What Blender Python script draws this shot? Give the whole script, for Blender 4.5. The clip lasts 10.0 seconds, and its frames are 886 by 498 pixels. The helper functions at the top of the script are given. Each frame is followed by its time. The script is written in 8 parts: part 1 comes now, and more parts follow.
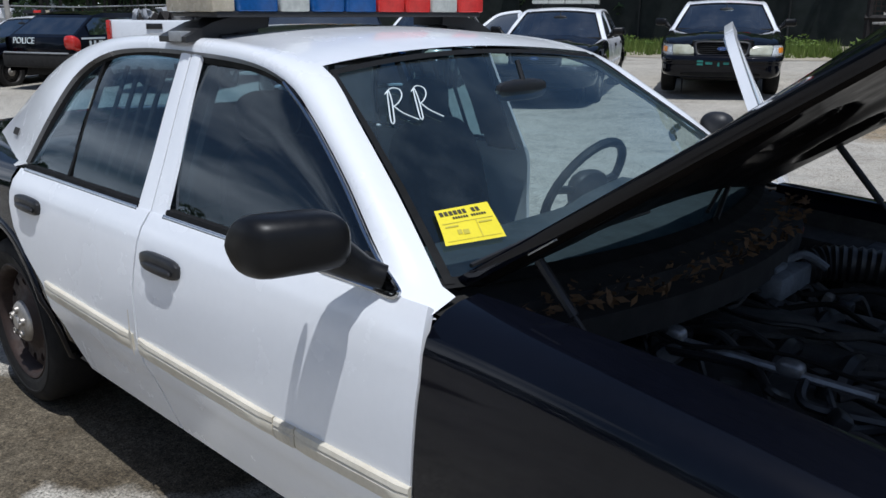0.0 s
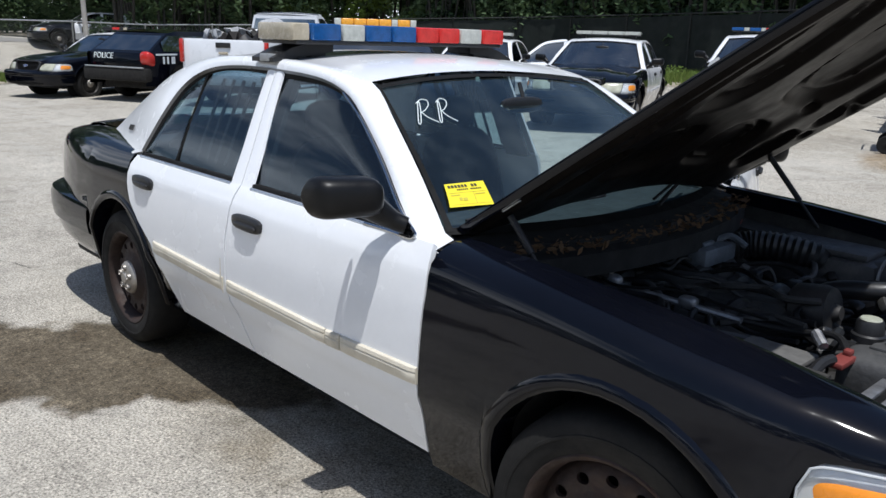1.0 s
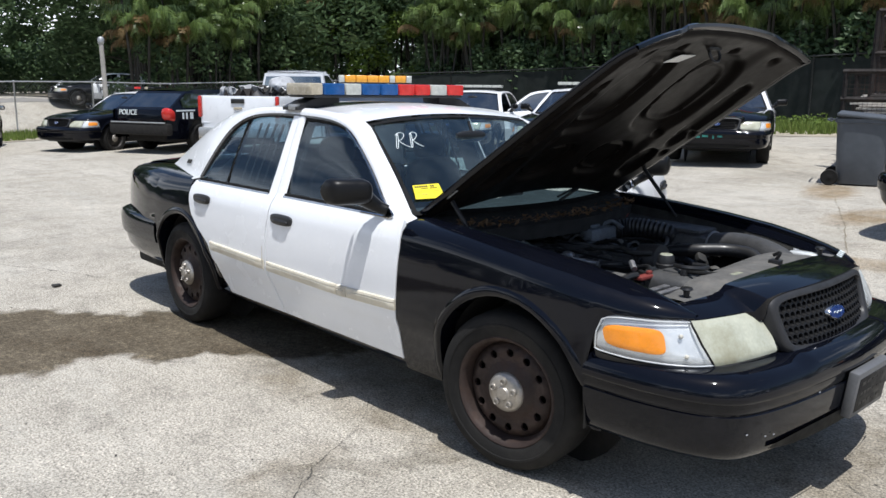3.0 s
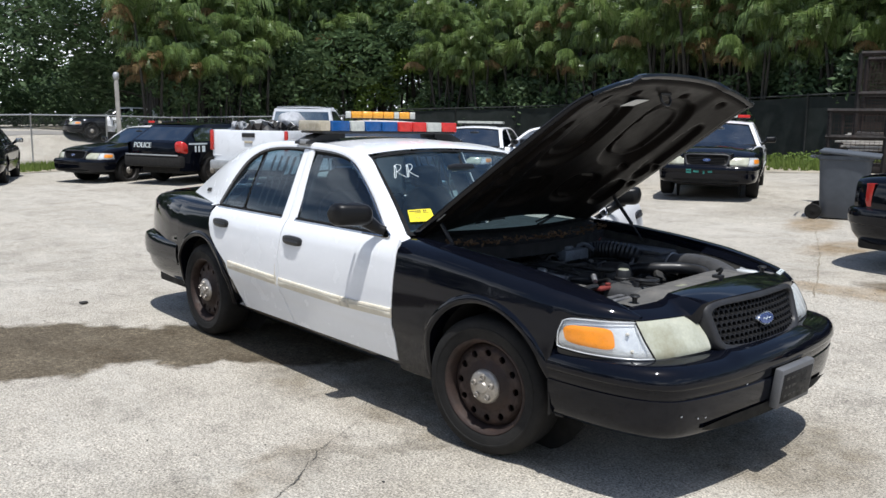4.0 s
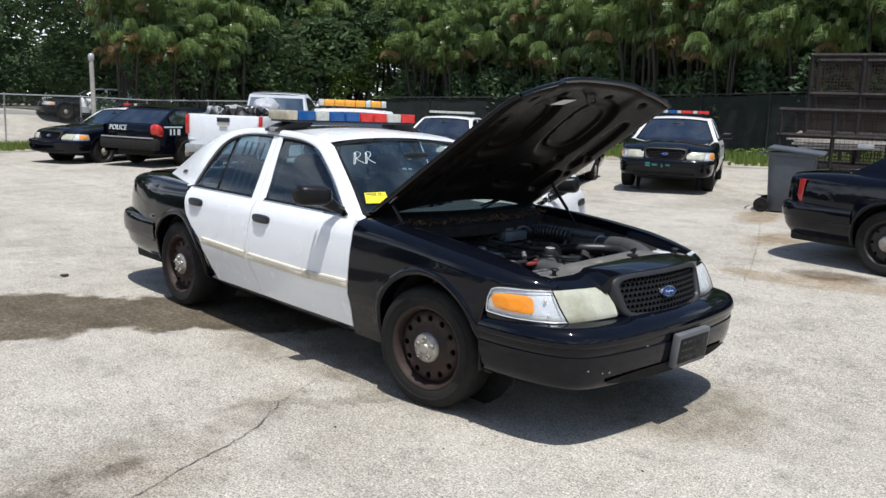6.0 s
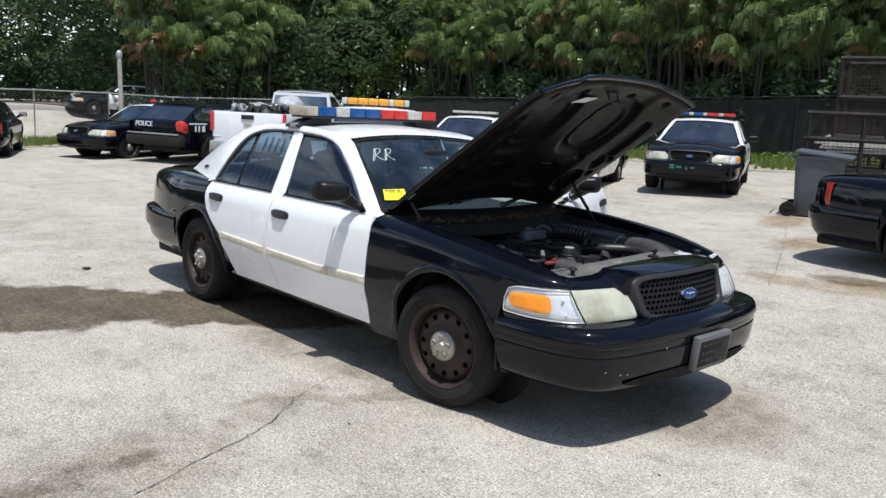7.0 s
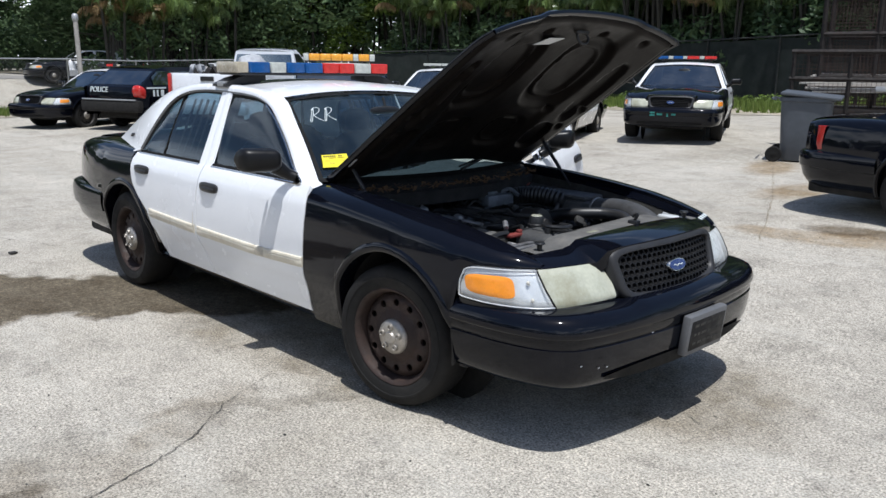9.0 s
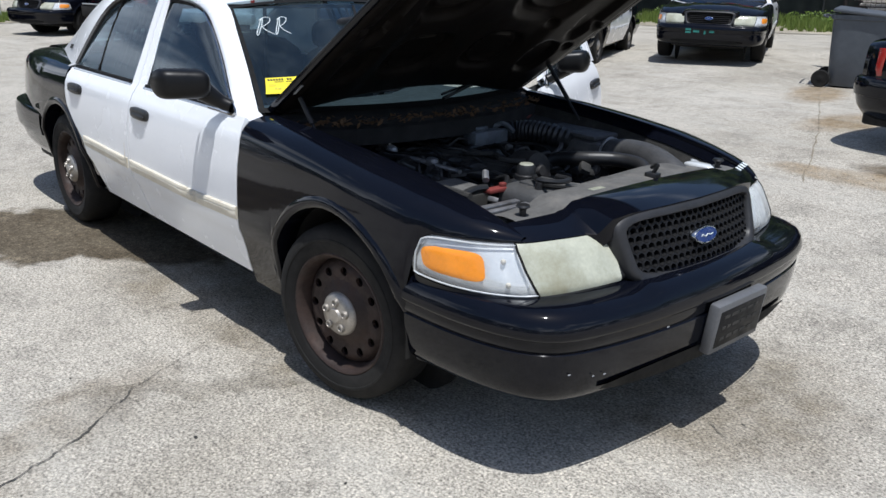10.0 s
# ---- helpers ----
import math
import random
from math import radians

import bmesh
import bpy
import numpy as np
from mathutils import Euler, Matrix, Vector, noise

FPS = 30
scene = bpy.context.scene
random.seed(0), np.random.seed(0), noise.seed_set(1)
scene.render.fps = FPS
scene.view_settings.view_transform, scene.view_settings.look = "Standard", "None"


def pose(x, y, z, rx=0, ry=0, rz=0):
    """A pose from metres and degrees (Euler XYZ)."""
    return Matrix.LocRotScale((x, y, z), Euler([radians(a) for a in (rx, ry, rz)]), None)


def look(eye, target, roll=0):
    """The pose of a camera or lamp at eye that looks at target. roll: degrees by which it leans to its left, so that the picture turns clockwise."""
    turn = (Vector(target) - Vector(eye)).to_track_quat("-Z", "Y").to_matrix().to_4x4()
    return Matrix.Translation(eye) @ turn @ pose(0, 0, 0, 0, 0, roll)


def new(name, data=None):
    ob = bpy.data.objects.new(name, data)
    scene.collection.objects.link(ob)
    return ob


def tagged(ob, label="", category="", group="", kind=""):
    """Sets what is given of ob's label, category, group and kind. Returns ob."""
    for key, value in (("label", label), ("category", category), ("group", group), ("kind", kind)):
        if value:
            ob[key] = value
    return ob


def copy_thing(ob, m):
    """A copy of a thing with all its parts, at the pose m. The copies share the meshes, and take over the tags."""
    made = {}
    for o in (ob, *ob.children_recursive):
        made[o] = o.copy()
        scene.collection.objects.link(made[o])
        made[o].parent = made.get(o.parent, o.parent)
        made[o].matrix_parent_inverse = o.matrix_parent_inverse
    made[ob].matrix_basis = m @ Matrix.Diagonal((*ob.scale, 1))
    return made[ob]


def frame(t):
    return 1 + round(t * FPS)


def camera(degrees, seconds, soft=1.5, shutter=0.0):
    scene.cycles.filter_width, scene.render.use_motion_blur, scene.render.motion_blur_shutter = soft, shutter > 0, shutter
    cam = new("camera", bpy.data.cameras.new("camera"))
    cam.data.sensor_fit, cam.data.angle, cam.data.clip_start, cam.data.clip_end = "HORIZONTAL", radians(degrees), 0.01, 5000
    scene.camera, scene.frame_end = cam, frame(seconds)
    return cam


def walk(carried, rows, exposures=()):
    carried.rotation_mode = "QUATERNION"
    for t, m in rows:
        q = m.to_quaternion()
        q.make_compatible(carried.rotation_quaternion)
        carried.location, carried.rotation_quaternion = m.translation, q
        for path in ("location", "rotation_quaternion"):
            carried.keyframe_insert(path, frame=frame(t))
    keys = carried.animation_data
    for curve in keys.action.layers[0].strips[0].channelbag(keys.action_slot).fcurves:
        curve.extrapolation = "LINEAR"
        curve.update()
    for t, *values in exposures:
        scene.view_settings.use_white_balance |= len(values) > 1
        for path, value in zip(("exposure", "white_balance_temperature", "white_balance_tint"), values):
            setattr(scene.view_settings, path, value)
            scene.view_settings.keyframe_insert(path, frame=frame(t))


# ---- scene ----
cam = camera(57.7, 10.0)
PATH = [
    (0, (0.387, -1.935, 1.536), (-0.933, -0.541, 0.973), 0.2),
    (0.5, (0.709, -2.206, 1.56), (-0.664, -0.843, 1.056), 1.0),
    (1, (1.019, -2.407, 1.565), (-0.393, -1.085, 1.056), 1.7),
    (1.5, (1.314, -2.64, 1.607), (-0.087, -1.3, 1.112), 1.6),
    (2, (1.634, -2.797, 1.597), (0.178, -1.497, 1.159), 2.3),
    (2.5, (1.914, -2.98, 1.565), (0.442, -1.681, 1.18), 2.1),
    (3, (2.162, -3.227, 1.573), (0.719, -1.898, 1.185), 0.6),
    (3.2, (2.266, -3.27, 1.57), (0.801, -1.95, 1.234), -0.5),
    (4.3, (2.745, -3.656, 1.6), (1.298, -2.312, 1.284), 1.8),
    (4.5, (2.804, -3.701, 1.605), (1.398, -2.319, 1.268), 1.9),
    (5, (2.982, -3.776, 1.603), (1.546, -2.416, 1.308), 2.3),
    (5.5, (3.134, -3.823, 1.606), (1.71, -2.449, 1.313), 2.1),
    (5.7, (3.156, -3.835, 1.621), (1.746, -2.452, 1.307), 2.2),
    (6.8, (3.137, -3.769, 1.612), (1.684, -2.441, 1.257), 2.9),
    (7, (3.145, -3.78, 1.6), (1.689, -2.449, 1.268), 2.9),
    (7.5, (3.131, -3.768, 1.601), (1.671, -2.462, 1.202), 3.6),
    (8, (3.061, -3.707, 1.572), (1.613, -2.396, 1.144), 2.8),
    (8.5, (2.922, -3.532, 1.586), (1.548, -2.149, 1.138), 1.7),
    (9, (2.782, -3.211, 1.58), (1.371, -1.863, 1.142), 0.8),
    (9.5, (2.608, -2.838, 1.551), (1.18, -1.551, 1.001), 3.3),
    (10, (2.332, -2.455, 1.547), (0.922, -1.189, 0.908), 1.7),
]
EXPOSURES = [(0.0, -0.42, 5780, 10), (1.0, -0.11, 6000, 10), (2.0, 0.09, 6070, 10), (3.0, 0.13, 6120, 10), (5.5, 0.14, 6140, 10), (8.0, 0.10, 6060, 10), (10.0, 0.0, 5950, 10)]
walk(cam, [(t, look(eye, target, roll)) for t, eye, target, roll in PATH], EXPOSURES)
import functools

# ---------------------------------------------------------------- light
SUN = Vector((0.26, -0.15, 1.0)).normalized()
SUN_UP = math.asin(SUN.z)
SUN_ROUND = math.atan2(SUN.x, SUN.y)

world = bpy.data.worlds.new("world")
scene.world = world
world.use_nodes = True
wt = world.node_tree
wt.nodes.clear()
w_out = wt.nodes.new("ShaderNodeOutputWorld")
w_bg = wt.nodes.new("ShaderNodeBackground")
w_sky = wt.nodes.new("ShaderNodeTexSky")
w_sky.sky_type = "NISHITA"
w_sky.sun_disc = False
w_sky.sun_elevation = SUN_UP
w_sky.sun_rotation = SUN_ROUND
w_sky.altitude = 10
w_sky.air_density, w_sky.dust_density, w_sky.ozone_density = 1.0, 1.2, 1.0
# broken cumulus over the whole sky
w_co = wt.nodes.new("ShaderNodeTexCoord")
w_map = wt.nodes.new("ShaderNodeMapping")
w_map.inputs["Scale"].default_value = (1.0, 1.0, 2.6)
w_noise = wt.nodes.new("ShaderNodeTexNoise")
w_noise.inputs["Scale"].default_value = 2.3
w_noise.inputs["Detail"].default_value = 7.0
w_noise.inputs["Roughness"].default_value = 0.55
w_sep = wt.nodes.new("ShaderNodeSeparateXYZ")
w_thin = wt.nodes.new("ShaderNodeMath")
w_thin.operation = "MULTIPLY_ADD"
w_thin.inputs[1].default_value = -0.5
wt.links.new(w_co.outputs["Generated"], w_sep.inputs[0])
wt.links.new(w_sep.outputs["Z"], w_thin.inputs[0])
wt.links.new(w_noise.outputs["Fac"], w_thin.inputs[2])
w_ramp = wt.nodes.new("ShaderNodeValToRGB")
w_ramp.color_ramp.elements[0].position = 0.34
w_ramp.color_ramp.elements[1].position = 0.50
w_mix = wt.nodes.new("ShaderNodeMixRGB")
w_mix.inputs["Color2"].default_value = (14.0, 14.3, 14.8, 1)
wt.links.new(w_co.outputs["Generated"], w_map.inputs["Vector"])
wt.links.new(w_map.outputs["Vector"], w_noise.inputs["Vector"])
wt.links.new(w_thin.outputs[0], w_ramp.inputs["Fac"])
wt.links.new(w_ramp.outputs["Color"], w_mix.inputs["Fac"])
wt.links.new(w_sky.outputs["Color"], w_mix.inputs["Color1"])
wt.links.new(w_mix.outputs["Color"], w_bg.inputs["Color"])
w_bg.inputs["Strength"].default_value = 0.098
wt.links.new(w_bg.outputs["Background"], w_out.inputs["Surface"])

sun_data = bpy.data.lights.new("sun", "SUN")
sun_data.energy = 4.4
sun_data.angle = radians(0.6)
sun_data.color = (1.0, 0.96, 0.89)
sun = new("sun", sun_data)
sun.matrix_world = look(SUN * 50, (0, 0, 0))

# ---------------------------------------------------------------- materials
def nodes_of(name):
    m = bpy.data.materials.new(name)
    m.use_nodes = True
    return m, m.node_tree.nodes, m.node_tree.links, m.node_tree.nodes["Principled BSDF"]


def tex_noise(nt, ln, scale, detail=6, rough=0.55, coord="Object", stretch=None):
    co = nt.new("ShaderNodeTexCoord")
    n = nt.new("ShaderNodeTexNoise")
    n.inputs["Scale"].default_value = scale
    n.inputs["Detail"].default_value = detail
    n.inputs["Roughness"].default_value = rough
    if stretch:
        mp = nt.new("ShaderNodeMapping")
        mp.inputs["Scale"].default_value = stretch
        ln.new(co.outputs[coord], mp.inputs["Vector"])
        ln.new(mp.outputs["Vector"], n.inputs["Vector"])
    else:
        ln.new(co.outputs[coord], n.inputs["Vector"])
    return n.outputs["Fac"]


def ramp(nt, ln, src, stops):
    r = nt.new("ShaderNodeValToRGB")
    els = r.color_ramp.elements
    while len(els) < len(stops):
        els.new(0.5)
    for e, (p, c) in zip(els, stops):
        e.position = p
        e.color = (*c, 1) if len(c) == 3 else c
    ln.new(src, r.inputs["Fac"])
    return r.outputs["Color"]


def blend(nt, ln, fac, a, b, mode="MIX"):
    x = nt.new("ShaderNodeMixRGB")
    x.blend_type = mode
    for sock, v in (("Fac", fac), ("Color1", a), ("Color2", b)):
        if isinstance(v, bpy.types.NodeSocket):
            ln.new(v, x.inputs[sock])
        elif isinstance(v, tuple):
            x.inputs[sock].default_value = (*v, 1)
        else:
            x.inputs[sock].default_value = v
    return x.outputs["Color"]


def bumped(nt, ln, bsdf, src, strength, dist=0.01):
    b = nt.new("ShaderNodeBump")
    b.inputs["Strength"].default_value = strength
    b.inputs["Distance"].default_value = dist
    ln.new(src, b.inputs["Height"])
    ln.new(b.outputs["Normal"], bsdf.inputs["Normal"])


def grey(v):
    return (v, v, v)


def surface(name, color, rough=0.5, metal=0.0, vary=0.18, scale=6.0, fine=90.0, bump=0.05, coat=0.0, spec=0.5, dirt=None):
    """A worn everyday surface: two scales of tone, a little roughness change and relief."""
    m, nt, ln, p = nodes_of(name)
    big = tex_noise(nt, ln, scale, 5)
    small = tex_noise(nt, ln, fine, 3)
    lo = tuple(c * (1 - vary) for c in color)
    hi = tuple(min(1, c * (1 + vary)) for c in color)
    col = ramp(nt, ln, big, [(0.3, lo), (0.7, hi)])
    col = blend(nt, ln, 0.25, col, ramp(nt, ln, small, [(0.35, lo), (0.65, hi)]))
    if dirt:
        mask = ramp(nt, ln, tex_noise(nt, ln, scale * 0.6, 8, 0.7), [(0.52, grey(0)), (0.75, grey(0.75))])
        col = blend(nt, ln, mask, col, dirt)
    ln.new(col, p.inputs["Base Color"])
    rr = ramp(nt, ln, tex_noise(nt, ln, scale * 2.2, 6), [(0.3, grey(max(0, rough * 0.8))), (0.7, grey(min(1, rough * 1.25)))])
    ln.new(rr, p.inputs["Roughness"])
    p.inputs["Metallic"].default_value = metal
    p.inputs["Coat Weight"].default_value = coat
    p.inputs["Coat Roughness"].default_value = 0.06
    p.inputs["Specular IOR Level"].default_value = spec
    if bump:
        bumped(nt, ln, p, small, bump, 0.004)
    return m


def glass(name, tint, gloss_rough=0.02, dust=0.0, dust_col=(0.5, 0.5, 0.48), ior=1.7, sheen=(1.0, 1.0, 1.0)):
    """A thin pane: tinted see-through film with a Fresnel reflection and a veil of dust."""
    m, nt, ln, p = nodes_of(name)
    nt.remove(p)
    out = [n for n in nt if n.type == "OUTPUT_MATERIAL"][0]
    tr = nt.new("ShaderNodeBsdfTransparent")
    tr.inputs["Color"].default_value = (*tint, 1)
    gl = nt.new("ShaderNodeBsdfGlossy")
    gl.inputs["Roughness"].default_value = gloss_rough
    gl.inputs["Color"].default_value = (*sheen, 1)
    # the same mirror strength from both sides of the pane: straight on by the index, full at a glance
    lw = nt.new("ShaderNodeLayerWeight")
    lw.inputs["Blend"].default_value = 0.5
    steep = nt.new("ShaderNodeMath")
    steep.operation = "POWER"
    steep.inputs[1].default_value = 5
    ln.new(lw.outputs["Facing"], steep.inputs[0])
    fr = nt.new("ShaderNodeMapRange")
    fr.inputs["To Min"].default_value = 2 * ((ior - 1) / (ior + 1)) ** 2
    ln.new(steep.outputs[0], fr.inputs["Value"])
    mx = nt.new("ShaderNodeMixShader")
    ln.new(fr.outputs[0], mx.inputs["Fac"])
    ln.new(tr.outputs[0], mx.inputs[1])
    ln.new(gl.outputs[0], mx.inputs[2])
    last = mx
    if dust:
        df = nt.new("ShaderNodeBsdfDiffuse")
        df.inputs["Color"].default_value = (*dust_col, 1)
        d = nt.new("ShaderNodeMixShader")
        mask = ramp(nt, ln, tex_noise(nt, ln, 2.3, 9, 0.62, stretch=(1, 1.6, 1)), [(0.42, grey(dust * 0.15)), (0.72, grey(dust))])
        ln.new(mask, d.inputs["Fac"])
        ln.new(mx.outputs[0], d.inputs[1])
        ln.new(df.outputs[0], d.inputs[2])
        last = d
    ln.new(last.outputs[0], out.inputs["Surface"])
    return m


def soft_patch(nt, ln, spots, wobble=0.5, scale=1.6, lo=0.02, hi=0.20, breakup=0.0):
    """Mask of a patch: a union of ovals (x, y, rx, ry, turn) with a ragged, feathered edge."""
    co = nt.new("ShaderNodeTexCoord")
    n = nt.new("ShaderNodeTexNoise")
    n.inputs["Scale"].default_value = scale
    n.inputs["Detail"].default_value = 8
    n.inputs["Roughness"].default_value = 0.62
    ln.new(co.outputs["Object"], n.inputs["Vector"])
    sub = nt.new("ShaderNodeVectorMath")
    sub.operation = "SUBTRACT"
    sub.inputs[1].default_value = (0.5, 0.5, 0.5)
    ln.new(n.outputs["Color"], sub.inputs[0])
    sc = nt.new("ShaderNodeVectorMath")
    sc.operation = "MULTIPLY"
    sc.inputs[1].default_value = (wobble, wobble, 0)
    ln.new(sub.outputs[0], sc.inputs[0])
    add = nt.new("ShaderNodeVectorMath")
    ln.new(co.outputs["Object"], add.inputs[0])
    ln.new(sc.outputs[0], add.inputs[1])
    total = None
    for x, y, rx, ry, turn in spots:
        mp = nt.new("ShaderNodeMapping")
        mp.vector_type = "TEXTURE"
        mp.inputs["Location"].default_value = (x, y, 0)
        mp.inputs["Rotation"].default_value = (0, 0, radians(turn))
        mp.inputs["Scale"].default_value = (rx, ry, 50)
        ln.new(add.outputs[0], mp.inputs["Vector"])
        g = nt.new("ShaderNodeTexGradient")
        g.gradient_type = "SPHERICAL"
        ln.new(mp.outputs[0], g.inputs[0])
        if total is None:
            total = g.outputs["Fac"]
        else:
            mx = nt.new("ShaderNodeMath")
            mx.operation = "MAXIMUM"
            ln.new(total, mx.inputs[0])
            ln.new(g.outputs["Fac"], mx.inputs[1])
            total = mx.outputs[0]
    mask = ramp(nt, ln, total, [(lo, grey(0)), (hi, grey(1))])
    if breakup:
        holes = ramp(nt, ln, tex_noise(nt, ln, 3.4, 8, 0.7), [(0.40, grey(1 - breakup)), (0.60, grey(1))])
        mask = blend(nt, ln, 1.0, mask, holes, "MULTIPLY")
    return mask


def concrete_ground():
    """Sun-bleached lot paving with exposed aggregate, grey traffic stains and one damp patch."""
    m, nt, ln, p = nodes_of("lot_concrete")
    broad = tex_noise(nt, ln, 0.16, 6, 0.6)
    mid = tex_noise(nt, ln, 0.9, 9, 0.66)
    streak = tex_noise(nt, ln, 0.55, 7, 0.6, stretch=(0.35, 1.5, 1))
    pebble = nt.new("ShaderNodeTexVoronoi")
    pebble.inputs["Scale"].default_value = 128
    co = nt.new("ShaderNodeTexCoord")
    ln.new(co.outputs["Object"], pebble.inputs["Vector"])
    grain = tex_noise(nt, ln, 150, 5, 0.75)
    col = ramp(nt, ln, broad, [(0.30, (0.40, 0.385, 0.345)), (0.52, (0.49, 0.475, 0.43)), (0.72, (0.57, 0.555, 0.51))])
    col = blend(nt, ln, 0.55, col, ramp(nt, ln, mid, [(0.30, (0.25, 0.24, 0.215)), (0.48, (0.47, 0.455, 0.415)), (0.70, (0.62, 0.605, 0.56))]))
    col = blend(nt, ln, 0.35, col, ramp(nt, ln, streak, [(0.3, (0.37, 0.355, 0.32)), (0.7, (0.56, 0.545, 0.50))]))
    tint = ramp(nt, ln, pebble.outputs["Color"], [(0.0, (0.30, 0.29, 0.27)), (0.22, (0.74, 0.72, 0.68)), (0.55, (1.0, 0.985, 0.95)), (1.0, (1.48, 1.45, 1.38))])
    col = blend(nt, ln, 0.52, col, tint, "MULTIPLY")
    gap = ramp(nt, ln, pebble.outputs["Distance"], [(0.30, grey(1.08)), (0.62, grey(0.62))])
    col = blend(nt, ln, 0.38, col, gap, "MULTIPLY")
    tint2 = ramp(nt, ln, grain, [(0.3, grey(0.5)), (0.5, grey(1.0)), (0.72, grey(1.3))])
    col = blend(nt, ln, 0.55, col, tint2, "MULTIPLY")
    blotch = ramp(nt, ln, tex_noise(nt, ln, 2.7, 9, 0.72), [(0.34, grey(0.66)), (0.47, grey(0.97)), (0.58, grey(1.02)), (0.70, grey(1.14))])
    col = blend(nt, ln, 0.8, col, blotch, "MULTIPLY")
    pits = ramp(nt, ln, tex_noise(nt, ln, 46, 7, 0.72), [(0.36, grey(0.34)), (0.44, grey(0.95)), (0.56, grey(1.0)), (0.66, grey(1.18))])
    col = blend(nt, ln, 0.85, col, pits, "MULTIPLY")
    mottle = ramp(nt, ln, tex_noise(nt, ln, 13, 10, 0.82), [(0.36, grey(0.62)), (0.46, grey(0.94)), (0.54, grey(1.03)), (0.64, grey(1.16))])
    col = blend(nt, ln, 0.75, col, mottle, "MULTIPLY")
    chips = ramp(nt, ln, tex_noise(nt, ln, 95, 3, 0.6), [(0.40, grey(0.42)), (0.47, grey(0.98)), (0.55, grey(1.0)), (0.62, grey(1.40))])
    col = blend(nt, ln, 0.80, col, chips, "MULTIPLY")
    col = blend(nt, ln, 1.0, col, (1.08, 1.04, 1.0), "MULTIPLY")
    # dried streaks, grime along the crack, the damp run-off and the old puddles
    dried = ramp(nt, ln, tex_noise(nt, ln, 0.8, 9, 0.7, stretch=(0.6, 2.2, 1)), [(0.50, grey(0)), (0.66, grey(0.30))])
    col = blend(nt, ln, dried, col, (0.56, 0.54, 0.485))
    tread = ramp(nt, ln, tex_noise(nt, ln, 0.35, 8, 0.62, stretch=(1.6, 0.5, 1)), [(0.54, grey(0)), (0.72, grey(0.45))])
    col = blend(nt, ln, tread, col, blend(nt, ln, 1.0, col, (0.62, 0.59, 0.52), "MULTIPLY"))
    wet_mask = soft_patch(nt, ln, [(-3.85, -4.1, 0.72, 1.35, 0), (-3.75, -2.85, 0.98, 0.95, -20), (-3.25, -1.95, 0.88, 0.75, 20), (-2.85, -1.25, 0.62, 0.56, 0), (-2.4, -0.55, 1.0, 0.62, 30)], 0.75, 2.1, 0.03, 0.17)
    wet = blend(nt, ln, 1.0, col, ramp(nt, ln, tex_noise(nt, ln, 2.2, 10, 0.78), [(0.32, (0.15, 0.12, 0.085)), (0.48, (0.26, 0.23, 0.185)), (0.58, (0.32, 0.285, 0.232)), (0.72, (0.56, 0.50, 0.41))]), "MULTIPLY")
    wet = blend(nt, ln, 0.85, wet, ramp(nt, ln, tex_noise(nt, ln, 26, 6, 0.8), [(0.34, grey(0.55)), (0.5, grey(1.0)), (0.66, grey(1.6))]), "MULTIPLY")
    col = blend(nt, ln, wet_mask, col, wet)
    # the third group darkens the ground under the car's right side and nose
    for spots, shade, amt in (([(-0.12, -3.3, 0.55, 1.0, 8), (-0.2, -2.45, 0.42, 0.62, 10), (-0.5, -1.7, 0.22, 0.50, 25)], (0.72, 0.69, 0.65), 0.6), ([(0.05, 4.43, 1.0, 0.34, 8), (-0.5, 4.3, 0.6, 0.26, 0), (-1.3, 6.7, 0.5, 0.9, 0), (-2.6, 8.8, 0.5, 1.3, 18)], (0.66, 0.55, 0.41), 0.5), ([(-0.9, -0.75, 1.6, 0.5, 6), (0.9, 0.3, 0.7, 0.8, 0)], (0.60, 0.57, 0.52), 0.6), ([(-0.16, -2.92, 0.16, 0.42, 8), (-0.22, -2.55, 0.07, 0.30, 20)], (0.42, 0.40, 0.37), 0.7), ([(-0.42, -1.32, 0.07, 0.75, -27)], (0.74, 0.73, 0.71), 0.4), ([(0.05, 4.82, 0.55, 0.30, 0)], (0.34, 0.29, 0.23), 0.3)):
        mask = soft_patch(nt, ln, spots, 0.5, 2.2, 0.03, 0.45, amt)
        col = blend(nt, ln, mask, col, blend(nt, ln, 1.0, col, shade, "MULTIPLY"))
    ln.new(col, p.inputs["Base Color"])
    p.inputs["Roughness"].default_value = 0.86
    p.inputs["Specular IOR Level"].default_value = 0.25
    hsum = blend(nt, ln, 0.5, grain, pebble.outputs["Distance"])
    bumped(nt, ln, p, hsum, 0.75, 0.006)
    return m


M = {}
M["concrete"] = concrete_ground()
M["joint"] = surface("sandy_joint", (0.20, 0.165, 0.115), 0.95, vary=0.4, scale=9)
M["crack"] = surface("dark_joint", (0.075, 0.07, 0.06), 0.9, vary=0.5, scale=9)
M["asphalt"] = surface("old_road", (0.24, 0.23, 0.215), 0.9, vary=0.2, scale=0.7)
M["soil"] = surface("bare_soil", (0.33, 0.29, 0.22), 0.95, vary=0.3, scale=1.2, bump=0.4)
M["white"] = surface("white_paint", (0.855, 0.865, 0.885), 0.24, vary=0.025, scale=2.5, fine=40, bump=0.0, coat=0.5)
M["black"] = surface("black_paint", (0.0031, 0.0038, 0.0072), 0.06, vary=0.25, scale=2.5, fine=60, bump=0.0, coat=0.0, spec=0.32, dirt=(0.0046, 0.0053, 0.0078))
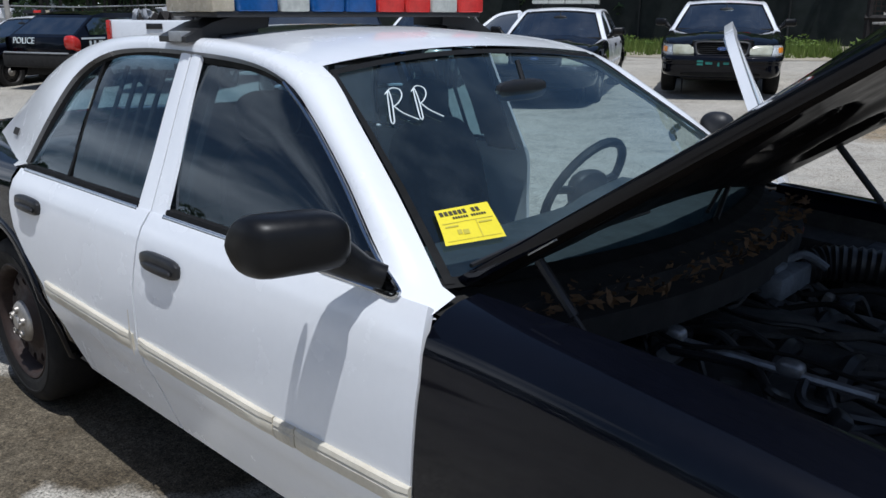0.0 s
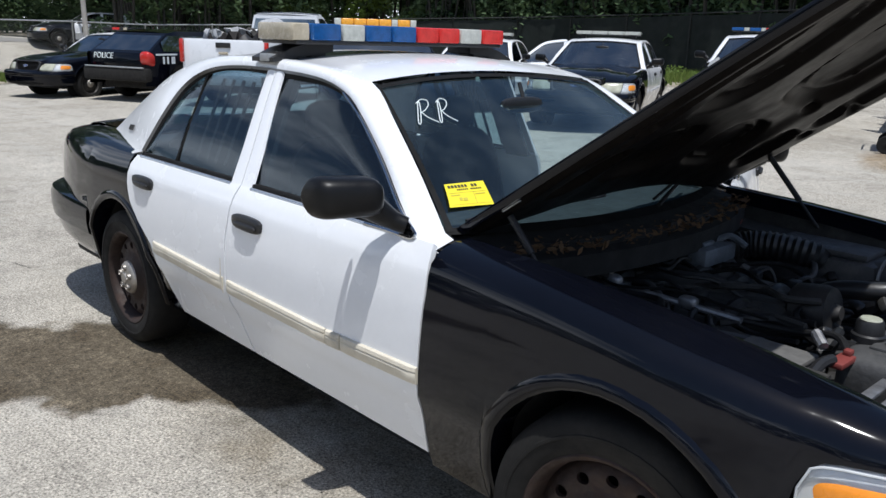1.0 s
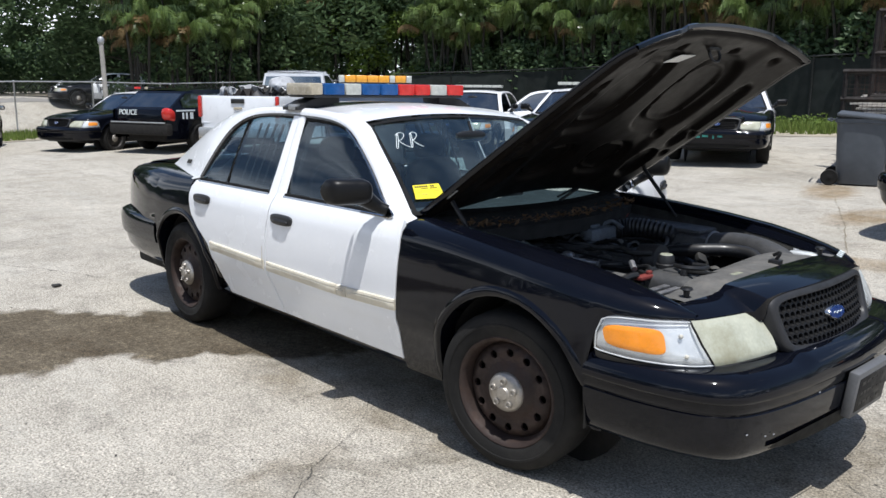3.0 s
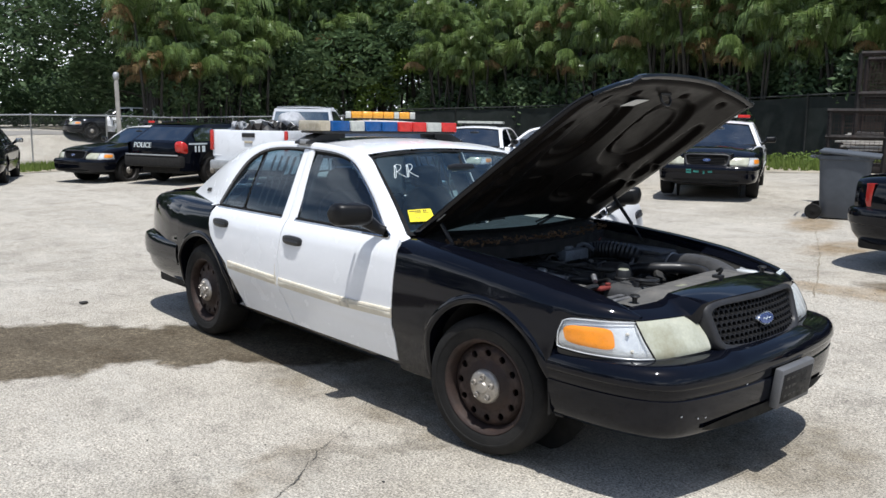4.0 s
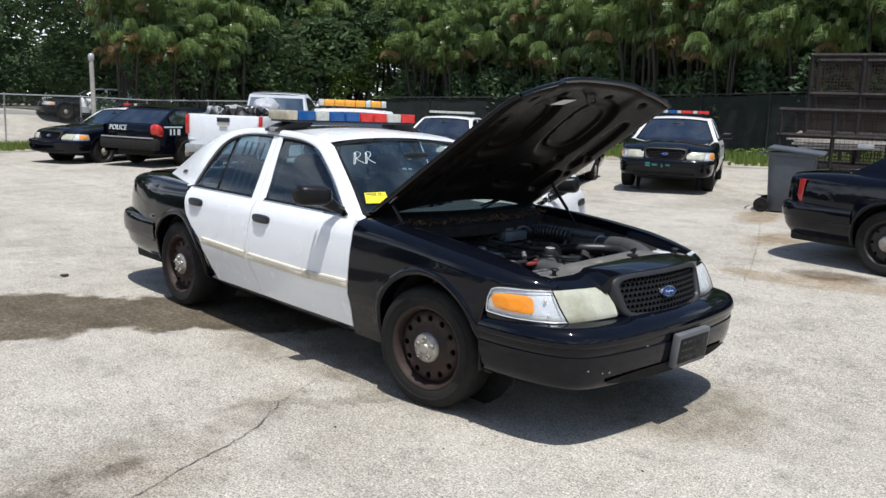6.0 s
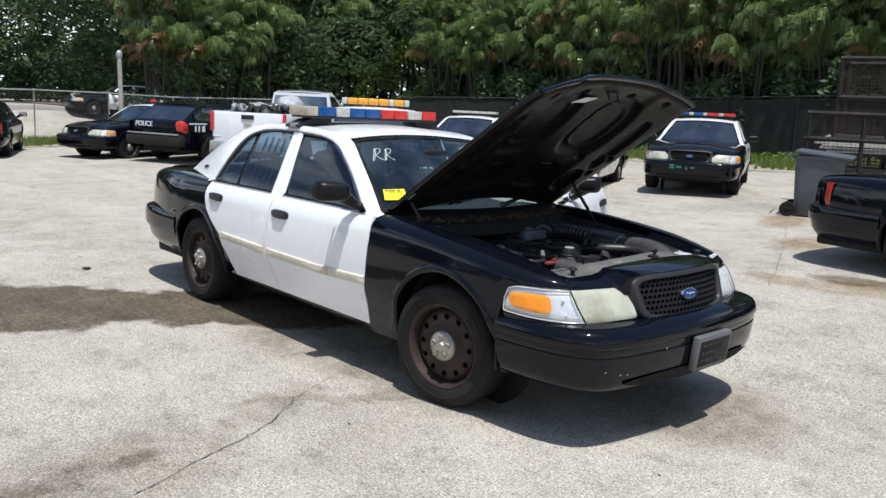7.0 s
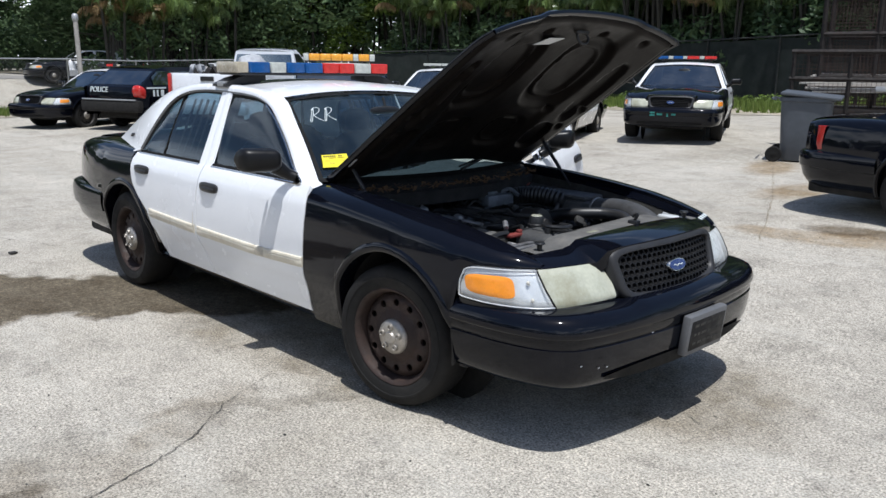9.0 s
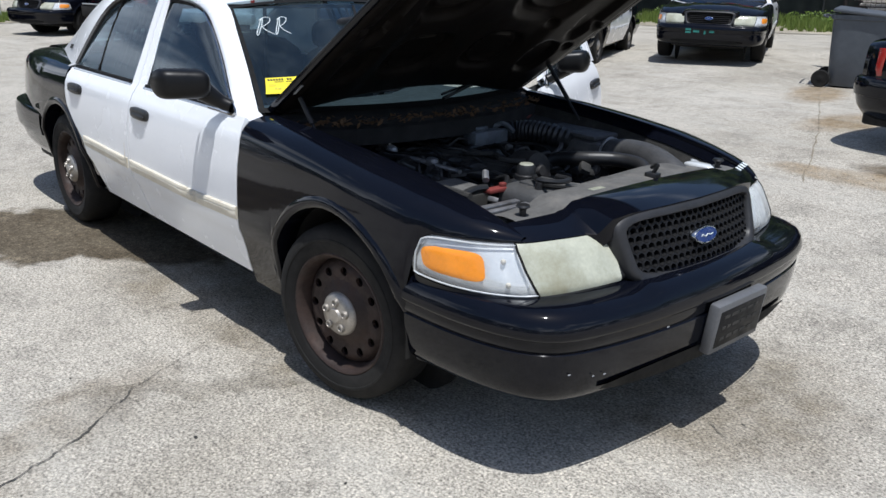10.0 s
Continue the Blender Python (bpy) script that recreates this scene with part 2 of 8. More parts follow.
M["trim"] = surface("black_plastic", (0.016, 0.016, 0.017), 0.42, vary=0.25, scale=9, bump=0.12)
M["dull"] = surface("dusty_black_plastic", (0.030, 0.029, 0.027), 0.75, vary=0.4, scale=9, bump=0.2, dirt=(0.10, 0.09, 0.075))
M["under"] = surface("underbody_grime", (0.012, 0.011, 0.010), 0.95, vary=0.4, scale=7)
M["seal"] = surface("rubber_seal", (0.008, 0.008, 0.008), 0.7, vary=0.2, spec=0.2)
M["chrome"] = surface("bright_trim", (0.55, 0.56, 0.58), 0.16, 1.0, vary=0.08)
M["dim_trim"] = surface("dulled_bright_trim", (0.20, 0.21, 0.23), 0.30, 1.0, vary=0.15)
M["rubber"] = surface("tyre_rubber", (0.014, 0.0135, 0.013), 0.78, vary=0.3, scale=5, bump=0.25, spec=0.25, dirt=(0.034, 0.031, 0.027))
M["rust"] = surface("rusty_steel", (0.034, 0.021, 0.017), 0.65, 0.15, vary=0.45, scale=14, fine=120, bump=0.25, dirt=(0.062, 0.032, 0.020))
M["steel"] = surface("dark_steel", (0.045, 0.042, 0.04), 0.55, 0.5, vary=0.4, scale=14)
M["cap"] = surface("worn_hub_cap", (0.42, 0.39, 0.35), 0.46, 0.7, vary=0.3, scale=24, fine=160, bump=0.2, dirt=(0.30, 0.24, 0.18))
M["mould"] = surface("yellowed_moulding", (0.66, 0.61, 0.50), 0.5, vary=0.10, scale=7, dirt=(0.50, 0.43, 0.32))
M["mould_old"] = surface("bare_adhesive_strip", (0.60, 0.55, 0.45), 0.7, vary=0.25, scale=20, dirt=(0.62, 0.58, 0.50))
M["glass_side"] = glass("tinted_glass", (0.40, 0.56, 0.65), 0.015, 0.010, ior=1.5, sheen=(0.84, 0.93, 1.0))
M["glass_rear"] = glass("rear_glass", (0.62, 0.76, 0.82), 0.02, 0.05, ior=1.5)
# blue-grey veil: real dust, with pale sky reflections painted into it
M["glass_ws"] = glass("windscreen_glass", (0.58, 0.73, 0.76), 0.02, 0.13, (0.30, 0.36, 0.37), ior=1.5, sheen=(0.62, 0.88, 1.0))
M["glass_far"] = glass("far_tinted_glass", (0.16, 0.20, 0.24), 0.03, 0.05, ior=2.1, sheen=(0.80, 0.92, 1.0))
M["lens_clear"] = surface("hazy_clear_lens", (0.62, 0.64, 0.65), 0.18, vary=0.14, scale=7, coat=0.6, dirt=(0.42, 0.42, 0.40))
M["lens_yellow"] = surface("yellowed_lens", (0.48, 0.485, 0.385), 0.2, vary=0.2, scale=7, coat=0.7, dirt=(0.27, 0.25, 0.15))
M["lens_glass"] = glass("clear_lens", (0.94, 0.95, 0.95), 0.05, 0.75, (0.70, 0.72, 0.73))
M["lens_haze"] = glass("hazy_lens", (0.90, 0.92, 0.92), 0.08, 0.80, (0.66, 0.68, 0.68))
M["lamp_silver"] = surface("lamp_reflector", (0.72, 0.74, 0.76), 0.35, 0.25, vary=0.12, scale=9, fine=40)
M["grille_rim"] = surface("satin_black_plastic", (0.022, 0.022, 0.024), 0.5, vary=0.25, scale=9, bump=0.12)
M["grille_black"] = surface("black_honeycomb", (0.006, 0.006, 0.007), 0.55, vary=0.3, scale=9, spec=0.3)
M["amber"] = surface("amber_reflector", (0.90, 0.30, 0.02), 0.28, vary=0.12, scale=14, coat=0.5)
M["red_lens"] = surface("red_lens", (0.52, 0.022, 0.014), 0.2, vary=0.15, scale=9, coat=0.6)
M["bar_red"] = surface("red_dome", (0.62, 0.035, 0.03), 0.2, vary=0.2, scale=30, coat=0.5)
M["bar_blue"] = surface("blue_dome", (0.014, 0.085, 0.27), 0.2, vary=0.25, scale=30, coat=0.5)
M["bar_clear"] = surface("clear_dome", (0.52, 0.53, 0.48), 0.22, vary=0.2, scale=30, coat=0.5)
M["bar_tan"] = surface("aged_dome", (0.50, 0.44, 0.33), 0.25, vary=0.2, scale=20, coat=0.5)
M["bar_amber"] = surface("amber_dome", (0.80, 0.36, 0.03), 0.22, vary=0.2, scale=25, coat=0.5)
M["sticker"] = surface("yellow_paper", (0.86, 0.72, 0.02), 0.55, vary=0.06, scale=9)
M["ink"] = surface("dark_ink", (0.05, 0.045, 0.02), 0.6, vary=0.1)
M["paper_ink"] = surface("faded_ink", (0.55, 0.47, 0.05), 0.6, vary=0.1)
M["chalk"] = surface("white_paint_marker", (0.72, 0.78, 0.78), 0.7, vary=0.1, scale=30)
M["teal"] = surface("teal_paint_marker", (0.03, 0.20, 0.17), 0.7, vary=0.2, scale=30)
M["cloth"] = surface("dark_cloth", (0.015, 0.016, 0.019), 0.95, vary=0.3, scale=30, bump=0.3)
M["dash"] = surface("dusty_dashboard", (0.030, 0.038, 0.042), 0.8, vary=0.25, scale=10)
M["badge"] = surface("blue_badge", (0.012, 0.035, 0.15), 0.25, vary=0.1, coat=0.8)
M["grey_pl"] = surface("dusty_grey_plastic", (0.105, 0.102, 0.096), 0.75, vary=0.3, scale=14, bump=0.3, dirt=(0.19, 0.175, 0.155))
M["module"] = surface("oxidised_casting", (0.13, 0.145, 0.165), 0.6, 0.2, vary=0.35, scale=14, bump=0.25, dirt=(0.06, 0.055, 0.05))
M["mirror_black"] = surface("mirror_shell", (0.0065, 0.0065, 0.007), 0.36, vary=0.2, scale=9, bump=0.05, spec=0.28)
M["duct"] = surface("air_duct_plastic", (0.055, 0.055, 0.057), 0.6, vary=0.35, scale=12, bump=0.25, dirt=(0.13, 0.125, 0.115))
M["bottle"] = surface("dusty_dark_bottle", (0.060, 0.060, 0.060), 0.6, vary=0.35, scale=16, bump=0.25, dirt=(0.14, 0.13, 0.115))
M["alu"] = surface("cast_aluminium", (0.33, 0.33, 0.34), 0.45, 0.75, vary=0.3, scale=20, bump=0.3, dirt=(0.12, 0.11, 0.10))
M["red_wire"] = surface("red_cable", (0.17, 0.030, 0.024), 0.6, vary=0.2)
M["leaf_dry"] = surface("dry_leaf", (0.13, 0.072, 0.032), 0.9, vary=0.4, scale=30)
M["plate_hold"] = surface("plate_holder", (0.115, 0.118, 0.125), 0.5, vary=0.2)
M["liner"] = surface("hood_underside", (0.0095, 0.0078, 0.0068), 0.36, vary=0.35, scale=6, fine=50, bump=0.1, spec=0.13, dirt=(0.018, 0.014, 0.011))
M["galv"] = surface("galvanised_steel", (0.42, 0.43, 0.44), 0.5, 0.5, vary=0.15, scale=9)
M["dark_rail"] = surface("dull_dark_steel", (0.035, 0.038, 0.038), 0.8, 0.2, vary=0.2, scale=9)
M["mesh_wire"] = surface("fence_wire", (0.30, 0.31, 0.31), 0.55, 0.5, vary=0.2)
M["windscreen_fabric"] = surface("dark_green_fence_fabric", (0.008, 0.013, 0.0115), 0.95, vary=0.3, scale=1.5)
M["trunk_bark"] = surface("palm_trunk", (0.034, 0.031, 0.024), 0.9, vary=0.3, scale=8, bump=0.5)
M["bark"] = surface("dark_bark", (0.085, 0.07, 0.055), 0.95, vary=0.35, scale=8, bump=0.6)
M["pole"] = surface("weathered_pole", (0.36, 0.34, 0.31), 0.85, vary=0.2, scale=5, bump=0.3)
M["bin"] = surface("grey_blue_bin_plastic", (0.075, 0.085, 0.10), 0.55, vary=0.15, scale=6, bump=0.1)
M["rusty_frame"] = surface("rusted_angle_steel", (0.018, 0.015, 0.014), 0.85, 0.2, vary=0.4, scale=9, bump=0.3, dirt=(0.045, 0.024, 0.017))
M["rusty_mesh"] = surface("rusted_mesh", (0.034, 0.020, 0.015), 0.9, 0.1, vary=0.4, scale=6)
M["plank"] = surface("weathered_boards", (0.46, 0.43, 0.39), 0.9, vary=0.3, scale=12, bump=0.4)
M["truck_white"] = surface("pickup_white", (0.72, 0.74, 0.77), 0.3, vary=0.05, scale=3, coat=0.4)
M["bag"] = surface("grey_plastic_bag", (0.42, 0.43, 0.45), 0.45, vary=0.25, scale=8)


def leafy(name, dark, light, tip, rough=0.5, spec=0.22):
    """Leaves: tone changes from leaf to leaf, with some light through the blade."""
    m, nt, ln, p = nodes_of(name)
    g = nt.new("ShaderNodeNewGeometry")
    col = ramp(nt, ln, g.outputs["Random Per Island"], [(0.0, dark), (0.55, light), (0.9, light), (1.0, tip)])
    col = blend(nt, ln, 0.4, col, ramp(nt, ln, tex_noise(nt, ln, 0.7, 4), [(0.3, dark), (0.7, light)]))
    ln.new(col, p.inputs["Base Color"])
    p.inputs["Roughness"].default_value = rough
    p.inputs["Specular IOR Level"].default_value = spec
    tl = nt.new("ShaderNodeBsdfTranslucent")
    ln.new(col, tl.inputs["Color"])
    mx = nt.new("ShaderNodeMixShader")
    mx.inputs["Fac"].default_value = 0.30
    out = [n for n in nt if n.type == "OUTPUT_MATERIAL"][0]
    ln.new(p.outputs[0], mx.inputs[1])
    ln.new(tl.outputs[0], mx.inputs[2])
    ln.new(mx.outputs[0], out.inputs["Surface"])
    return m


M["palm"] = leafy("palm_leaf", (0.045, 0.085, 0.026), (0.185, 0.260, 0.078), (0.48, 0.48, 0.29), 0.32, 0.5)
M["palm_dry"] = leafy("dry_palm_leaf", (0.12, 0.085, 0.045), (0.24, 0.165, 0.075), (0.34, 0.27, 0.15), 0.5)
M["tree_leaf"] = leafy("broad_leaf", (0.036, 0.068, 0.034), (0.125, 0.188, 0.085), (0.20, 0.27, 0.13))
M["bush_leaf"] = leafy("bush_leaf", (0.065, 0.11, 0.022), (0.17, 0.25, 0.05), (0.25, 0.31, 0.08))
M["grass"] = leafy("grass_blade", (0.085, 0.13, 0.028), (0.20, 0.27, 0.065), (0.32, 0.34, 0.12))

# ---------------------------------------------------------------- mesh helpers
def part(name, bm, mat, parent=None, label="", sharp=38):
    """Links a bmesh as one mesh object, under a thing or a part."""
    me = bpy.data.meshes.new(name)
    bmesh.ops.recalc_face_normals(bm, faces=bm.faces)
    bm.to_mesh(me)
    bm.free()
    me.materials.append(M[mat] if isinstance(mat, str) else mat)
    me.shade_smooth()
    me.set_sharp_from_angle(angle=radians(sharp))
    ob = new(name, me)
    if parent:
        ob.parent = parent
    if label:
        ob["label"] = label
    return ob


def share(name, me, parent=None, m=None):
    """Another object on mesh data that exists already."""
    ob = new(name, me)
    if parent:
        ob.parent = parent
    if m:
        ob.matrix_basis = m
    return ob


def thing(name, m, label, category, group="", kind=""):
    e = new(name)
    e.empty_display_size = 0.2
    e.matrix_basis = m
    return tagged(e, label, category, group, kind)


def lerp(a, b, t):
    return a + (b - a) * t


def smooth01(t):
    t = min(1.0, max(0.0, t))
    return t * t * (3 - 2 * t)


def table(x, *pairs):
    return float(np.interp(x, [p[0] for p in pairs], [p[1] for p in pairs]))


def box(bm, x0, x1, y0, y1, z0, z1, bevel=0.0, seg=2, m=None):
    made = bmesh.ops.create_cube(bm, size=1.0)["verts"]
    t = Matrix.Translation(((x0 + x1) / 2, (y0 + y1) / 2, (z0 + z1) / 2)) @ Matrix.Diagonal((abs(x1 - x0), abs(y1 - y0), abs(z1 - z0), 1))
    bmesh.ops.transform(bm, matrix=t, verts=made)
    if bevel:
        edges = list({e for v in made for e in v.link_edges})
        made = list({v for f in bmesh.ops.bevel(bm, geom=edges, offset=bevel, segments=seg, affect="EDGES", profile=0.5)["faces"] for v in f.verts} | {v for v in made if v.is_valid})
    if m:
        bmesh.ops.transform(bm, matrix=m, verts=made)
    return bm


def sheet(bm, rows, close_u=False, close_v=False):
    """A grid of faces over rows of points."""
    vs = [[bm.verts.new(p) for p in r] for r in rows]
    nu, nv = len(vs), len(vs[0])
    for i in range(nu - (0 if close_u else 1)):
        for j in range(nv - (0 if close_v else 1)):
            q = [vs[i][j], vs[(i + 1) % nu][j], vs[(i + 1) % nu][(j + 1) % nv], vs[i][(j + 1) % nv]]
            try:
                bm.faces.new(q)
            except ValueError:
                pass
    return vs


def thicken(bm, t):
    bmesh.ops.recalc_face_normals(bm, faces=bm.faces)
    bmesh.ops.solidify(bm, geom=list(bm.faces), thickness=t)
    return bm


def lathe(bm, profile, n=32, m=None, arc=1.0):
    """Turns (radius, height) pairs round the local z axis."""
    m = m or Matrix()
    count = n if arc >= 1 else n + 1
    rows = []
    for i in range(count):
        a = 2 * math.pi * arc * i / n
        rows.append([m @ Vector((r * math.cos(a), r * math.sin(a), h)) for r, h in profile])
    sheet(bm, rows, close_u=arc >= 1)
    return bm


def smooth_path(pts, steps=6):
    """A Catmull-Rom line through points."""
    p = [Vector(q) for q in pts]
    if len(p) < 3:
        return p
    out = []
    for i in range(len(p) - 1):
        a, b, c, d = p[max(0, i - 1)], p[i], p[i + 1], p[min(len(p) - 1, i + 2)]
        for k in range(steps):
            t = k / steps
            out.append(0.5 * ((2 * b) + (c - a) * t + (2 * a - 5 * b + 4 * c - d) * t * t + (3 * b - a - 3 * c + d) * t ** 3))
    out.append(p[-1])
    return out


def tube(bm, pts, r, n=8, steps=6, ribs=0.0, cap=True):
    """A round hose along points; r may be one radius or a list, one for each point."""
    line = smooth_path(pts, steps)
    radii = [r] * len(line) if not isinstance(r, (list, tuple)) else [float(np.interp(i / (len(line) - 1), np.linspace(0, 1, len(r)), r)) for i in range(len(line))]
    rows, side = [], None
    for i, p in enumerate(line):
        d = (line[min(i + 1, len(line) - 1)] - line[max(i - 1, 0)]).normalized()
        if side is None:
            side = d.orthogonal().normalized()
        side = (side - d * side.dot(d)).normalized()
        up = d.cross(side)
        rr = radii[i] * (1 + (ribs if i % 2 else -ribs))
        rows.append([p + rr * (math.cos(a) * side + math.sin(a) * up) for a in [2 * math.pi * k / n for k in range(n)]])
    vs = sheet(bm, rows, close_v=True)
    if cap:
        for r_ in (vs[0], vs[-1]):
            try:
                bm.faces.new(r_)
            except ValueError:
                pass
    return bm


def blob(bm, c, size, power=2.6, nu=20, nv=12, m=None):
    """A rounded block (superellipsoid) round c."""
    e = 2.0 / power
    f = lambda v: math.copysign(abs(v) ** e, v)
    rows = []
    for i in range(nv + 1):
        la = -math.pi / 2 + math.pi * i / nv
        row = []
        for j in range(nu):
            lo = 2 * math.pi * j / nu
            p = Vector((size[0] * f(math.cos(la)) * f(math.cos(lo)), size[1] * f(math.cos(la)) * f(math.sin(lo)), size[2] * f(math.sin(la))))
            row.append((m @ p if m else p) + Vector(c))
        rows.append(row)
    sheet(bm, rows, close_v=True)
    bmesh.ops.remove_doubles(bm, verts=bm.verts, dist=1e-5)
    return bm


def turn_to(d):
    """A turn that lays local z along d."""
    return Vector(d).to_track_quat("Z", "Y").to_matrix().to_4x4()


def words(name, body, size, mat, parent, m, thick=0.001, shear=0.0, label=""):
    """Flat lettering in the built-in font, turned into a mesh."""
    cu = bpy.data.curves.new(name, "FONT")
    cu.body = body
    cu.size = size
    cu.extrude = thick
    cu.shear = shear
    cu.resolution_u = 3
    cu.align_x = "CENTER"
    cu.align_y = "CENTER"
    tmp = bpy.data.objects.new(name + "_text", cu)
    scene.collection.objects.link(tmp)
    deps = bpy.context.evaluated_depsgraph_get()
    me = bpy.data.meshes.new_from_object(tmp.evaluated_get(deps))
    bpy.data.objects.remove(tmp)
    bpy.data.curves.remove(cu)
    me.materials.clear()
    me.materials.append(M[mat])
    ob = new(name, me)
    ob.parent = parent
    ob.matrix_basis = m
    if label:
        ob["label"] = label
    return ob


def lay(x, y, z=0.0):
    """The lot's height: level round the car, with a gentle fall across the yard."""
    far = math.hypot(max(0.0, abs(x + 1.5) - 3.5), max(0.0, abs(y + 1.0) - 2.0))
    fall = table(x, (-45, -0.60), (-31, -0.45), (-22, -0.15), (-19, -0.12), (-6, -0.12), (0, 0.0), (20, 0.4))
    back = table(x, (-40, -0.80), (-12, -0.24), (-8, -0.12), (-5.5, -0.03), (-4.2, -0.06), (-2.7, -0.12), (0, -0.06), (20, 0.4))
    plane = lerp(fall, back, smooth01((y - 7.0) / 4.0)) + 0.03 * max(-20.0, min(26.0, y))
    bank = 0.28 * max(0.0, min(5.0, -33.0 - x))
    return plane * min(1.0, far / 5.0) + bank + z

# ---------------------------------------------------------------- ground
def build_ground():
    def steps(lo, hi, fine_lo, fine_hi):
        out = list(np.arange(fine_lo, fine_hi + 0.01, 1.0))
        v, d = fine_hi, 1.5
        while v < hi:
            v += d
            d *= 1.3
            out.append(min(v, hi))
        v, d = fine_lo, 1.5
        while v > lo:
            v -= d
            d *= 1.3
            out.insert(0, max(v, lo))
        return out
    xs, ys = steps(-900, 900, -32, 14), steps(-900, 900, -12, 28)
    bm = bmesh.new()
    sheet(bm, [[(x, y, lay(x, y)) for y in ys] for x in xs])
    g = part("ground", bm, "concrete", None, "", 180)
    tagged(g, "sun-bleached concrete car lot with stains and cracks", "ground", "", "structure")
    return g


ground = build_ground()

# ---------------------------------------------------------------- stains, joints and litter on the lot
def crack(line, width, seed, label="thin dark crack in the concrete", mat="crack", wander=0.05, strong=None):
    p = [Vector((x, y, 0)) for x, y in line]
    pts = []
    for a, b in zip(p, p[1:]):
        k = max(2, int((b - a).length / 0.011))
        pts += [a.lerp(b, i / k) for i in range(k)]
    rows = []
    for i, q in enumerate(pts):
        d = (pts[min(i + 1, len(pts) - 1)] - pts[max(i - 1, 0)]).normalized()
        nrm = Vector((-d.y, d.x, 0))
        off = noise.noise(q * 3 + Vector((seed, 0, 0))) * wander * 0.8 + noise.noise(q * 14 + Vector((seed, 3, 0))) * wander * 0.28 + noise.noise(q * 55 + Vector((seed, 5, 0))) * wander * 0.16
        w = width * (0.10 + abs(noise.noise(q * 5 + Vector((0, seed, 0)))) * 1.2 + abs(noise.noise(q * 48 + Vector((2, seed, 0)))) * 1.1) * min(1, i / 12, (len(pts) - 1 - i) / 12 + 0.05)
        if strong:
            far = max(0, (q - Vector((strong[0], strong[1], 0))).length - strong[2])
            w *= 0.22 + 0.78 * math.exp(-(far / 0.28) ** 2)
        c = q + nrm * off
        rows.append([(r.x, r.y, lay(r.x, r.y) + 0.005) for r in (c - nrm * w, c + nrm * w)])
    bm = bmesh.new()
    run = []
    for q, row in zip(pts, rows):
        if noise.noise(q * 2.3 + Vector((seed, 7, 0))) > -0.42:
            run.append(row)
        elif len(run) > 3:
            sheet(bm, run)
            run = []
    if len(run) > 1:
        sheet(bm, run)
    tagged(part("crack", bm, mat, None, "", 180), label, "crack", "", "structure")


crack([(0.42, -3.4), (0.16, -2.82), (0.02, -2.5), (-0.12, -2.16), (-0.18, -1.98), (-0.35, -1.70), (-0.49, -1.50), (-0.69, -1.20), (-0.92, -0.89), (-1.26, -0.48), (-1.8, 0.3)], 0.0046, 1.0, strong=(-0.24, -2.0, 0.45))
crack([(0.97, 0.10), (1.06, 0.05), (1.16, -0.01)], 0.0040, 2.0, wander=0.02)
crack([(-3.9, 12.4), (-2.5, 8.6), (-1.37, 6.17), (-0.85, 4.9), (-0.45, 3.9)], 0.006, 4.0, "sandy joint line across the concrete slabs", "joint", 0.03)
crack([(-6.0, 3.0), (-3.0, 3.6), (-0.6, 4.1), (2.5, 4.6), (6, 5.1)], 0.005, 6.0, "sandy joint line across the concrete slabs", "joint", 0.03)
crack([(-12, -3.2), (-8.0, -2.2), (-4.6, -0.9), (-4.0, 0.6)], 0.004, 8.0)
crack([(-14, 2.0), (-9.5, 2.6), (-6.0, 3.0)], 0.005, 12.0, "sandy joint line across the concrete slabs", "joint")


def build_litter():
    rnd = random.Random(9)
    bm = bmesh.new()
    for _ in range(260):
        x, y = rnd.uniform(-7, 3.5), rnd.uniform(-4.5, 2.0) if rnd.random() < 0.75 else rnd.uniform(2, 9)
        s = rnd.uniform(0.003, 0.010)
        v = [bm.verts.new(Vector((x, y, lay(x, y) + s * 0.4)) + Vector((rnd.uniform(-1, 1), rnd.uniform(-1, 1), rnd.uniform(-0.4, 0.7))) * s) for _k in range(5)]
        for f in ((0, 1, 2), (0, 2, 3), (0, 3, 4), (1, 2, 4), (2, 3, 4), (0, 1, 4)):
            bm.faces.new([v[q] for q in f])
    tagged(part("litter", bm, "crack", None, "", 20), "scattered dark grit and leaf scraps on the lot", "litter", "", "stuff")
    for x, y, s in ((-4.5, -1.27, 0.035), (1.27, -0.64, 0.007), (-0.05, -1.45, 0.008), (0.5, -1.2, 0.006), (-4.56, -1.28, 0.02)):
        bm = bmesh.new()
        blob(bm, (0, 0, s * 0.35), (s, s * 0.7, s * 0.4), 2.4, 12, 8)
        for v in bm.verts:
            v.co += Vector((noise.noise(v.co * 60), noise.noise(v.co * 60 + Vector((5, 0, 0))), 0)) * s * 0.3
        ob = part("debris", bm, "dull")
        ob.matrix_basis = pose(x, y, lay(x, y), 0, 0, rnd.uniform(0, 180))
        tagged(ob, "small dark scrap lying on the concrete", "debris", "scraps on the ground")


build_litter()

# ---------------------------------------------------------------- the sedan
# Car axes: x ahead from the front axle, y to its left, z up from the ground.
TYRE_R = 0.343
ARCH_F, ARCH_R = (0.03, 0.37, 0.395), (-2.905, 0.37, 0.385)
BELT = 0.985


LAMP_PLAN = [(0.460, 0.892), (0.55, 0.882), (0.65, 0.854), (0.72, 0.822), (0.78, 0.778), (0.83, 0.722), (0.87, 0.63), (0.895, 0.53), (0.914, 0.412)]


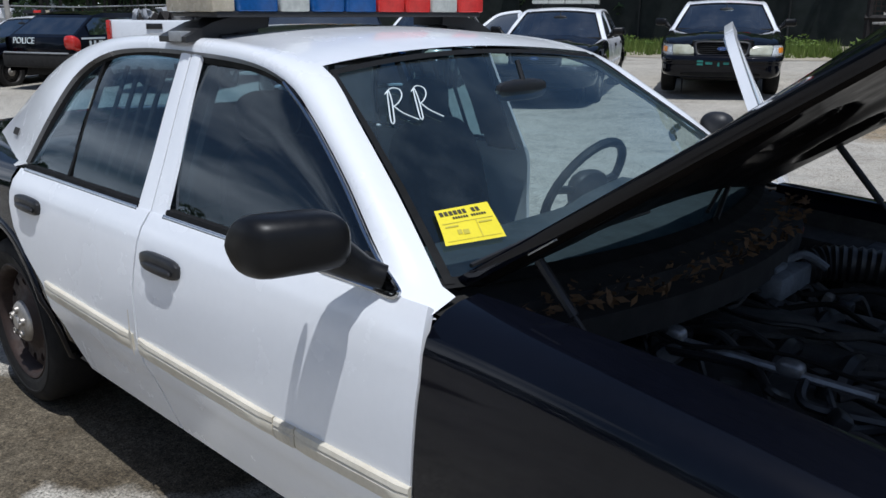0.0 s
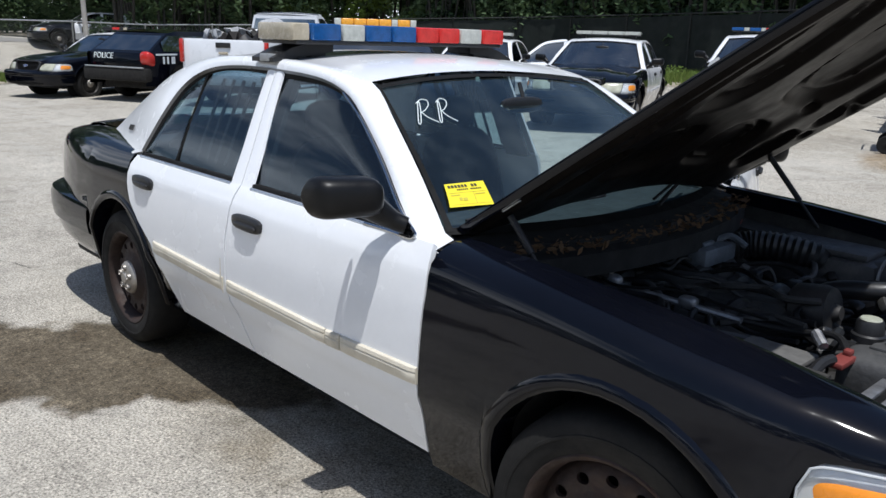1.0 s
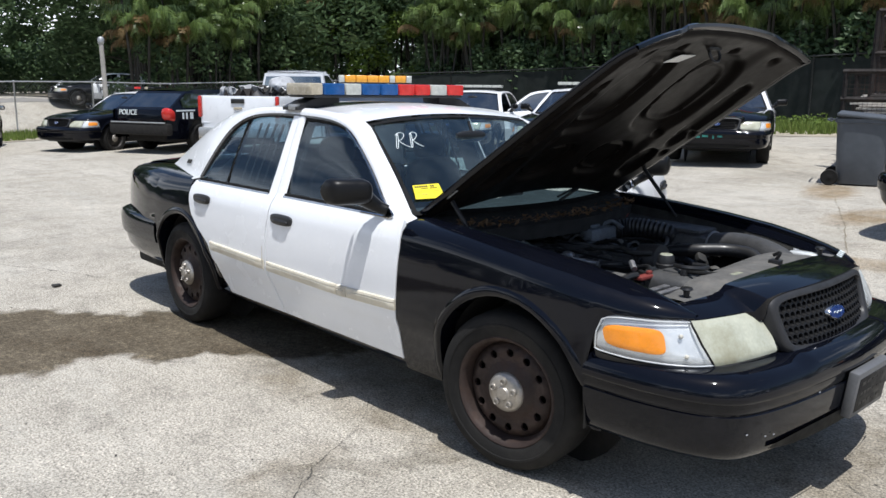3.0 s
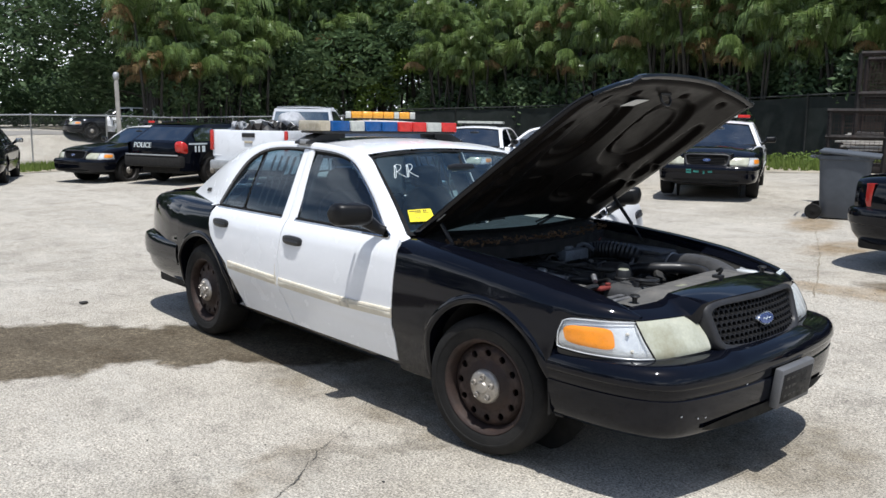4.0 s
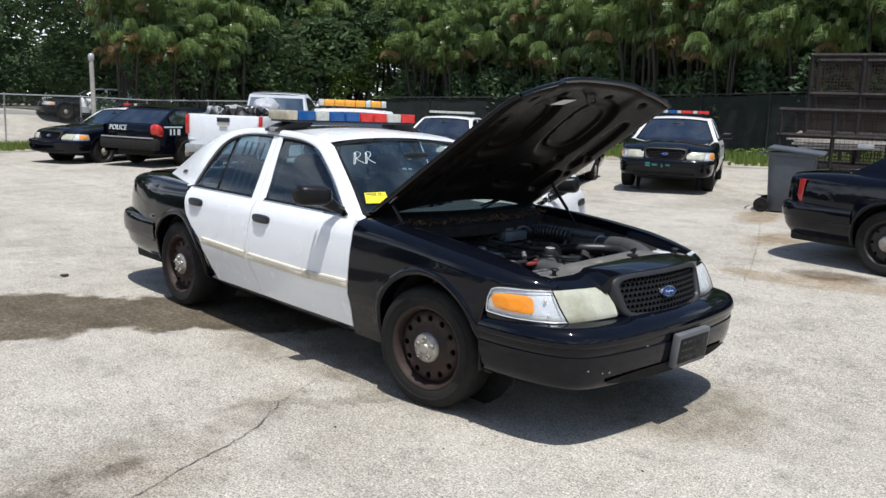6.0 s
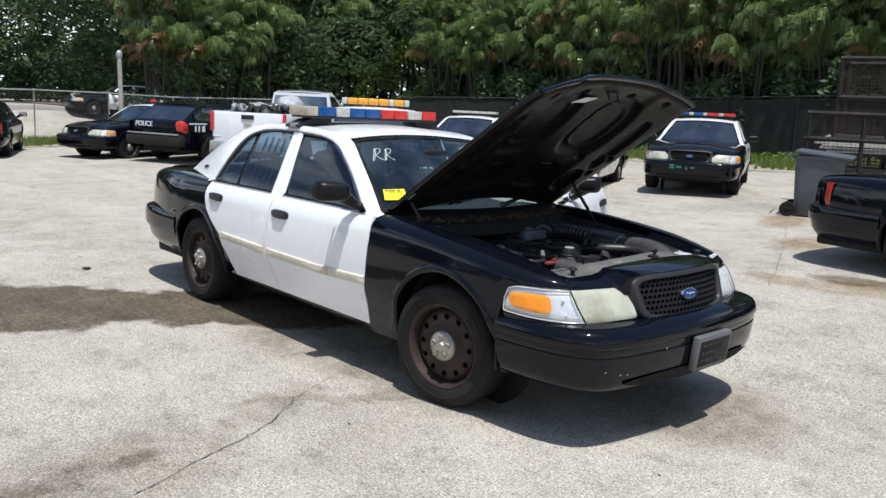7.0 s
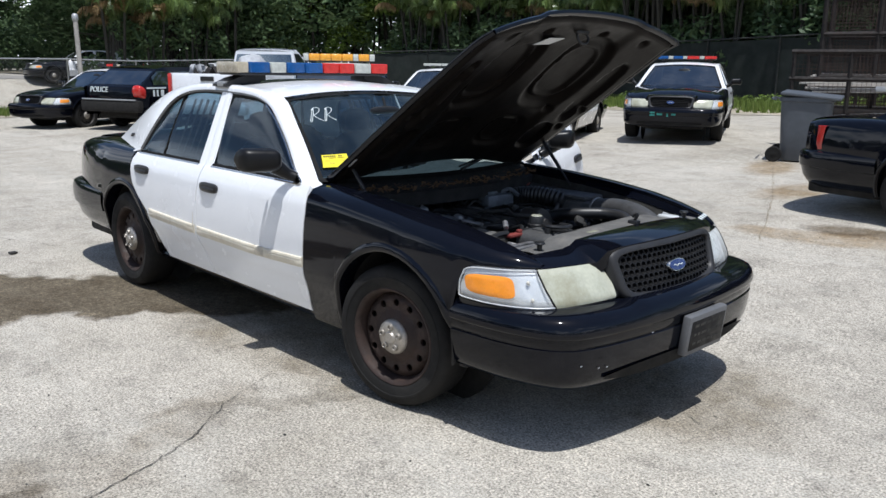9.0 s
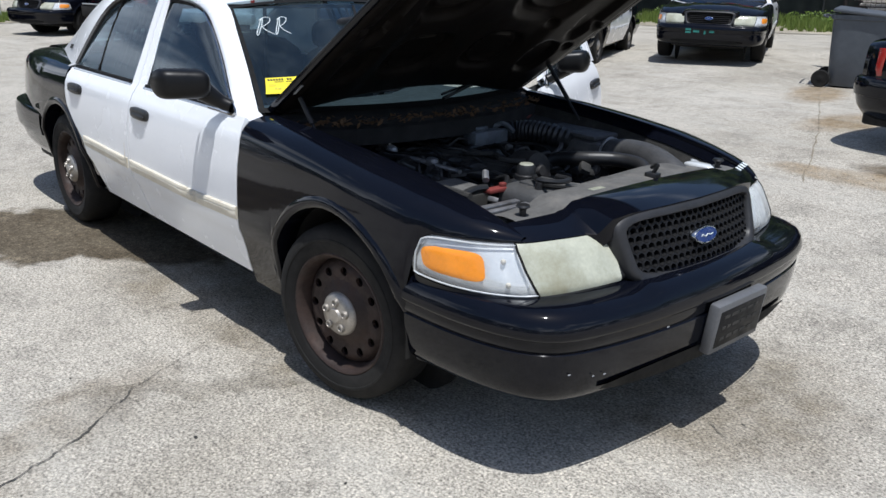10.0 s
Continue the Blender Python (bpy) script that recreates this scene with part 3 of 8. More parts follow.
def lamp_low(x):
    return table(x, (0.460, 0.648), (0.468, 0.642), (0.50, 0.640), (0.6, 0.634), (0.8, 0.631), (0.914, 0.641))


def lamp_high(x):
    return table(x, (0.460, 0.715), (0.464, 0.742), (0.476, 0.763), (0.50, 0.775), (0.54, 0.781), (0.62, 0.783), (0.80, 0.783), (0.87, 0.785), (0.900, 0.784), (0.908, 0.778), (0.9115, 0.762), (0.914, 0.715))


def lamp_point(f, v, line, s=1, out=0.0):
    """A point of the raked lamp face: f along its plan line, v from its lower to its upper edge."""
    f = min(39.999, max(0.0, f))
    p = line[int(f)].lerp(line[int(f) + 1], f - int(f))
    d = (line[min(int(f) + 2, 40)] - line[max(int(f) - 1, 0)]).normalized()
    n = Vector((abs(d.y), abs(d.x), 0))
    zl, zt = lamp_low(p.x), lamp_high(p.x)
    z = lerp(zl, zt, v)
    rake = table(p.x, (0.455, 0.05), (0.55, 0.13), (0.65, 0.22), (0.75, 0.36), (0.805, 0.43), (0.86, 0.52), (0.912, 0.58))
    c = p + n * (out + 0.014 * (1 - (2 * v - 1) ** 4) - rake * (z - zl))
    return Vector((c.x, s * c.y, z))


def half_width(x, z):
    w = table(z, (0.18, 0.830), (0.24, 0.858), (0.30, 0.880), (0.38, 0.903), (0.46, 0.921), (0.50, 0.934), (0.525, 0.946), (0.555, 0.950), (0.62, 0.951), (0.72, 0.949), (0.80, 0.943), (0.87, 0.932), (0.92, 0.922), (0.96, 0.900), (1.0, 0.868), (1.05, 0.82))
    w -= table(x, (-4.30, 0.26), (-4.22, 0.15), (-4.10, 0.085), (-3.9, 0.045), (-3.6, 0.015), (-3.2, 0.0), (0.10, 0.0), (0.25, 0.012), (0.38, 0.032), (0.46, 0.050), (0.55, 0.066), (0.65, 0.094), (0.72, 0.126), (0.78, 0.172), (0.83, 0.23), (0.87, 0.32), (0.90, 0.43))
    return w


def glass_y(z):
    return 0.872 - (z - BELT) * 0.47


def arch_z(x, arch):
    cx, cz, r = arch
    d = r * r - (x - cx) ** 2
    return cz + math.sqrt(d) if d > 0 else None


@functools.lru_cache(None)
def lamp_edge_points():
    line = on_line([(a, b, 0) for a, b in LAMP_PLAN], 40)
    return [lamp_point(k, 1.0, line) for k in range(41)]


@functools.lru_cache(None)
def lamp_edge(x):
    """Half width and height of the lamps' upper edge."""
    q = lamp_edge_points()
    if x <= q[0].x:
        return q[0].y, q[0].z
    for a, b in zip(q, q[1:]):
        if a.x <= x <= b.x:
            t = (x - a.x) / (b.x - a.x)
            return lerp(a.y, b.y, t), lerp(a.z, b.z, t)
    return q[-1].y, q[-1].z


def crest(x):
    return table(x, (-0.72, 0.988), (-0.60, 0.990), (-0.3, 0.975), (0.0, 0.951), (0.3, 0.917), (0.5, 0.881), (0.6, 0.857), (0.67, 0.836), (0.72, 0.816), (0.76, 0.797), (0.80, 0.787))


def bay_edge(x):
    return table(x, (-0.72, 0.765), (-0.3, 0.757), (0.1, 0.745), (0.4, 0.735), (0.60, 0.722), (0.70, 0.712), (0.76, 0.697), (0.9, 0.62))


def cut_front(z):
    return table(z, (0.25, -0.640), (0.32, -0.640), (0.42, -0.632), (0.60, -0.628), (0.75, -0.622), (0.88, -0.618), (0.96, -0.632), (1.0, -0.652))


def cut_mid(z):
    return table(z, (0.25, -1.680), (0.36, -1.705), (0.48, -1.755), (0.60, -1.795), (0.75, -1.800), (0.88, -1.785), (1.0, -1.775))


def cut_rear(z):
    return table(z, (0.25, -2.30), (0.34, -2.335), (0.42, -2.400), (0.52, -2.450), (0.61, -2.500), (0.70, -2.640), (0.78, -2.730), (0.87, -2.775), (0.95, -2.770), (1.0, -2.745))


HOOD_TILT = radians(34.1)


def hood_point(a, y, n):
    t = HOOD_TILT
    return Vector((-0.74 + a * math.cos(t) - n * math.sin(t), y, 0.97 + a * math.sin(t) + n * math.cos(t)))


# upper edge of the side windows (D) and of the roof skin, windscreen and rear window (I)
D_LINE = [(-0.735, 0.876, 0.985), (-0.85, 0.838, 1.06), (-1.01, 0.782, 1.175), (-1.19, 0.728, 1.29), (-1.335, 0.694, 1.365), (-1.53, 0.676, 1.405), (-1.84, 0.669, 1.42), (-2.14, 0.669, 1.42), (-2.37, 0.681, 1.395), (-2.54, 0.714, 1.322), (-2.645, 0.775, 1.19), (-2.72, 0.862, 1.005)]
I_LINE = [(-0.69, 0.800, 0.998), (-0.78, 0.768, 1.065), (-0.905, 0.725, 1.155), (-1.10, 0.662, 1.283), (-1.275, 0.608, 1.392), (-1.47, 0.595, 1.437), (-1.80, 0.590, 1.460), (-2.20, 0.590, 1.462), (-2.52, 0.600, 1.440), (-2.82, 0.612, 1.372), (-3.12, 0.635, 1.245), (-3.50, 0.690, 1.020)]


def side_sheet(s, xs, zb, zt, nz, lead=None, tail=None, rows_more=None, off=0.0, hold=0.0):
    """A body side over columns of x, from zb(x) to zt(x), following the body's width."""
    cols = []
    n = len(xs) - 1
    full = lead and tail
    for i, x0 in enumerate(xs):
        col = []
        for j in range(nz + 1):
            v = j / nz
            x = x0
            for _ in range(3):
                z = lerp(zb(x), zt(x), v)
                if full:
                    x = lerp(tail(z), lead(z), i / n)
                elif lead:
                    x = x0 + (lead(z) - xs[n]) * smooth01((x0 - hold) / (xs[n] - hold))
                elif tail:
                    x = x0 + (tail(z) - xs[0]) * smooth01((hold - x0) / (hold - xs[0]))
            w = half_width(x, z)
            if x > 0.45 and not lead and z > 0.66:
                w = min(w, lamp_edge(x)[0] + 0.002)
            col.append(Vector((x, s * (w + off), z)))
        if rows_more:
            col += rows_more(col[-1].x, col[-1])
        cols.append(col)
    bm = bmesh.new()
    sheet(bm, cols)
    return bm


def build_wheel(parent, pos, s, rim_mat="rust", cap=True, fine=True, steer=0.0):
    """A steel wheel with round vents, its tyre and its centre cap."""
    n = 44 if fine else 24
    m = Matrix.Translation(pos) @ pose(0, 0, 0, 0, 0, steer) @ pose(0, 0, 0, 90 if s < 0 else -90, 0, 0)
    w = part("wheel", wheel_tyre(n), "rubber", parent)
    w.matrix_basis = m
    rim = part("rim", wheel_rim(n), rim_mat, w)
    rim.matrix_basis = Matrix.Diagonal((1.07, 1.07, 1.0, 1))
    part("wheel_disc", wheel_disc(12 if fine else 8), rim_mat, rim)
    back = bmesh.new()
    lathe(back, [(0.0, 0.0), (0.19, 0.0)], n)
    part("brake_drum", back, "under", rim)
    if cap:
        hub = part("hub_cap", wheel_cap(fine), "cap", w, "scuffed bright metal hub cap")
        hub.matrix_basis = Matrix.Diagonal((1.13, 1.13, 1.0, 1))
    return w


def wheel_tyre(n):
    bm = bmesh.new()
    prof = [(0.215, -0.085), (0.235, -0.100), (0.27, -0.112), (0.315, -0.108), (0.332, -0.095), (0.341, -0.075), (TYRE_R, -0.04), (TYRE_R, 0.04), (0.341, 0.075), (0.332, 0.095), (0.315, 0.108), (0.295, 0.112), (0.293, 0.115), (0.285, 0.115), (0.283, 0.112), (0.258, 0.109), (0.240, 0.102), (0.222, 0.085)]
    lathe(bm, prof, n)
    return bm


def wheel_rim(n):
    bm = bmesh.new()
    lathe(bm, [(0.205, 0.06), (0.214, 0.088), (0.222, 0.094), (0.224, 0.100), (0.219, 0.104), (0.210, 0.100), (0.202, 0.085), (0.196, 0.055), (0.190, 0.02), (0.192, -0.08), (0.214, -0.09)], n)
    return bm


def wheel_disc(count):
    """The dished face, with a ring of round vents cut through it."""
    bm = bmesh.new()
    height = lambda r: table(r, (0.06, 0.085), (0.075, 0.090), (0.10, 0.074), (0.125, 0.062), (0.15, 0.068), (0.172, 0.066), (0.195, 0.040))
    r0, r1, rc, hr = 0.118, 0.182, 0.152, 0.0165
    half = math.pi / count
    for k in range(count):
        mid = 2 * math.pi * k / count
        ring = [(rc + hr * math.cos(a), hr * math.sin(a) / rc) for a in [2 * math.pi * i / 16 for i in range(16)]]
        edge = []
        for i in range(16):
            a = 2 * math.pi * i / 16
            ca, sa = math.cos(a), math.sin(a)
            sc = 1 / max(abs(ca), abs(sa))
            edge.append((lerp(r0, r1, (ca * sc + 1) / 2), half * sa * sc))
        deep = [(lerp(r, rc, 0.06), t) for r, t in ring]
        rows = []
        for row, dz in ((edge, 0), (ring, 0), (deep, -0.014)):
            rows.append([Vector((r * math.cos(mid + t), r * math.sin(mid + t), height(r) + dz)) for r, t in row])
        sheet(bm, rows, close_v=True)
    lathe(bm, [(0.0, 0.092), (0.06, 0.090), (0.075, 0.090), (0.10, 0.074), (0.118, height(0.118))], 48)
    lathe(bm, [(0.182, height(0.182)), (0.195, 0.040), (0.197, 0.02)], 48)
    bmesh.ops.remove_doubles(bm, verts=bm.verts, dist=2e-4)
    return bm


def wheel_cap(fine):
    bm = bmesh.new()
    lathe(bm, [(0.0, 0.122), (0.022, 0.121), (0.027, 0.113), (0.050, 0.110), (0.066, 0.104), (0.074, 0.094), (0.076, 0.086)], 36)
    if fine:
        for k in range(5):
            a = 2 * math.pi * k / 5 + 0.3
            lathe(bm, [(0.0, 0.006), (0.007, 0.007), (0.009, 0.014), (0.0125, 0.013), (0.015, 0.0)], 12, Matrix.Translation((0.046 * math.cos(a), 0.046 * math.sin(a), 0.107)))
    return bm


def door_strip(parent, s, x0, x1, mat, fine):
    """The rub strip along a door: a proud bar with a ridge."""
    n = 12
    rows = []
    for i in range(n + 1):
        x = lerp(x0, x1, i / n)
        zc = table(x, (-2.47, 0.632), (-1.76, 0.614), (-1.1, 0.607), (-0.62, 0.622)) - 0.026
        h = 0.027
        end = 0.6 if i in (0, n) else 1.0
        row = []
        for dz, out in ((-h, -0.002), (-h, 0.008 * end), (-h * 0.7, 0.013 * end), (h * 0.15, 0.015 * end), (h * 0.35, 0.011 * end), (h * 0.5, 0.015 * end), (h * 0.9, 0.012 * end), (h, 0.006 * end), (h, -0.002)):
            row.append((x, s * (half_width(x, zc + dz) + out), zc + dz))
        rows.append(row)
    bm = bmesh.new()
    vs = sheet(bm, rows)
    for r_ in (vs[0], vs[-1]):
        bm.faces.new(r_)
    return part("rub_strip", bm, mat, parent, "yellowed rub strip" if mat == "mould" else "")


def door_handle(parent, s, xc, zc):
    y = half_width(xc, zc)
    bm = bmesh.new()
    blob(bm, (xc, s * (y + 0.004), zc), (0.108, 0.016, 0.030), 3.2, 22, 10)
    h = part("handle", bm, "trim", parent, "matt black pull handle")
    bm = bmesh.new()
    blob(bm, (xc + 0.01, s * (y + 0.021), zc - 0.006), (0.078, 0.011, 0.012), 3.0, 18, 8)
    part("lever", bm, "trim", h)
    return h


def d_top(x):
    xs = [p[0] for p in D_LINE][::-1]
    return float(np.interp(x, xs, [p[2] for p in D_LINE][::-1]))


def side_pane(s, xs_bottom, xs_top, name, mat, parent, n=14):
    """Door glass: columns from the belt up to the frame, leaning as the pillars do."""
    rows = []
    for i in range(n + 1):
        t = i / n
        xb, xt = lerp(xs_bottom[0], xs_bottom[1], t), lerp(xs_top[0], xs_top[1], t)
        zt = d_top(xt) if xt < -0.74 else BELT + 0.01
        row = []
        for j in range(11):
            v = j / 10
            z = lerp(BELT - 0.01, zt - 0.004, v)
            row.append((lerp(xb, xt, v), s * (glass_y(z) - 0.019 + 0.015 * (1 - (2 * v - 1) ** 2)), z))
        rows.append(row)
    bm = bmesh.new()
    sheet(bm, rows)
    ob = part(name, bm, mat, parent)
    ob.visible_shadow = False
    return ob


def strip_between(bm, a, b, bulge=0.0, n=4, out=None):
    rows = []
    ease = [min(1.0, k / 6, (len(a) - 1 - k) / 6) for k in range(len(a))]
    for p, q in zip(a, b):
        p, q = Vector(p), Vector(q)
        row = []
        for k in range(n + 1):
            t = k / n
            v = p.lerp(q, t)
            if bulge:
                v = v + Vector(out(v)) * bulge * ease[len(rows)] * 4 * t * (1 - t)
            row.append(v)
        rows.append(row)
    return sheet(bm, rows)


def mirrored(line, s):
    return [Vector((x, s * y, z)) for x, y, z in line]


def on_line(line, n):
    """n + 1 points spread evenly along a smooth line."""
    p = smooth_path(line, 8)
    acc = [0.0]
    for a, b in zip(p, p[1:]):
        acc.append(acc[-1] + (b - a).length)
    out = []
    for i in range(n + 1):
        d = acc[-1] * i / n
        out.append(Vector([float(np.interp(d, acc, [q[k] for q in p])) for k in range(3)]))
    return out


def windscreen_point(u, v, lift=0.0):
    """A place on the windscreen: u 0 at its foot to 1 at the header, v 0 at the right side to 1 at the left."""
    line = I_LINE[:5]
    k = u * (len(line) - 1)
    i = min(int(k), len(line) - 2)
    p = Vector(line[i]).lerp(Vector(line[i + 1]), k - i)
    y = lerp(-p.y, p.y, v)
    b = 1 - (2 * v - 1) ** 2
    return Vector((p.x + b * lerp(0.18, 0.0, u) - 0.06 * b * u + lift * 0.5, y, p.z + b * lerp(-0.005, 0.035, u) + lift * 0.85))


def build_sedan(m, label, fine=False, white_doors=True, hood_open=False, left_door_open=False, bar=None, wheel_mat="steel", roof_white=True, quarter_white=False, group=""):
    car = thing("police_sedan", m, label, "car", group)
    roof_mat = "white" if roof_white else "black"
    door_mat = "white" if white_doors else "black"
    side_glass = "glass_side" if fine else "glass_far"
    for s in (-1, 1):
        build_side(car, s, fine, door_mat, side_glass, s > 0 and left_door_open)
    build_top(car, roof_mat, fine)
    build_nose(car, fine)
    build_tail(car, fine)
    if not hood_open:
        build_closed_hood(car)
    build_cabin(car, fine)
    for x, half in ((0.0, 0.795), (-2.913, 0.810)):
        for s in (-1, 1):
            build_wheel(car, (x, s * half, TYRE_R), s, wheel_mat, True, fine, 9.0 if fine and x == 0.0 else 0.0)
    for name, x0, x1, half, z0, z1 in (("trunk_floor", -4.1, -3.32, 0.76, 0.22, 0.55), ("floor_pan", -2.48, -0.42, 0.80, 0.235, 0.31),
                                       ("rear_axle", -3.35, -2.45, 0.62, 0.22, 0.75), ("radiator_support", 0.44, 0.80, 0.60, 0.26, 0.60),
                                       ("crossmember", -0.45, 0.46, 0.55, 0.22, 0.40)):
        bm = bmesh.new()
        box(bm, x0, x1, -half, half, z0, z1, 0.03)
        part(name, bm, "under", car)
    return car


def build_side(car, s, fine, door_mat, side_glass, open_door):
    # front fender, with the wheel opening cut from its lower edge
    cx, cz, r = ARCH_F
    xs = [-0.60, -0.55, -0.50, -0.44, cx - r - 0.002]
    xs += [cx + r * math.cos(math.pi * (1 - i / 20)) for i in range(1, 20)] + [cx + r - 0.004, 0.435, 0.455, 0.475, 0.5, 0.53, 0.56, 0.60, 0.64, 0.68, 0.71, 0.735, 0.752]

    def low(x):
        a = arch_z(x, ARCH_F)
        if a:
            return a
        return 0.27 if x < cx else (0.60 if x < 0.44 else lamp_edge(x)[1] + 0.004)

    def over(x, p):
        zc, yi = crest(x), bay_edge(x)
        if x > 0.45:
            zc = max(zc, p.z + 0.006)
            yi = min(yi, abs(p.y) - 0.012)
        c = Vector((x, s * (abs(p.y) - 0.012), zc + 0.004))
        e = Vector((x, s * yi, zc))
        row = []
        for t in (0.2, 0.4, 0.6, 0.8, 1.0):
            row.append(p.lerp(c, t).lerp(c.lerp(e, t), t))
        row += [Vector((x, s * (yi - 0.0030), zc - 0.0010)), Vector((x, s * (yi - 0.0050), zc - 0.0035)), Vector((x, s * (yi - 0.0060), zc - 0.008)), Vector((x, s * (yi - 0.006), zc - 0.02)), Vector((x, s * (yi - 0.045), zc - 0.05))]
        return row

    bm = side_sheet(s, xs[::-1][::-1], low, lambda x: max(crest(x) - 0.085, low(x) + 0.004), 12, tail=cut_front, rows_more=over, hold=-0.44)
    fender = part("fender", bm, "black", car)
    # rolled lip of the wheel opening
    for nm, (ax, az, ar), host in (("arch_lip", ARCH_F, fender), ("arch_lip", ARCH_R, None)):
        rows = []
        for i in range(25):
            a = math.pi * (1.08 - 1.13 * i / 24)
            px, pz = ax + ar * math.cos(a), az + ar * math.sin(a)
            row = []
            for dr, out in ((0.040, -0.001), (0.032, 0.006), (0.016, 0.010), (0.004, 0.008), (-0.004, 0.0), (-0.004, -0.03), (0.0, -0.09)):
                qx, qz = ax + (ar + dr) * math.cos(a), az + (ar + dr) * math.sin(a)
                row.append((qx, s * (half_width(qx, qz) + out), qz))
            rows.append(row)
        bm = bmesh.new()
        sheet(bm, rows)
        part(nm, bm, "black", host or car)
        # dark inner wheel house
        bm = bmesh.new()
        rows = []
        for i in range(17):
            a = math.pi * (1.06 - 1.10 * i / 16)
            rows.append([(ax + (ar + 0.004) * math.cos(a), s * y, az + (ar + 0.004) * math.sin(a)) for y in (0.90, 0.75, 0.58)])
        sheet(bm, rows)
        lathe(bm, [(0.0, 0.0), (ar + 0.01, 0.0)], 24, Matrix.Translation((ax, s * 0.58, az)) @ pose(0, 0, 0, 90, 0, 0))
        part("wheel_house", bm, "under", car)
    # doors
    build_front_door(car, s, fine, door_mat, side_glass, open_door)
    build_rear_door(car, s, fine, door_mat, side_glass)
    # rear quarter
    cx, cz, r = ARCH_R
    xs = [-4.22, -4.17, -4.1, -4.0, -3.85, -3.7, -3.55, -3.42, cx - r - 0.002]
    xs += [cx + r * math.cos(math.pi * (1 - i / 20)) for i in range(1, 20)] + [-2.53, -2.515]
    qtop = lambda x: table(x, (-4.3, 0.955), (-4.1, 0.985), (-3.8, 1.01), (-3.5, 1.02), (-3.0, 1.0), (-2.6, 0.992))

    def qlow(x):
        a = arch_z(x, ARCH_R)
        return a if a else (0.63 if x < cx else 0.40)

    def qover(x, p):
        zc = qtop(x)
        yi = table(x, (-4.3, 0.64), (-3.5, 0.68), (-3.0, 0.78), (-2.6, 0.86))
        c = Vector((x, s * (abs(p.y) - 0.02), zc + 0.004))
        e = Vector((x, s * yi, zc + 0.006))
        return [p.lerp(c, t).lerp(c.lerp(e, t), t) for t in (0.25, 0.5, 0.75, 1.0)] + [Vector((x, s * (yi - 0.01), zc - 0.02))]

    bm = side_sheet(s, xs, qlow, lambda x: qtop(x) - 0.075, 10, lead=lambda z: cut_rear(z) - 0.004, rows_more=qover, hold=-2.95)
    tuck(bm)
    part("rear_quarter", bm, "black", car)
    # sill
    rows = []
    for i in range(13):
        x = lerp(-2.50, -0.37, i / 12)
        rows.append([(x, s * (half_width(x, 0.30) + d), z) for d, z in ((-0.02, 0.335), (-0.010, 0.312), (-0.020, 0.285), (-0.05, 0.262), (-0.2, 0.25))])
    bm = bmesh.new()
    sheet(bm, rows)
    part("sill", bm, "black", car)


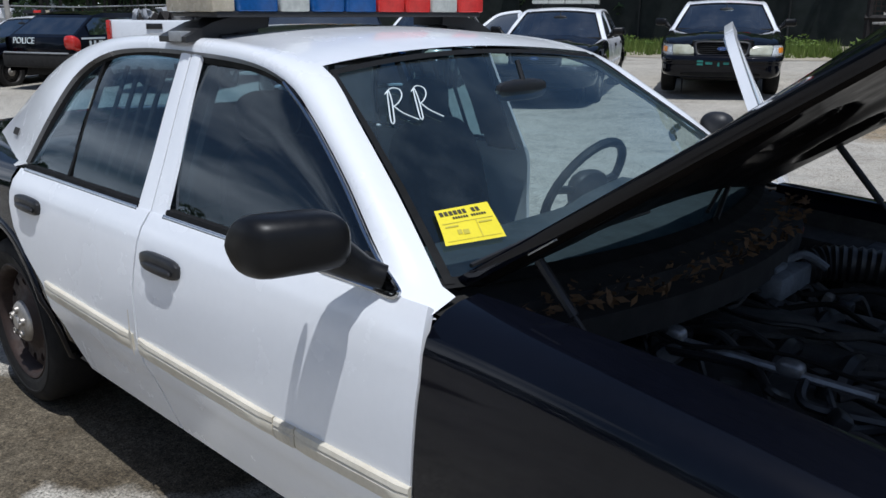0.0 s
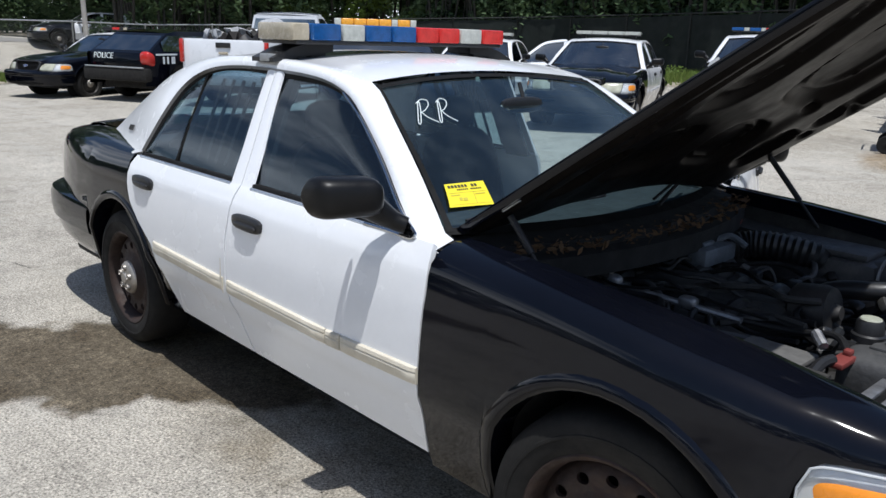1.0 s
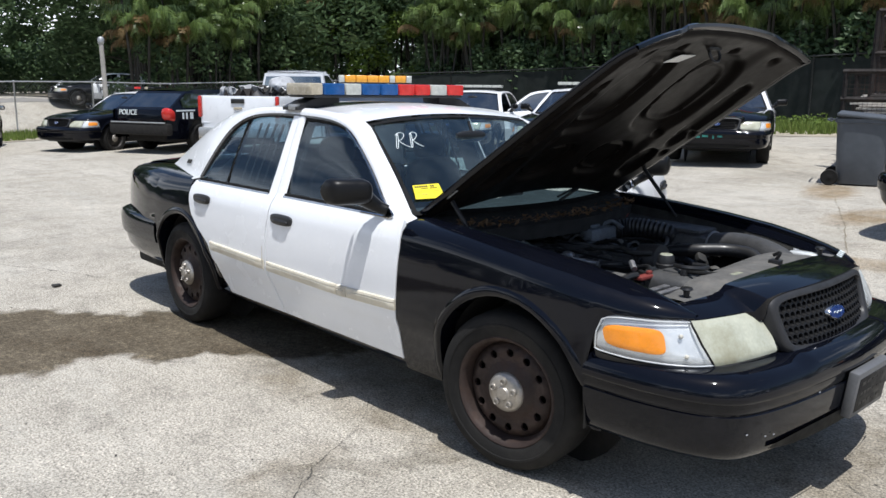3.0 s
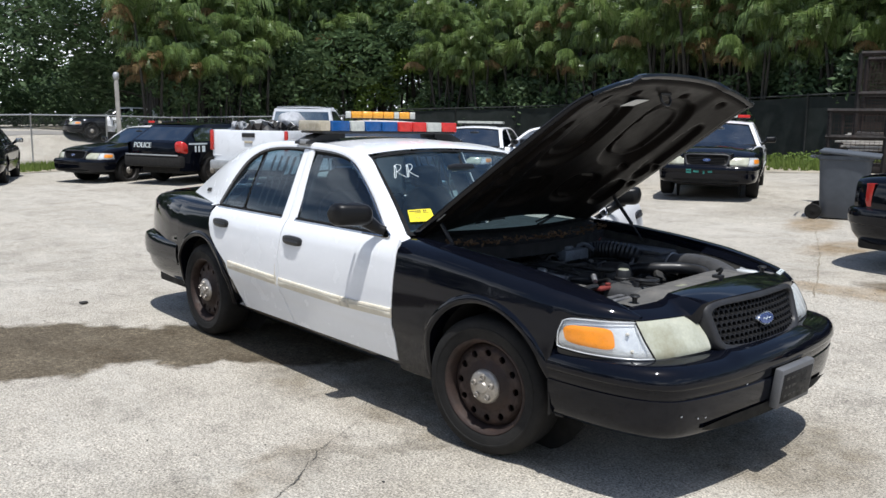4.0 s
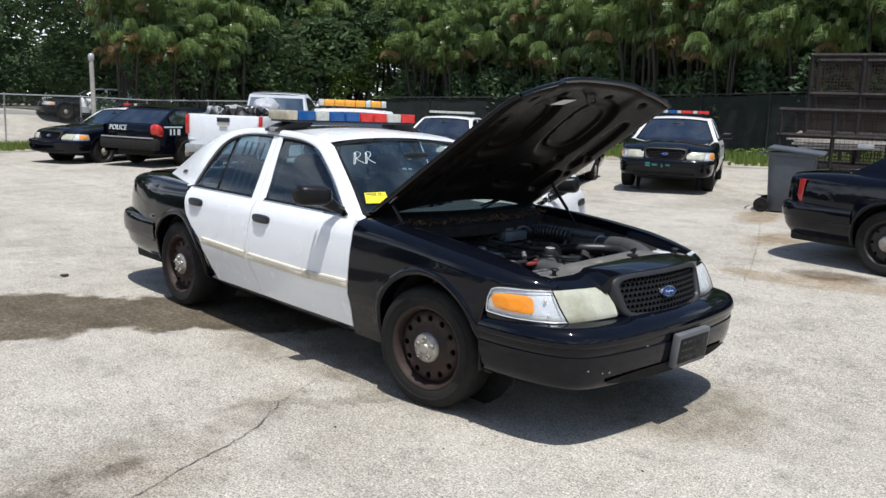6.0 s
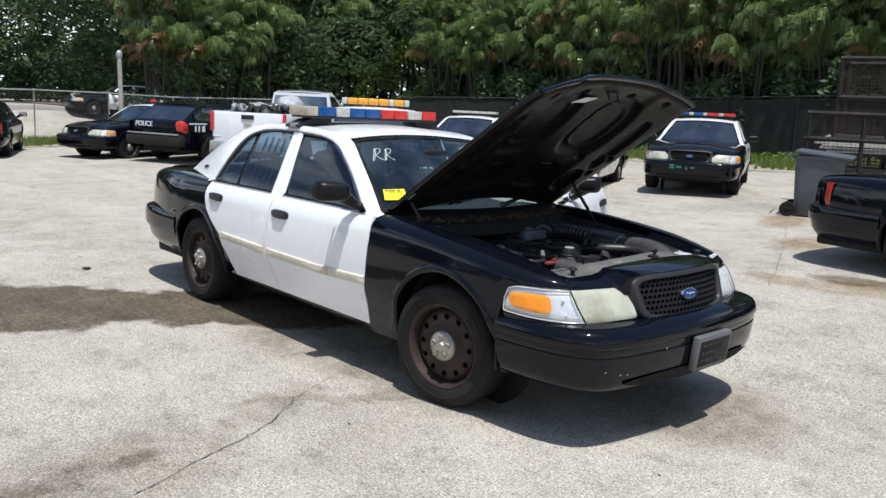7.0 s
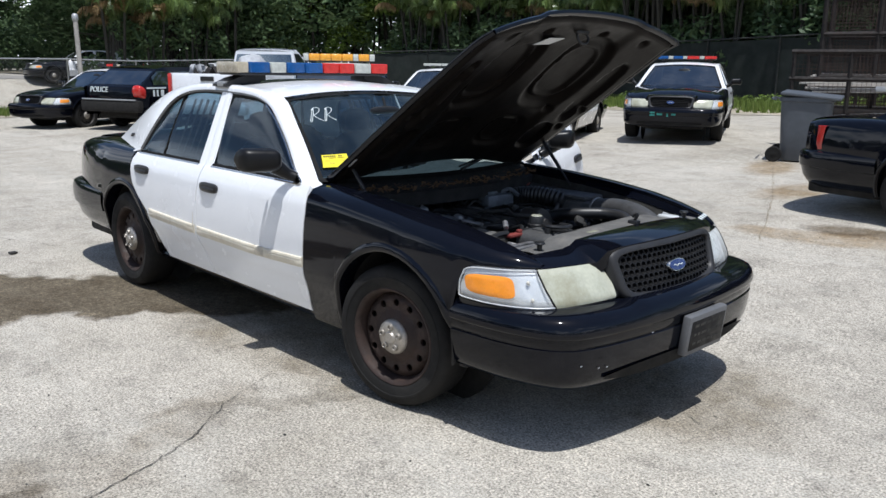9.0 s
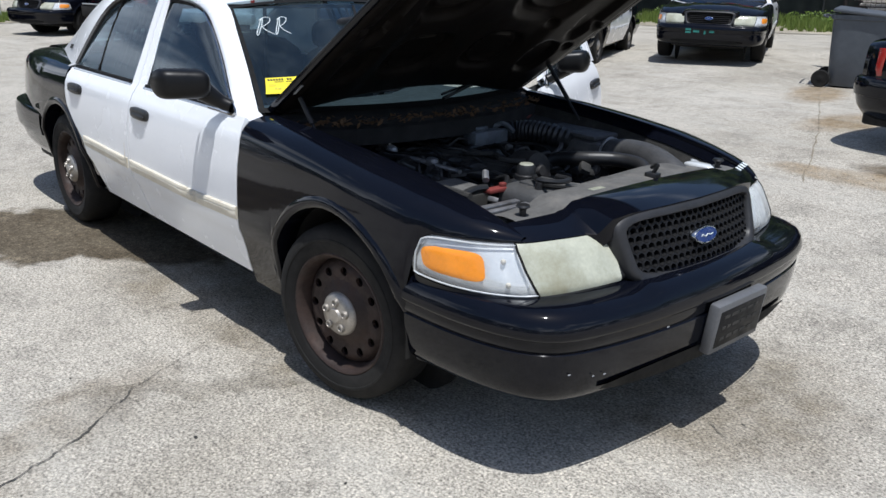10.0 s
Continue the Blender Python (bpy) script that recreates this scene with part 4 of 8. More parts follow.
def build_front_door(car, s, fine, door_mat, side_glass, open_door):
    xs = [lerp(-1.795, -0.60, i / 16) for i in range(17)]
    bm = side_sheet(s, xs, lambda x: 0.318, lambda x: BELT, 16, lead=lambda z: cut_front(z) - 0.007, tail=lambda z: cut_mid(z) + 0.006)
    thicken(bm, 0.02)
    door = part("front_door", bm, door_mat, car)
    door_handle(door, s, -1.635, 0.866)
    door_strip(door, s, -1.775, -1.10, "mould" if fine and s < 0 else door_mat, fine)
    if fine and s < 0:
        door_strip(door, s, -1.095, -1.015, "mould_old", fine)
    door_strip(door, s, -1.01, -0.632, "mould" if fine and s < 0 else door_mat, fine)
    side_pane(s, (-1.70, -0.80), (-1.79, -0.80), "window", side_glass, door, 22)
    # pillar half of the frame
    bm = bmesh.new()
    lo = [(-1.772, 0.970), (-1.79, 1.12), (-1.815, 1.28), (-1.832, 1.425)]
    rows = [[(x, s * (glass_y(z) + o), z), (x + w * 0.5, s * (glass_y(z) + o + 0.003), z), (x + w, s * (glass_y(z) + o), z), (x + w + 0.002, s * (glass_y(z) - 0.006), z)] for (x, z), o, w in zip(lo, (0.004,) * 4, (0.078, 0.070, 0.056, 0.05))]
    sheet(bm, rows)
    part("pillar_frame", bm, door_mat if door_mat == "white" else "black", door)
    # belt weatherstrip and bright trim
    belt_trim(door, s, -1.698, -0.76)
    build_mirror(door, s, fine)
    bm = bmesh.new()
    rows = []
    for i in range(9):
        x = lerp(-0.95, -0.742, i / 8)
        zt = max(0.990, d_top(x) - 0.012) if x > -0.86 else lerp(0.990, d_top(-0.86) - 0.012, (x + 0.95) / 0.09)
        rows.append([(x, s * (glass_y(z) + 0.003), z) for z in (0.982, lerp(0.982, zt, 0.5), zt)])
    sheet(bm, rows)
    thicken(bm, 0.008)
    part("sail_panel", bm, "trim", door)
    # bright trim that turns the window's front lower corner
    path = [(-0.98, glass_y(0.985) + 0.010, 0.984), (-0.86, glass_y(0.985) + 0.010, 0.983), (-0.765, 0.887, 0.982), (-0.742, 0.887, 0.984), (-0.733, 0.884, 0.992), (-0.745, 0.878, 1.004)] + [(x - 0.004, y + 0.009, z) for x, y, z in D_LINE[1:5]]
    bm = bmesh.new()
    tube(bm, [(x, s * y, z) for x, y, z in path], 0.0055, 6, 6)
    part("corner_trim", bm, "chrome", door)
    if open_door:
        # inner trim, window frame and speckled edge of the door that stands open
        bm = side_sheet(s, [lerp(-1.77, -0.64, i / 8) for i in range(9)], lambda x: 0.30, lambda x: BELT - 0.005, 8, off=-0.075)
        thicken(bm, 0.02)
        part("inner_trim", bm, "cloth", door)
        line = on_line([(-0.75, 0.868, 1.0)] + D_LINE[1:7] + [(-1.82, 0.67, 1.35), (-1.80, 0.79, 1.15), (-1.78, 0.865, 0.99)], 40)
        bm = bmesh.new()
        rows = []
        for i, p in enumerate(line):
            d = (line[min(i + 1, 40)] - line[max(i - 1, 0)]).normalized()
            nrm = Vector((0.0, 0.9, 0.43)).normalized()
            inw = d.cross(nrm).normalized()
            rows.append([Vector((q.x, s * q.y, q.z)) for q in (p + nrm * 0.01 - inw * 0.03, p + nrm * 0.012 + inw * 0.02, p - nrm * 0.03 + inw * 0.025, p - nrm * 0.03 - inw * 0.025)])
        sheet(bm, rows, close_v=True)
        part("window_frame", bm, door_mat, door)
        hinge = Matrix.Translation((-0.61, s * 0.93, 0.6))
        door.matrix_basis = hinge @ Matrix.Rotation(radians(s * 3), 4, "X") @ Matrix.Rotation(radians(-s * 66), 4, "Z") @ hinge.inverted()


def build_rear_door(car, s, fine, door_mat, side_glass):
    xs = [lerp(-2.52, -1.81, i / 14) for i in range(15)]

    bm = side_sheet(s, xs, lambda x: 0.318, lambda x: BELT, 16, lead=lambda z: cut_mid(z) - 0.003, tail=cut_rear)
    thicken(bm, 0.02)
    door = part("rear_door", bm, door_mat, car)
    door_handle(door, s, -2.585, 0.882)
    door_strip(door, s, -2.46, -1.815, "mould" if fine and s < 0 else door_mat, fine)
    side_pane(s, (-2.37, -1.86), (-2.385, -1.89), "window", side_glass, door, 12)
    side_pane(s, (-2.70, -2.40), (-2.70, -2.412), "quarter_window", side_glass, door, 12)
    bm = bmesh.new()
    rows = [[(x, s * (glass_y(z) - 0.012 + o), z) for x, o in ((-2.398 - k, -0.02), (-2.398 - k, 0.004), (-2.382 - k, 0.004), (-2.382 - k, -0.02))] for z, k in ((0.985, 0.0), (1.2, 0.006), (1.395, 0.014))]
    sheet(bm, rows)
    part("divider_bar", bm, "seal", door)
    bm = bmesh.new()
    lo = [(-1.855, 0.970), (-1.866, 1.12), (-1.885, 1.28), (-1.895, 1.425)]
    rows = [[(x, s * (glass_y(z) - 0.03), z), (x, s * (glass_y(z) + 0.004), z), (x + w * 0.5, s * (glass_y(z) + 0.007), z), (x + w, s * (glass_y(z) + 0.004), z), (x + w, s * (glass_y(z) - 0.01), z)] for (x, z), w in zip(lo, (0.078, 0.071, 0.065, 0.058))]
    sheet(bm, rows)
    part("pillar_frame", bm, door_mat if door_mat == "white" else "black", door)
    belt_trim(door, s, -2.72, -1.853)


def belt_trim(door, s, x0, x1):
    for name, mat, z0, z1, out in (("belt_seal", "seal", BELT + 0.004, BELT + 0.015, 0.003), ("bright_strip", "chrome", BELT - 0.008, BELT + 0.004, 0.009)):
        bm = bmesh.new()
        rows = []
        for i in range(11):
            x = lerp(x0, x1, i / 10)
            rows.append([(x, s * (glass_y(z) + o), z) for z, o in ((z0, -0.01), (z0, out), ((z0 + z1) / 2, out + 0.002), (z1, out), (z1, -0.02))])
        sheet(bm, rows)
        part(name, bm, mat, door)


def build_mirror(door, s, fine):
    bm = bmesh.new()
    rows = []
    # a shell, rounder ahead and flat at the back, tapering to the outer end
    for i in range(21):
        t = (1 - math.cos(math.pi * i / 20)) / 2
        y = lerp(0.950, 1.155, t) if s < 0 or not fine else lerp(0.92, 1.085, t)
        k = (1 - abs(2 * t - 1) ** 7.0) ** 0.42
        hz = 0.063 * max(0.05, k) * lerp(0.94, 1.0, t)
        dx = 0.078 * max(0.05, k) * lerp(1.0, 0.85, t)
        zc = 1.106 + 0.004 * t
        row = []
        for j in range(24):
            a = 2 * math.pi * j / 24
            ca, sa = math.cos(a), math.sin(a)
            px = (math.copysign(abs(ca) ** 0.75, ca)) * (dx if ca > 0 else 0.035)
            row.append((-0.89 + px + 0.05 * (1 - t), s * y, zc + hz * math.copysign(abs(sa) ** 0.60, sa)))
        rows.append(row)
    vs = sheet(bm, rows, close_v=True)
    bm.faces.new(vs[0])
    bm.faces.new(vs[-1])
    mir = part("side_mirror", bm, "mirror_black", door, "matt black side mirror", 60)
    bm = bmesh.new()
    tube(bm, [(-0.785, s * 0.872, 1.012), (-0.815, s * 0.905, 1.030), (-0.845, s * 0.965, 1.075)], [0.026, 0.030, 0.046], 14)
    part("mirror_arm", bm, "mirror_black", mir)
    bm = bmesh.new()
    blob(bm, (-0.915, s * (1.052 if s < 0 or not fine else 1.0), 1.108), (0.006, 0.085 if s < 0 or not fine else 0.065, 0.048), 4, 16, 8)
    part("mirror_glass", bm, "chrome", mir)


def build_top(car, roof_mat, fine):
    """Roof skin with its pillars, the windscreen and the rear window."""
    n = 44
    bm = bmesh.new()
    inner = {}
    for s in (-1, 1):
        d, i_ = on_line(D_LINE, n), on_line(I_LINE, n)
        # the lower ends of the pillars run on down into the body
        d = [Vector((-0.645, 0.893, 0.962))] + d + [Vector((-2.80, 0.885, 0.985))]
        i_ = [Vector((-0.652, 0.800, 0.984))] + i_ + [Vector((-3.56, 0.70, 1.0))]
        a = [Vector((p.x, s * p.y, p.z)) for p in d]
        b = [Vector((p.x, s * p.y, p.z)) for p in i_]
        strip_between(bm, a, b, 0.028, 5, lambda v, s=s: (0, s * 0.75, 0.66))
        # return flange towards the glass
        strip_between(bm, a, [Vector((p.x, p.y - s * 0.03, p.z - 0.008)) for p in a], 0, 1)
        inner[s] = b
    first = min(range(len(inner[-1])), key=lambda k: (inner[-1][k] - Vector((-1.275, -0.608, 1.392))).length)
    last = min(range(len(inner[-1])), key=lambda k: (inner[-1][k] - Vector((-2.82, -0.612, 1.372))).length)
    rows = []
    for k in range(first, last + 1):
        p, q = inner[-1][k], inner[1][k]
        t = (k - first) / (last - first)
        row = []
        for j in range(17):
            v = j / 16
            b = 1 - (2 * v - 1) ** 2
            r_ = p.lerp(q, v)
            r_.z += b * 0.033
            r_.x += -0.05 * b * (1 - smooth01(t * 4)) + 0.0 * b - 0.10 * b * smooth01((t - 0.75) * 4)
            row.append(r_)
        rows.append(row)
    sheet(bm, rows)
    bmesh.ops.remove_doubles(bm, verts=bm.verts, dist=0.0008)
    roof = part("roof", bm, roof_mat, car, "", 50)
    # windscreen with a black border
    bm = bmesh.new()
    sheet(bm, [[windscreen_point(u / 14, v / 24, -0.006) for v in range(25)] for u in range(15)])
    ws = part("windscreen", bm, "glass_ws" if fine else "glass_far", car)
    ws.visible_shadow = False
    bm = bmesh.new()
    for v0, v1 in ((0.003, 0.016), (0.984, 0.997)):
        sheet(bm, [[windscreen_point(u / 14, lerp(v0, v1, k / 2), 0.003) for k in range(3)] for u in range(15)])
    sheet(bm, [[windscreen_point(u, v / 24, 0.001) for v in range(25)] for u in (0.975, 1.0)])
    sheet(bm, [[windscreen_point(u, v / 24, 0.001) for v in range(25)] for u in (-0.02, 0.04)])
    part("windscreen_seal", bm, "seal", ws)
    # rear window
    line = I_LINE[9:]
    bm = bmesh.new()
    rows = []
    for u in range(9):
        k = u / 8 * 2
        i = min(int(k), 1)
        p = Vector(line[i]).lerp(Vector(line[i + 1]), k - i)
        row = []
        for v in range(17):
            b = 1 - (v / 8 - 1) ** 2
            row.append((p.x - b * 0.10, lerp(-p.y, p.y, v / 16), p.z + b * 0.033 - 0.006))
        rows.append(row)
    sheet(bm, rows)
    rw = part("rear_window", bm, "glass_rear" if fine else "glass_far", car)
    rw.visible_shadow = False
    # thin bright and black edge round the side windows
    for s in (-1, 1):
        line = on_line([(-0.77, 0.864, 1.008)] + D_LINE[1:], 50)
        bm = bmesh.new()
        strip_between(bm, [Vector((p.x, s * (p.y + 0.010), p.z + 0.006)) for p in line], [Vector((p.x * 0.997 - 0.005, s * (p.y + 0.002), p.z - 0.007)) for p in line], 0, 1)
        part("window_bright_edge", bm, "dim_trim", roof)
        bm = bmesh.new()
        mid = Vector((-1.75, 0.8, 1.12))
        a = [Vector((p.x, s * (p.y + 0.002), p.z)) for p in line]
        b = []
        for p in line:
            q = p + (mid - p).normalized() * 0.028
            b.append(Vector((q.x, s * (glass_y(max(BELT, q.z)) - 0.012), q.z)))
        strip_between(bm, a, b, 0, 1)
        part("window_seal", bm, "seal", roof)


BUMPER_PLAN = [(0.420, 0.915), (0.52, 0.912), (0.64, 0.902), (0.75, 0.882), (0.84, 0.854), (0.915, 0.812), (0.976, 0.742), (1.018, 0.61), (1.048, 0.42), (1.066, 0.2), (1.073, 0.0)]


def plan_wrap(plan, n):
    """The plan line mirrored across the car, from its right side round to its left."""
    half = on_line([(x, -y, 0) for x, y in plan], n)
    return half + [Vector((p.x, -p.y, 0)) for p in half[:-1]][::-1]


def build_nose(car, fine):
    wrap = plan_wrap(BUMPER_PLAN, 30)
    centre = Vector((0.2, 0, 0))
    prof = [(0.633, 0.17), (0.632, 0.11), (0.627, 0.060), (0.616, 0.030), (0.596, 0.012), (0.568, 0.002), (0.550, 0.0), (0.541, 0.003), (0.536, 0.010), (0.525, 0.011), (0.505, 0.012), (0.500, 0.016), (0.494, 0.017), (0.490, 0.012), (0.46, 0.013), (0.40, 0.017), (0.34, 0.024), (0.30, 0.032), (0.265, 0.045), (0.235, 0.07), (0.220, 0.14)]
    rows = []
    for k, p in enumerate(wrap):
        d = (wrap[min(k + 1, len(wrap) - 1)] - wrap[max(k - 1, 0)]).normalized()
        inn = Vector((-d.y, d.x, 0))
        if inn.dot(centre - p) < 0:
            inn = -inn
        row = []
        for z, o in prof:
            q = p + inn * o
            zz = z if z > 0.49 else 0.49 - (0.49 - z) * 0.74
            zz += 0.02 * smooth01((0.36 - zz) / 0.1) * smooth01((abs(p.y) - 0.6) / 0.3)
            if z > 0.55:
                # the raised middle of the shelf, under the grille
                mid_step = smooth01((0.40 - abs(q.y)) / 0.03)
                zz += 0.013 * mid_step * smooth01((o - 0.0) / 0.05)
            row.append((q.x, q.y, zz))
        rows.append(row)
    bm = bmesh.new()
    sheet(bm, rows)
    bumper = part("front_bumper", bm, "black", car, "scuffed glossy black bumper cover")
    # dark air slot low in the cover
    bm = bmesh.new()
    rows = []
    for k, p in enumerate(wrap):
        if abs(p.y) > 0.62:
            continue
        h = 0.027 * (1 - (abs(p.y) / 0.62) ** 4) + 0.003
        rows.append([(p.x - 0.016, p.y, 0.352 + h), (p.x - 0.021, p.y, 0.352), (p.x - 0.028, p.y, 0.352 - h)])
    sheet(bm, rows)
    part("air_slot", bm, "seal", bumper)
    # pale chips in the paint of the cover
    if fine:
        for y, z, w in ((-0.707, 0.425, 0.012), (-0.62, 0.405, 0.010), (-0.575, 0.402, 0.012), (-0.30, 0.50, 0.014)):
            k = min(range(len(wrap)), key=lambda i: abs(wrap[i].y - y))
            q = wrap[k]
            d = (wrap[k + 1] - wrap[k - 1]).normalized()
            o = Vector((abs(d.y), -abs(d.x), 0)) * (-0.0125 if z < 0.49 else -0.010)
            c = Vector((q.x, q.y, z)) + o
            bm = bmesh.new()
            bm.faces.new([bm.verts.new(c + d * a + Vector((0, 0, b))) for a, b in ((-w / 2, 0.001), (-w * 0.2, -0.002), (w / 2, 0.0), (w * 0.3, 0.003), (-w * 0.3, 0.003))])
            part("paint_chip", bm, "bag", bumper)
    # corner lamps and headlamps
    line = on_line([(x, y, 0) for x, y in LAMP_PLAN], 40)
    cutk = min(range(41), key=lambda k: abs(line[k].x - 0.812))

    def slanted(f, v):
        return f + 4.6 * (0.5 - v) * max(0.0, 1 - abs(f - cutk) / 14)

    for s in (-1, 1):
        def lamp_rows(k0, k1, out=0.0, n=None):
            n = n or (k1 - k0)
            return [[lamp_point(slanted(lerp(k0, k1, i / n), j / 12), j / 12, line, s, out) for j in range(13)] for i in range(n + 1)]
        bm = bmesh.new()
        sheet(bm, lamp_rows(0, cutk))
        corner = part("corner_lamp", bm, "lens_glass", car, "clear corner lamp with amber reflector")
        corner.visible_shadow = False
        # rounded amber reflector behind the lens
        bm = bmesh.new()
        ka, kb = cutk * 0.09, cutk * 0.66
        rows = []
        for r in range(7):
            ring = []
            for k in range(40):
                a = 2 * math.pi * k / 40
                ca, sa = math.cos(a), math.sin(a)
                cu = math.copysign(abs(ca) ** 0.45, ca) * r / 6
                cv = math.copysign(abs(sa) ** 0.45, sa) * r / 6
                f = lerp(ka, kb, (cu + 1) / 2)
                ring.append(lamp_point(f - cv * 0.6, 0.52 + cv * lerp(0.27, 0.30, (cu + 1) / 2), line, s, 0.0035 * (1 - (r / 6) ** 6)))
            rows.append(ring)
        sheet(bm, rows, close_v=True)
        part("amber_reflector", bm, "amber", corner, "orange plastic reflector")
        # moulded rim of the lens
        rim = [lamp_point(slanted(k, 0.03), 0.03, line, s, 0.001) for k in range(0, cutk + 1)] + [lamp_point(slanted(cutk, j / 8), j / 8, line, s, 0.001) for j in range(1, 8)] + [lamp_point(slanted(k, 0.97), 0.97, line, s, 0.001) for k in range(cutk, -1, -1)]
        bm = bmesh.new()
        tube(bm, rim + [rim[0]], 0.0030, 6, 1)
        part("lens_rim", bm, "lens_clear", corner)
        bm = bmesh.new()
        sheet(bm, lamp_rows(0, 40, -0.020))
        part("lamp_reflector", bm, "lamp_silver", corner, "silvery reflector bowl")
        if fine:
            for f, v in ((cutk * 0.80, 0.66), (cutk * 0.86, 0.22)):
                bm = bmesh.new()
                blob(bm, lamp_point(f, v, line, s, -0.010), (0.008, 0.008, 0.008), 2.5, 10, 6)
                part("bulb_socket", bm, "mould_old", corner)
        bm = bmesh.new()
        sheet(bm, lamp_rows(cutk, 40))
        old = s < 0 or not fine
        hl = part("headlamp", bm, "lens_yellow" if old else "lens_haze", car, "yellowed hazy headlamp lens" if old else "hazy clear headlamp lens")
        hl.visible_shadow = False
        bm = bmesh.new()
        tube(bm, [lamp_point(slanted(cutk, j / 8), j / 8, line, s, 0.001) for j in range(9)], 0.004, 6, 1)
        part("lens_joint", bm, "seal", hl)
        # dark surround down to the bumper and in to the grille
        bm = bmesh.new()
        rows = []
        for k in range(41):
            rows.append([lamp_point(k, 0.0, line, s, 0.004) + Vector((0, 0, -0.004)), lamp_point(k, 0.0, line, s, -0.004) + Vector((0, 0, -0.03)), lamp_point(k, 0.0, line, s, -0.04) + Vector((0, 0, -0.03))])
        q = [lamp_point(40, j / 8, line, s, -0.010) for j in range(9)]
        sheet(bm, rows)
        sheet(bm, [q, [v + Vector((0.010, -s * 0.035, 0)) for v in q], [v + Vector((-0.03, -s * 0.06, 0)) for v in q]])
        part("lamp_surround", bm, "trim", corner)
    # header panel over lamps and grille
    top = [lamp_point(slanted(cutk + (40 - cutk) * k / 8, 1.0), 1.0, line) for k in range(9)]
    fronts = [(q.x - 0.003, q.y, q.z + 0.003) for q in top[:7]] + [(0.842, 0.462, 0.788), (0.854, 0.452, 0.804), (0.866, 0.442, 0.824), (0.873, 0.428, 0.838), (0.884, 0.35, 0.848), (0.903, 0.2, 0.853), (0.914, 0.0, 0.855)]
    backs = [(0.672, 0.716, 0.826), (0.680, 0.66, 0.828), (0.686, 0.60, 0.829), (0.690, 0.55, 0.830), (0.694, 0.50, 0.831), (0.697, 0.49, 0.836), (0.699, 0.476, 0.838), (0.700, 0.466, 0.840), (0.701, 0.456, 0.845), (0.703, 0.446, 0.853), (0.704, 0.432, 0.862), (0.706, 0.33, 0.868), (0.709, 0.18, 0.873), (0.712, 0.0, 0.876)]
    rows = []
    for i in range(11):
        u = i / 10
        half = []
        for k, (f, b) in enumerate(zip(fronts, backs)):
            half.append((lerp(b[0], f[0], u), -lerp(b[1], f[1], u), lerp(b[2], f[2], u ** 1.35) + 0.004 * math.sin(math.pi * u)))
        rows.append(half + [(x, -y, z) for x, y, z in half[:-1]][::-1])
    rows.insert(0, [(x + 0.004, y, z - 0.03) for x, y, z in rows[0]])
    rows.append([(x - 0.004, y, z - (0.07 if 0.425 < abs(y) < 0.49 else 0.014)) for x, y, z in rows[-1]])
    bm = bmesh.new()
    sheet(bm, rows)
    part("header_panel", bm, "black", car, "", 24)
    # grille: rounded frame, honeycomb mesh, badge
    def grille_pt(y, z, o=0.0):
        return Vector((0.990 - 0.30 * y * y - (z - 0.62) * 0.35 + o, y, z))
    outline = []
    hw0, hw1, z0, z1 = 0.385, 0.428, 0.614, 0.850
    for k in range(56):
        a = 2 * math.pi * k / 56
        e = 2 / 6.0
        cy = math.copysign(abs(math.cos(a)) ** e, math.cos(a))
        cz_ = math.copysign(abs(math.sin(a)) ** e, math.sin(a))
        z = lerp(z0, z1, (cz_ + 1) / 2)
        outline.append((cy * lerp(hw0, hw1, (cz_ + 1) / 2), z))
    zc = (z0 + z1) / 2
    bm = bmesh.new()
    rows = []
    for y, z in outline:
        yi, zi = y * 0.895, zc + (z - zc) * 0.75
        rows.append([grille_pt(y * 1.01, zc + (z - zc) * 1.02, -0.05), grille_pt(y, z, 0.0), grille_pt(lerp(y, yi, 0.3), lerp(z, zi, 0.3), 0.012), grille_pt(lerp(y, yi, 0.8), lerp(z, zi, 0.8), 0.010), grille_pt(yi, zi, 0.0), grille_pt(yi, zi, -0.035)])
    sheet(bm, rows, close_u=True)
    gf = part("grille", bm, "grille_rim", car, "black honeycomb grille", 50)
    bm = bmesh.new()
    if fine:
        pitch, wall = 0.0335, 0.0052
        for r in range(-4, 5):
            for c in range(-13, 14):
                y = (c + (0.5 if r % 2 else 0)) * pitch
                z = zc + r * pitch * 0.80
                lim = lerp(hw0, hw1, (z - z0) / (z1 - z0)) * 0.93
                if abs(y) > lim or not (z0 + 0.012 < z < z1 - 0.012):
                    continue
                ring_o, ring_i, ring_b = [], [], []
                for k in range(6):
                    a = math.pi / 6 + k * math.pi / 3
                    ring_o.append(grille_pt(y + pitch * 0.59 * math.cos(a), z + pitch * 0.535 * math.sin(a), -0.010))
                    ring_i.append(grille_pt(y + (pitch * 0.59 - wall) * math.cos(a), z + (pitch * 0.535 - wall) * math.sin(a), -0.008))
                    ring_b.append(grille_pt(y + (pitch * 0.59 - wall) * math.cos(a), z + (pitch * 0.535 - wall) * math.sin(a), -0.035))
                sheet(bm, [ring_o, ring_i, ring_b], close_v=True)
    else:
        for k in range(7):
            z = lerp(z0 + 0.03, z1 - 0.03, k / 6)
            sheet(bm, [[grille_pt(lerp(-0.32, 0.32, j / 8), z + dz, o) for j in range(9)] for dz, o in ((-0.006, -0.02), (0, -0.008), (0.006, -0.02))])
    part("grille_mesh", bm, "grille_black", gf)
    bm = bmesh.new()
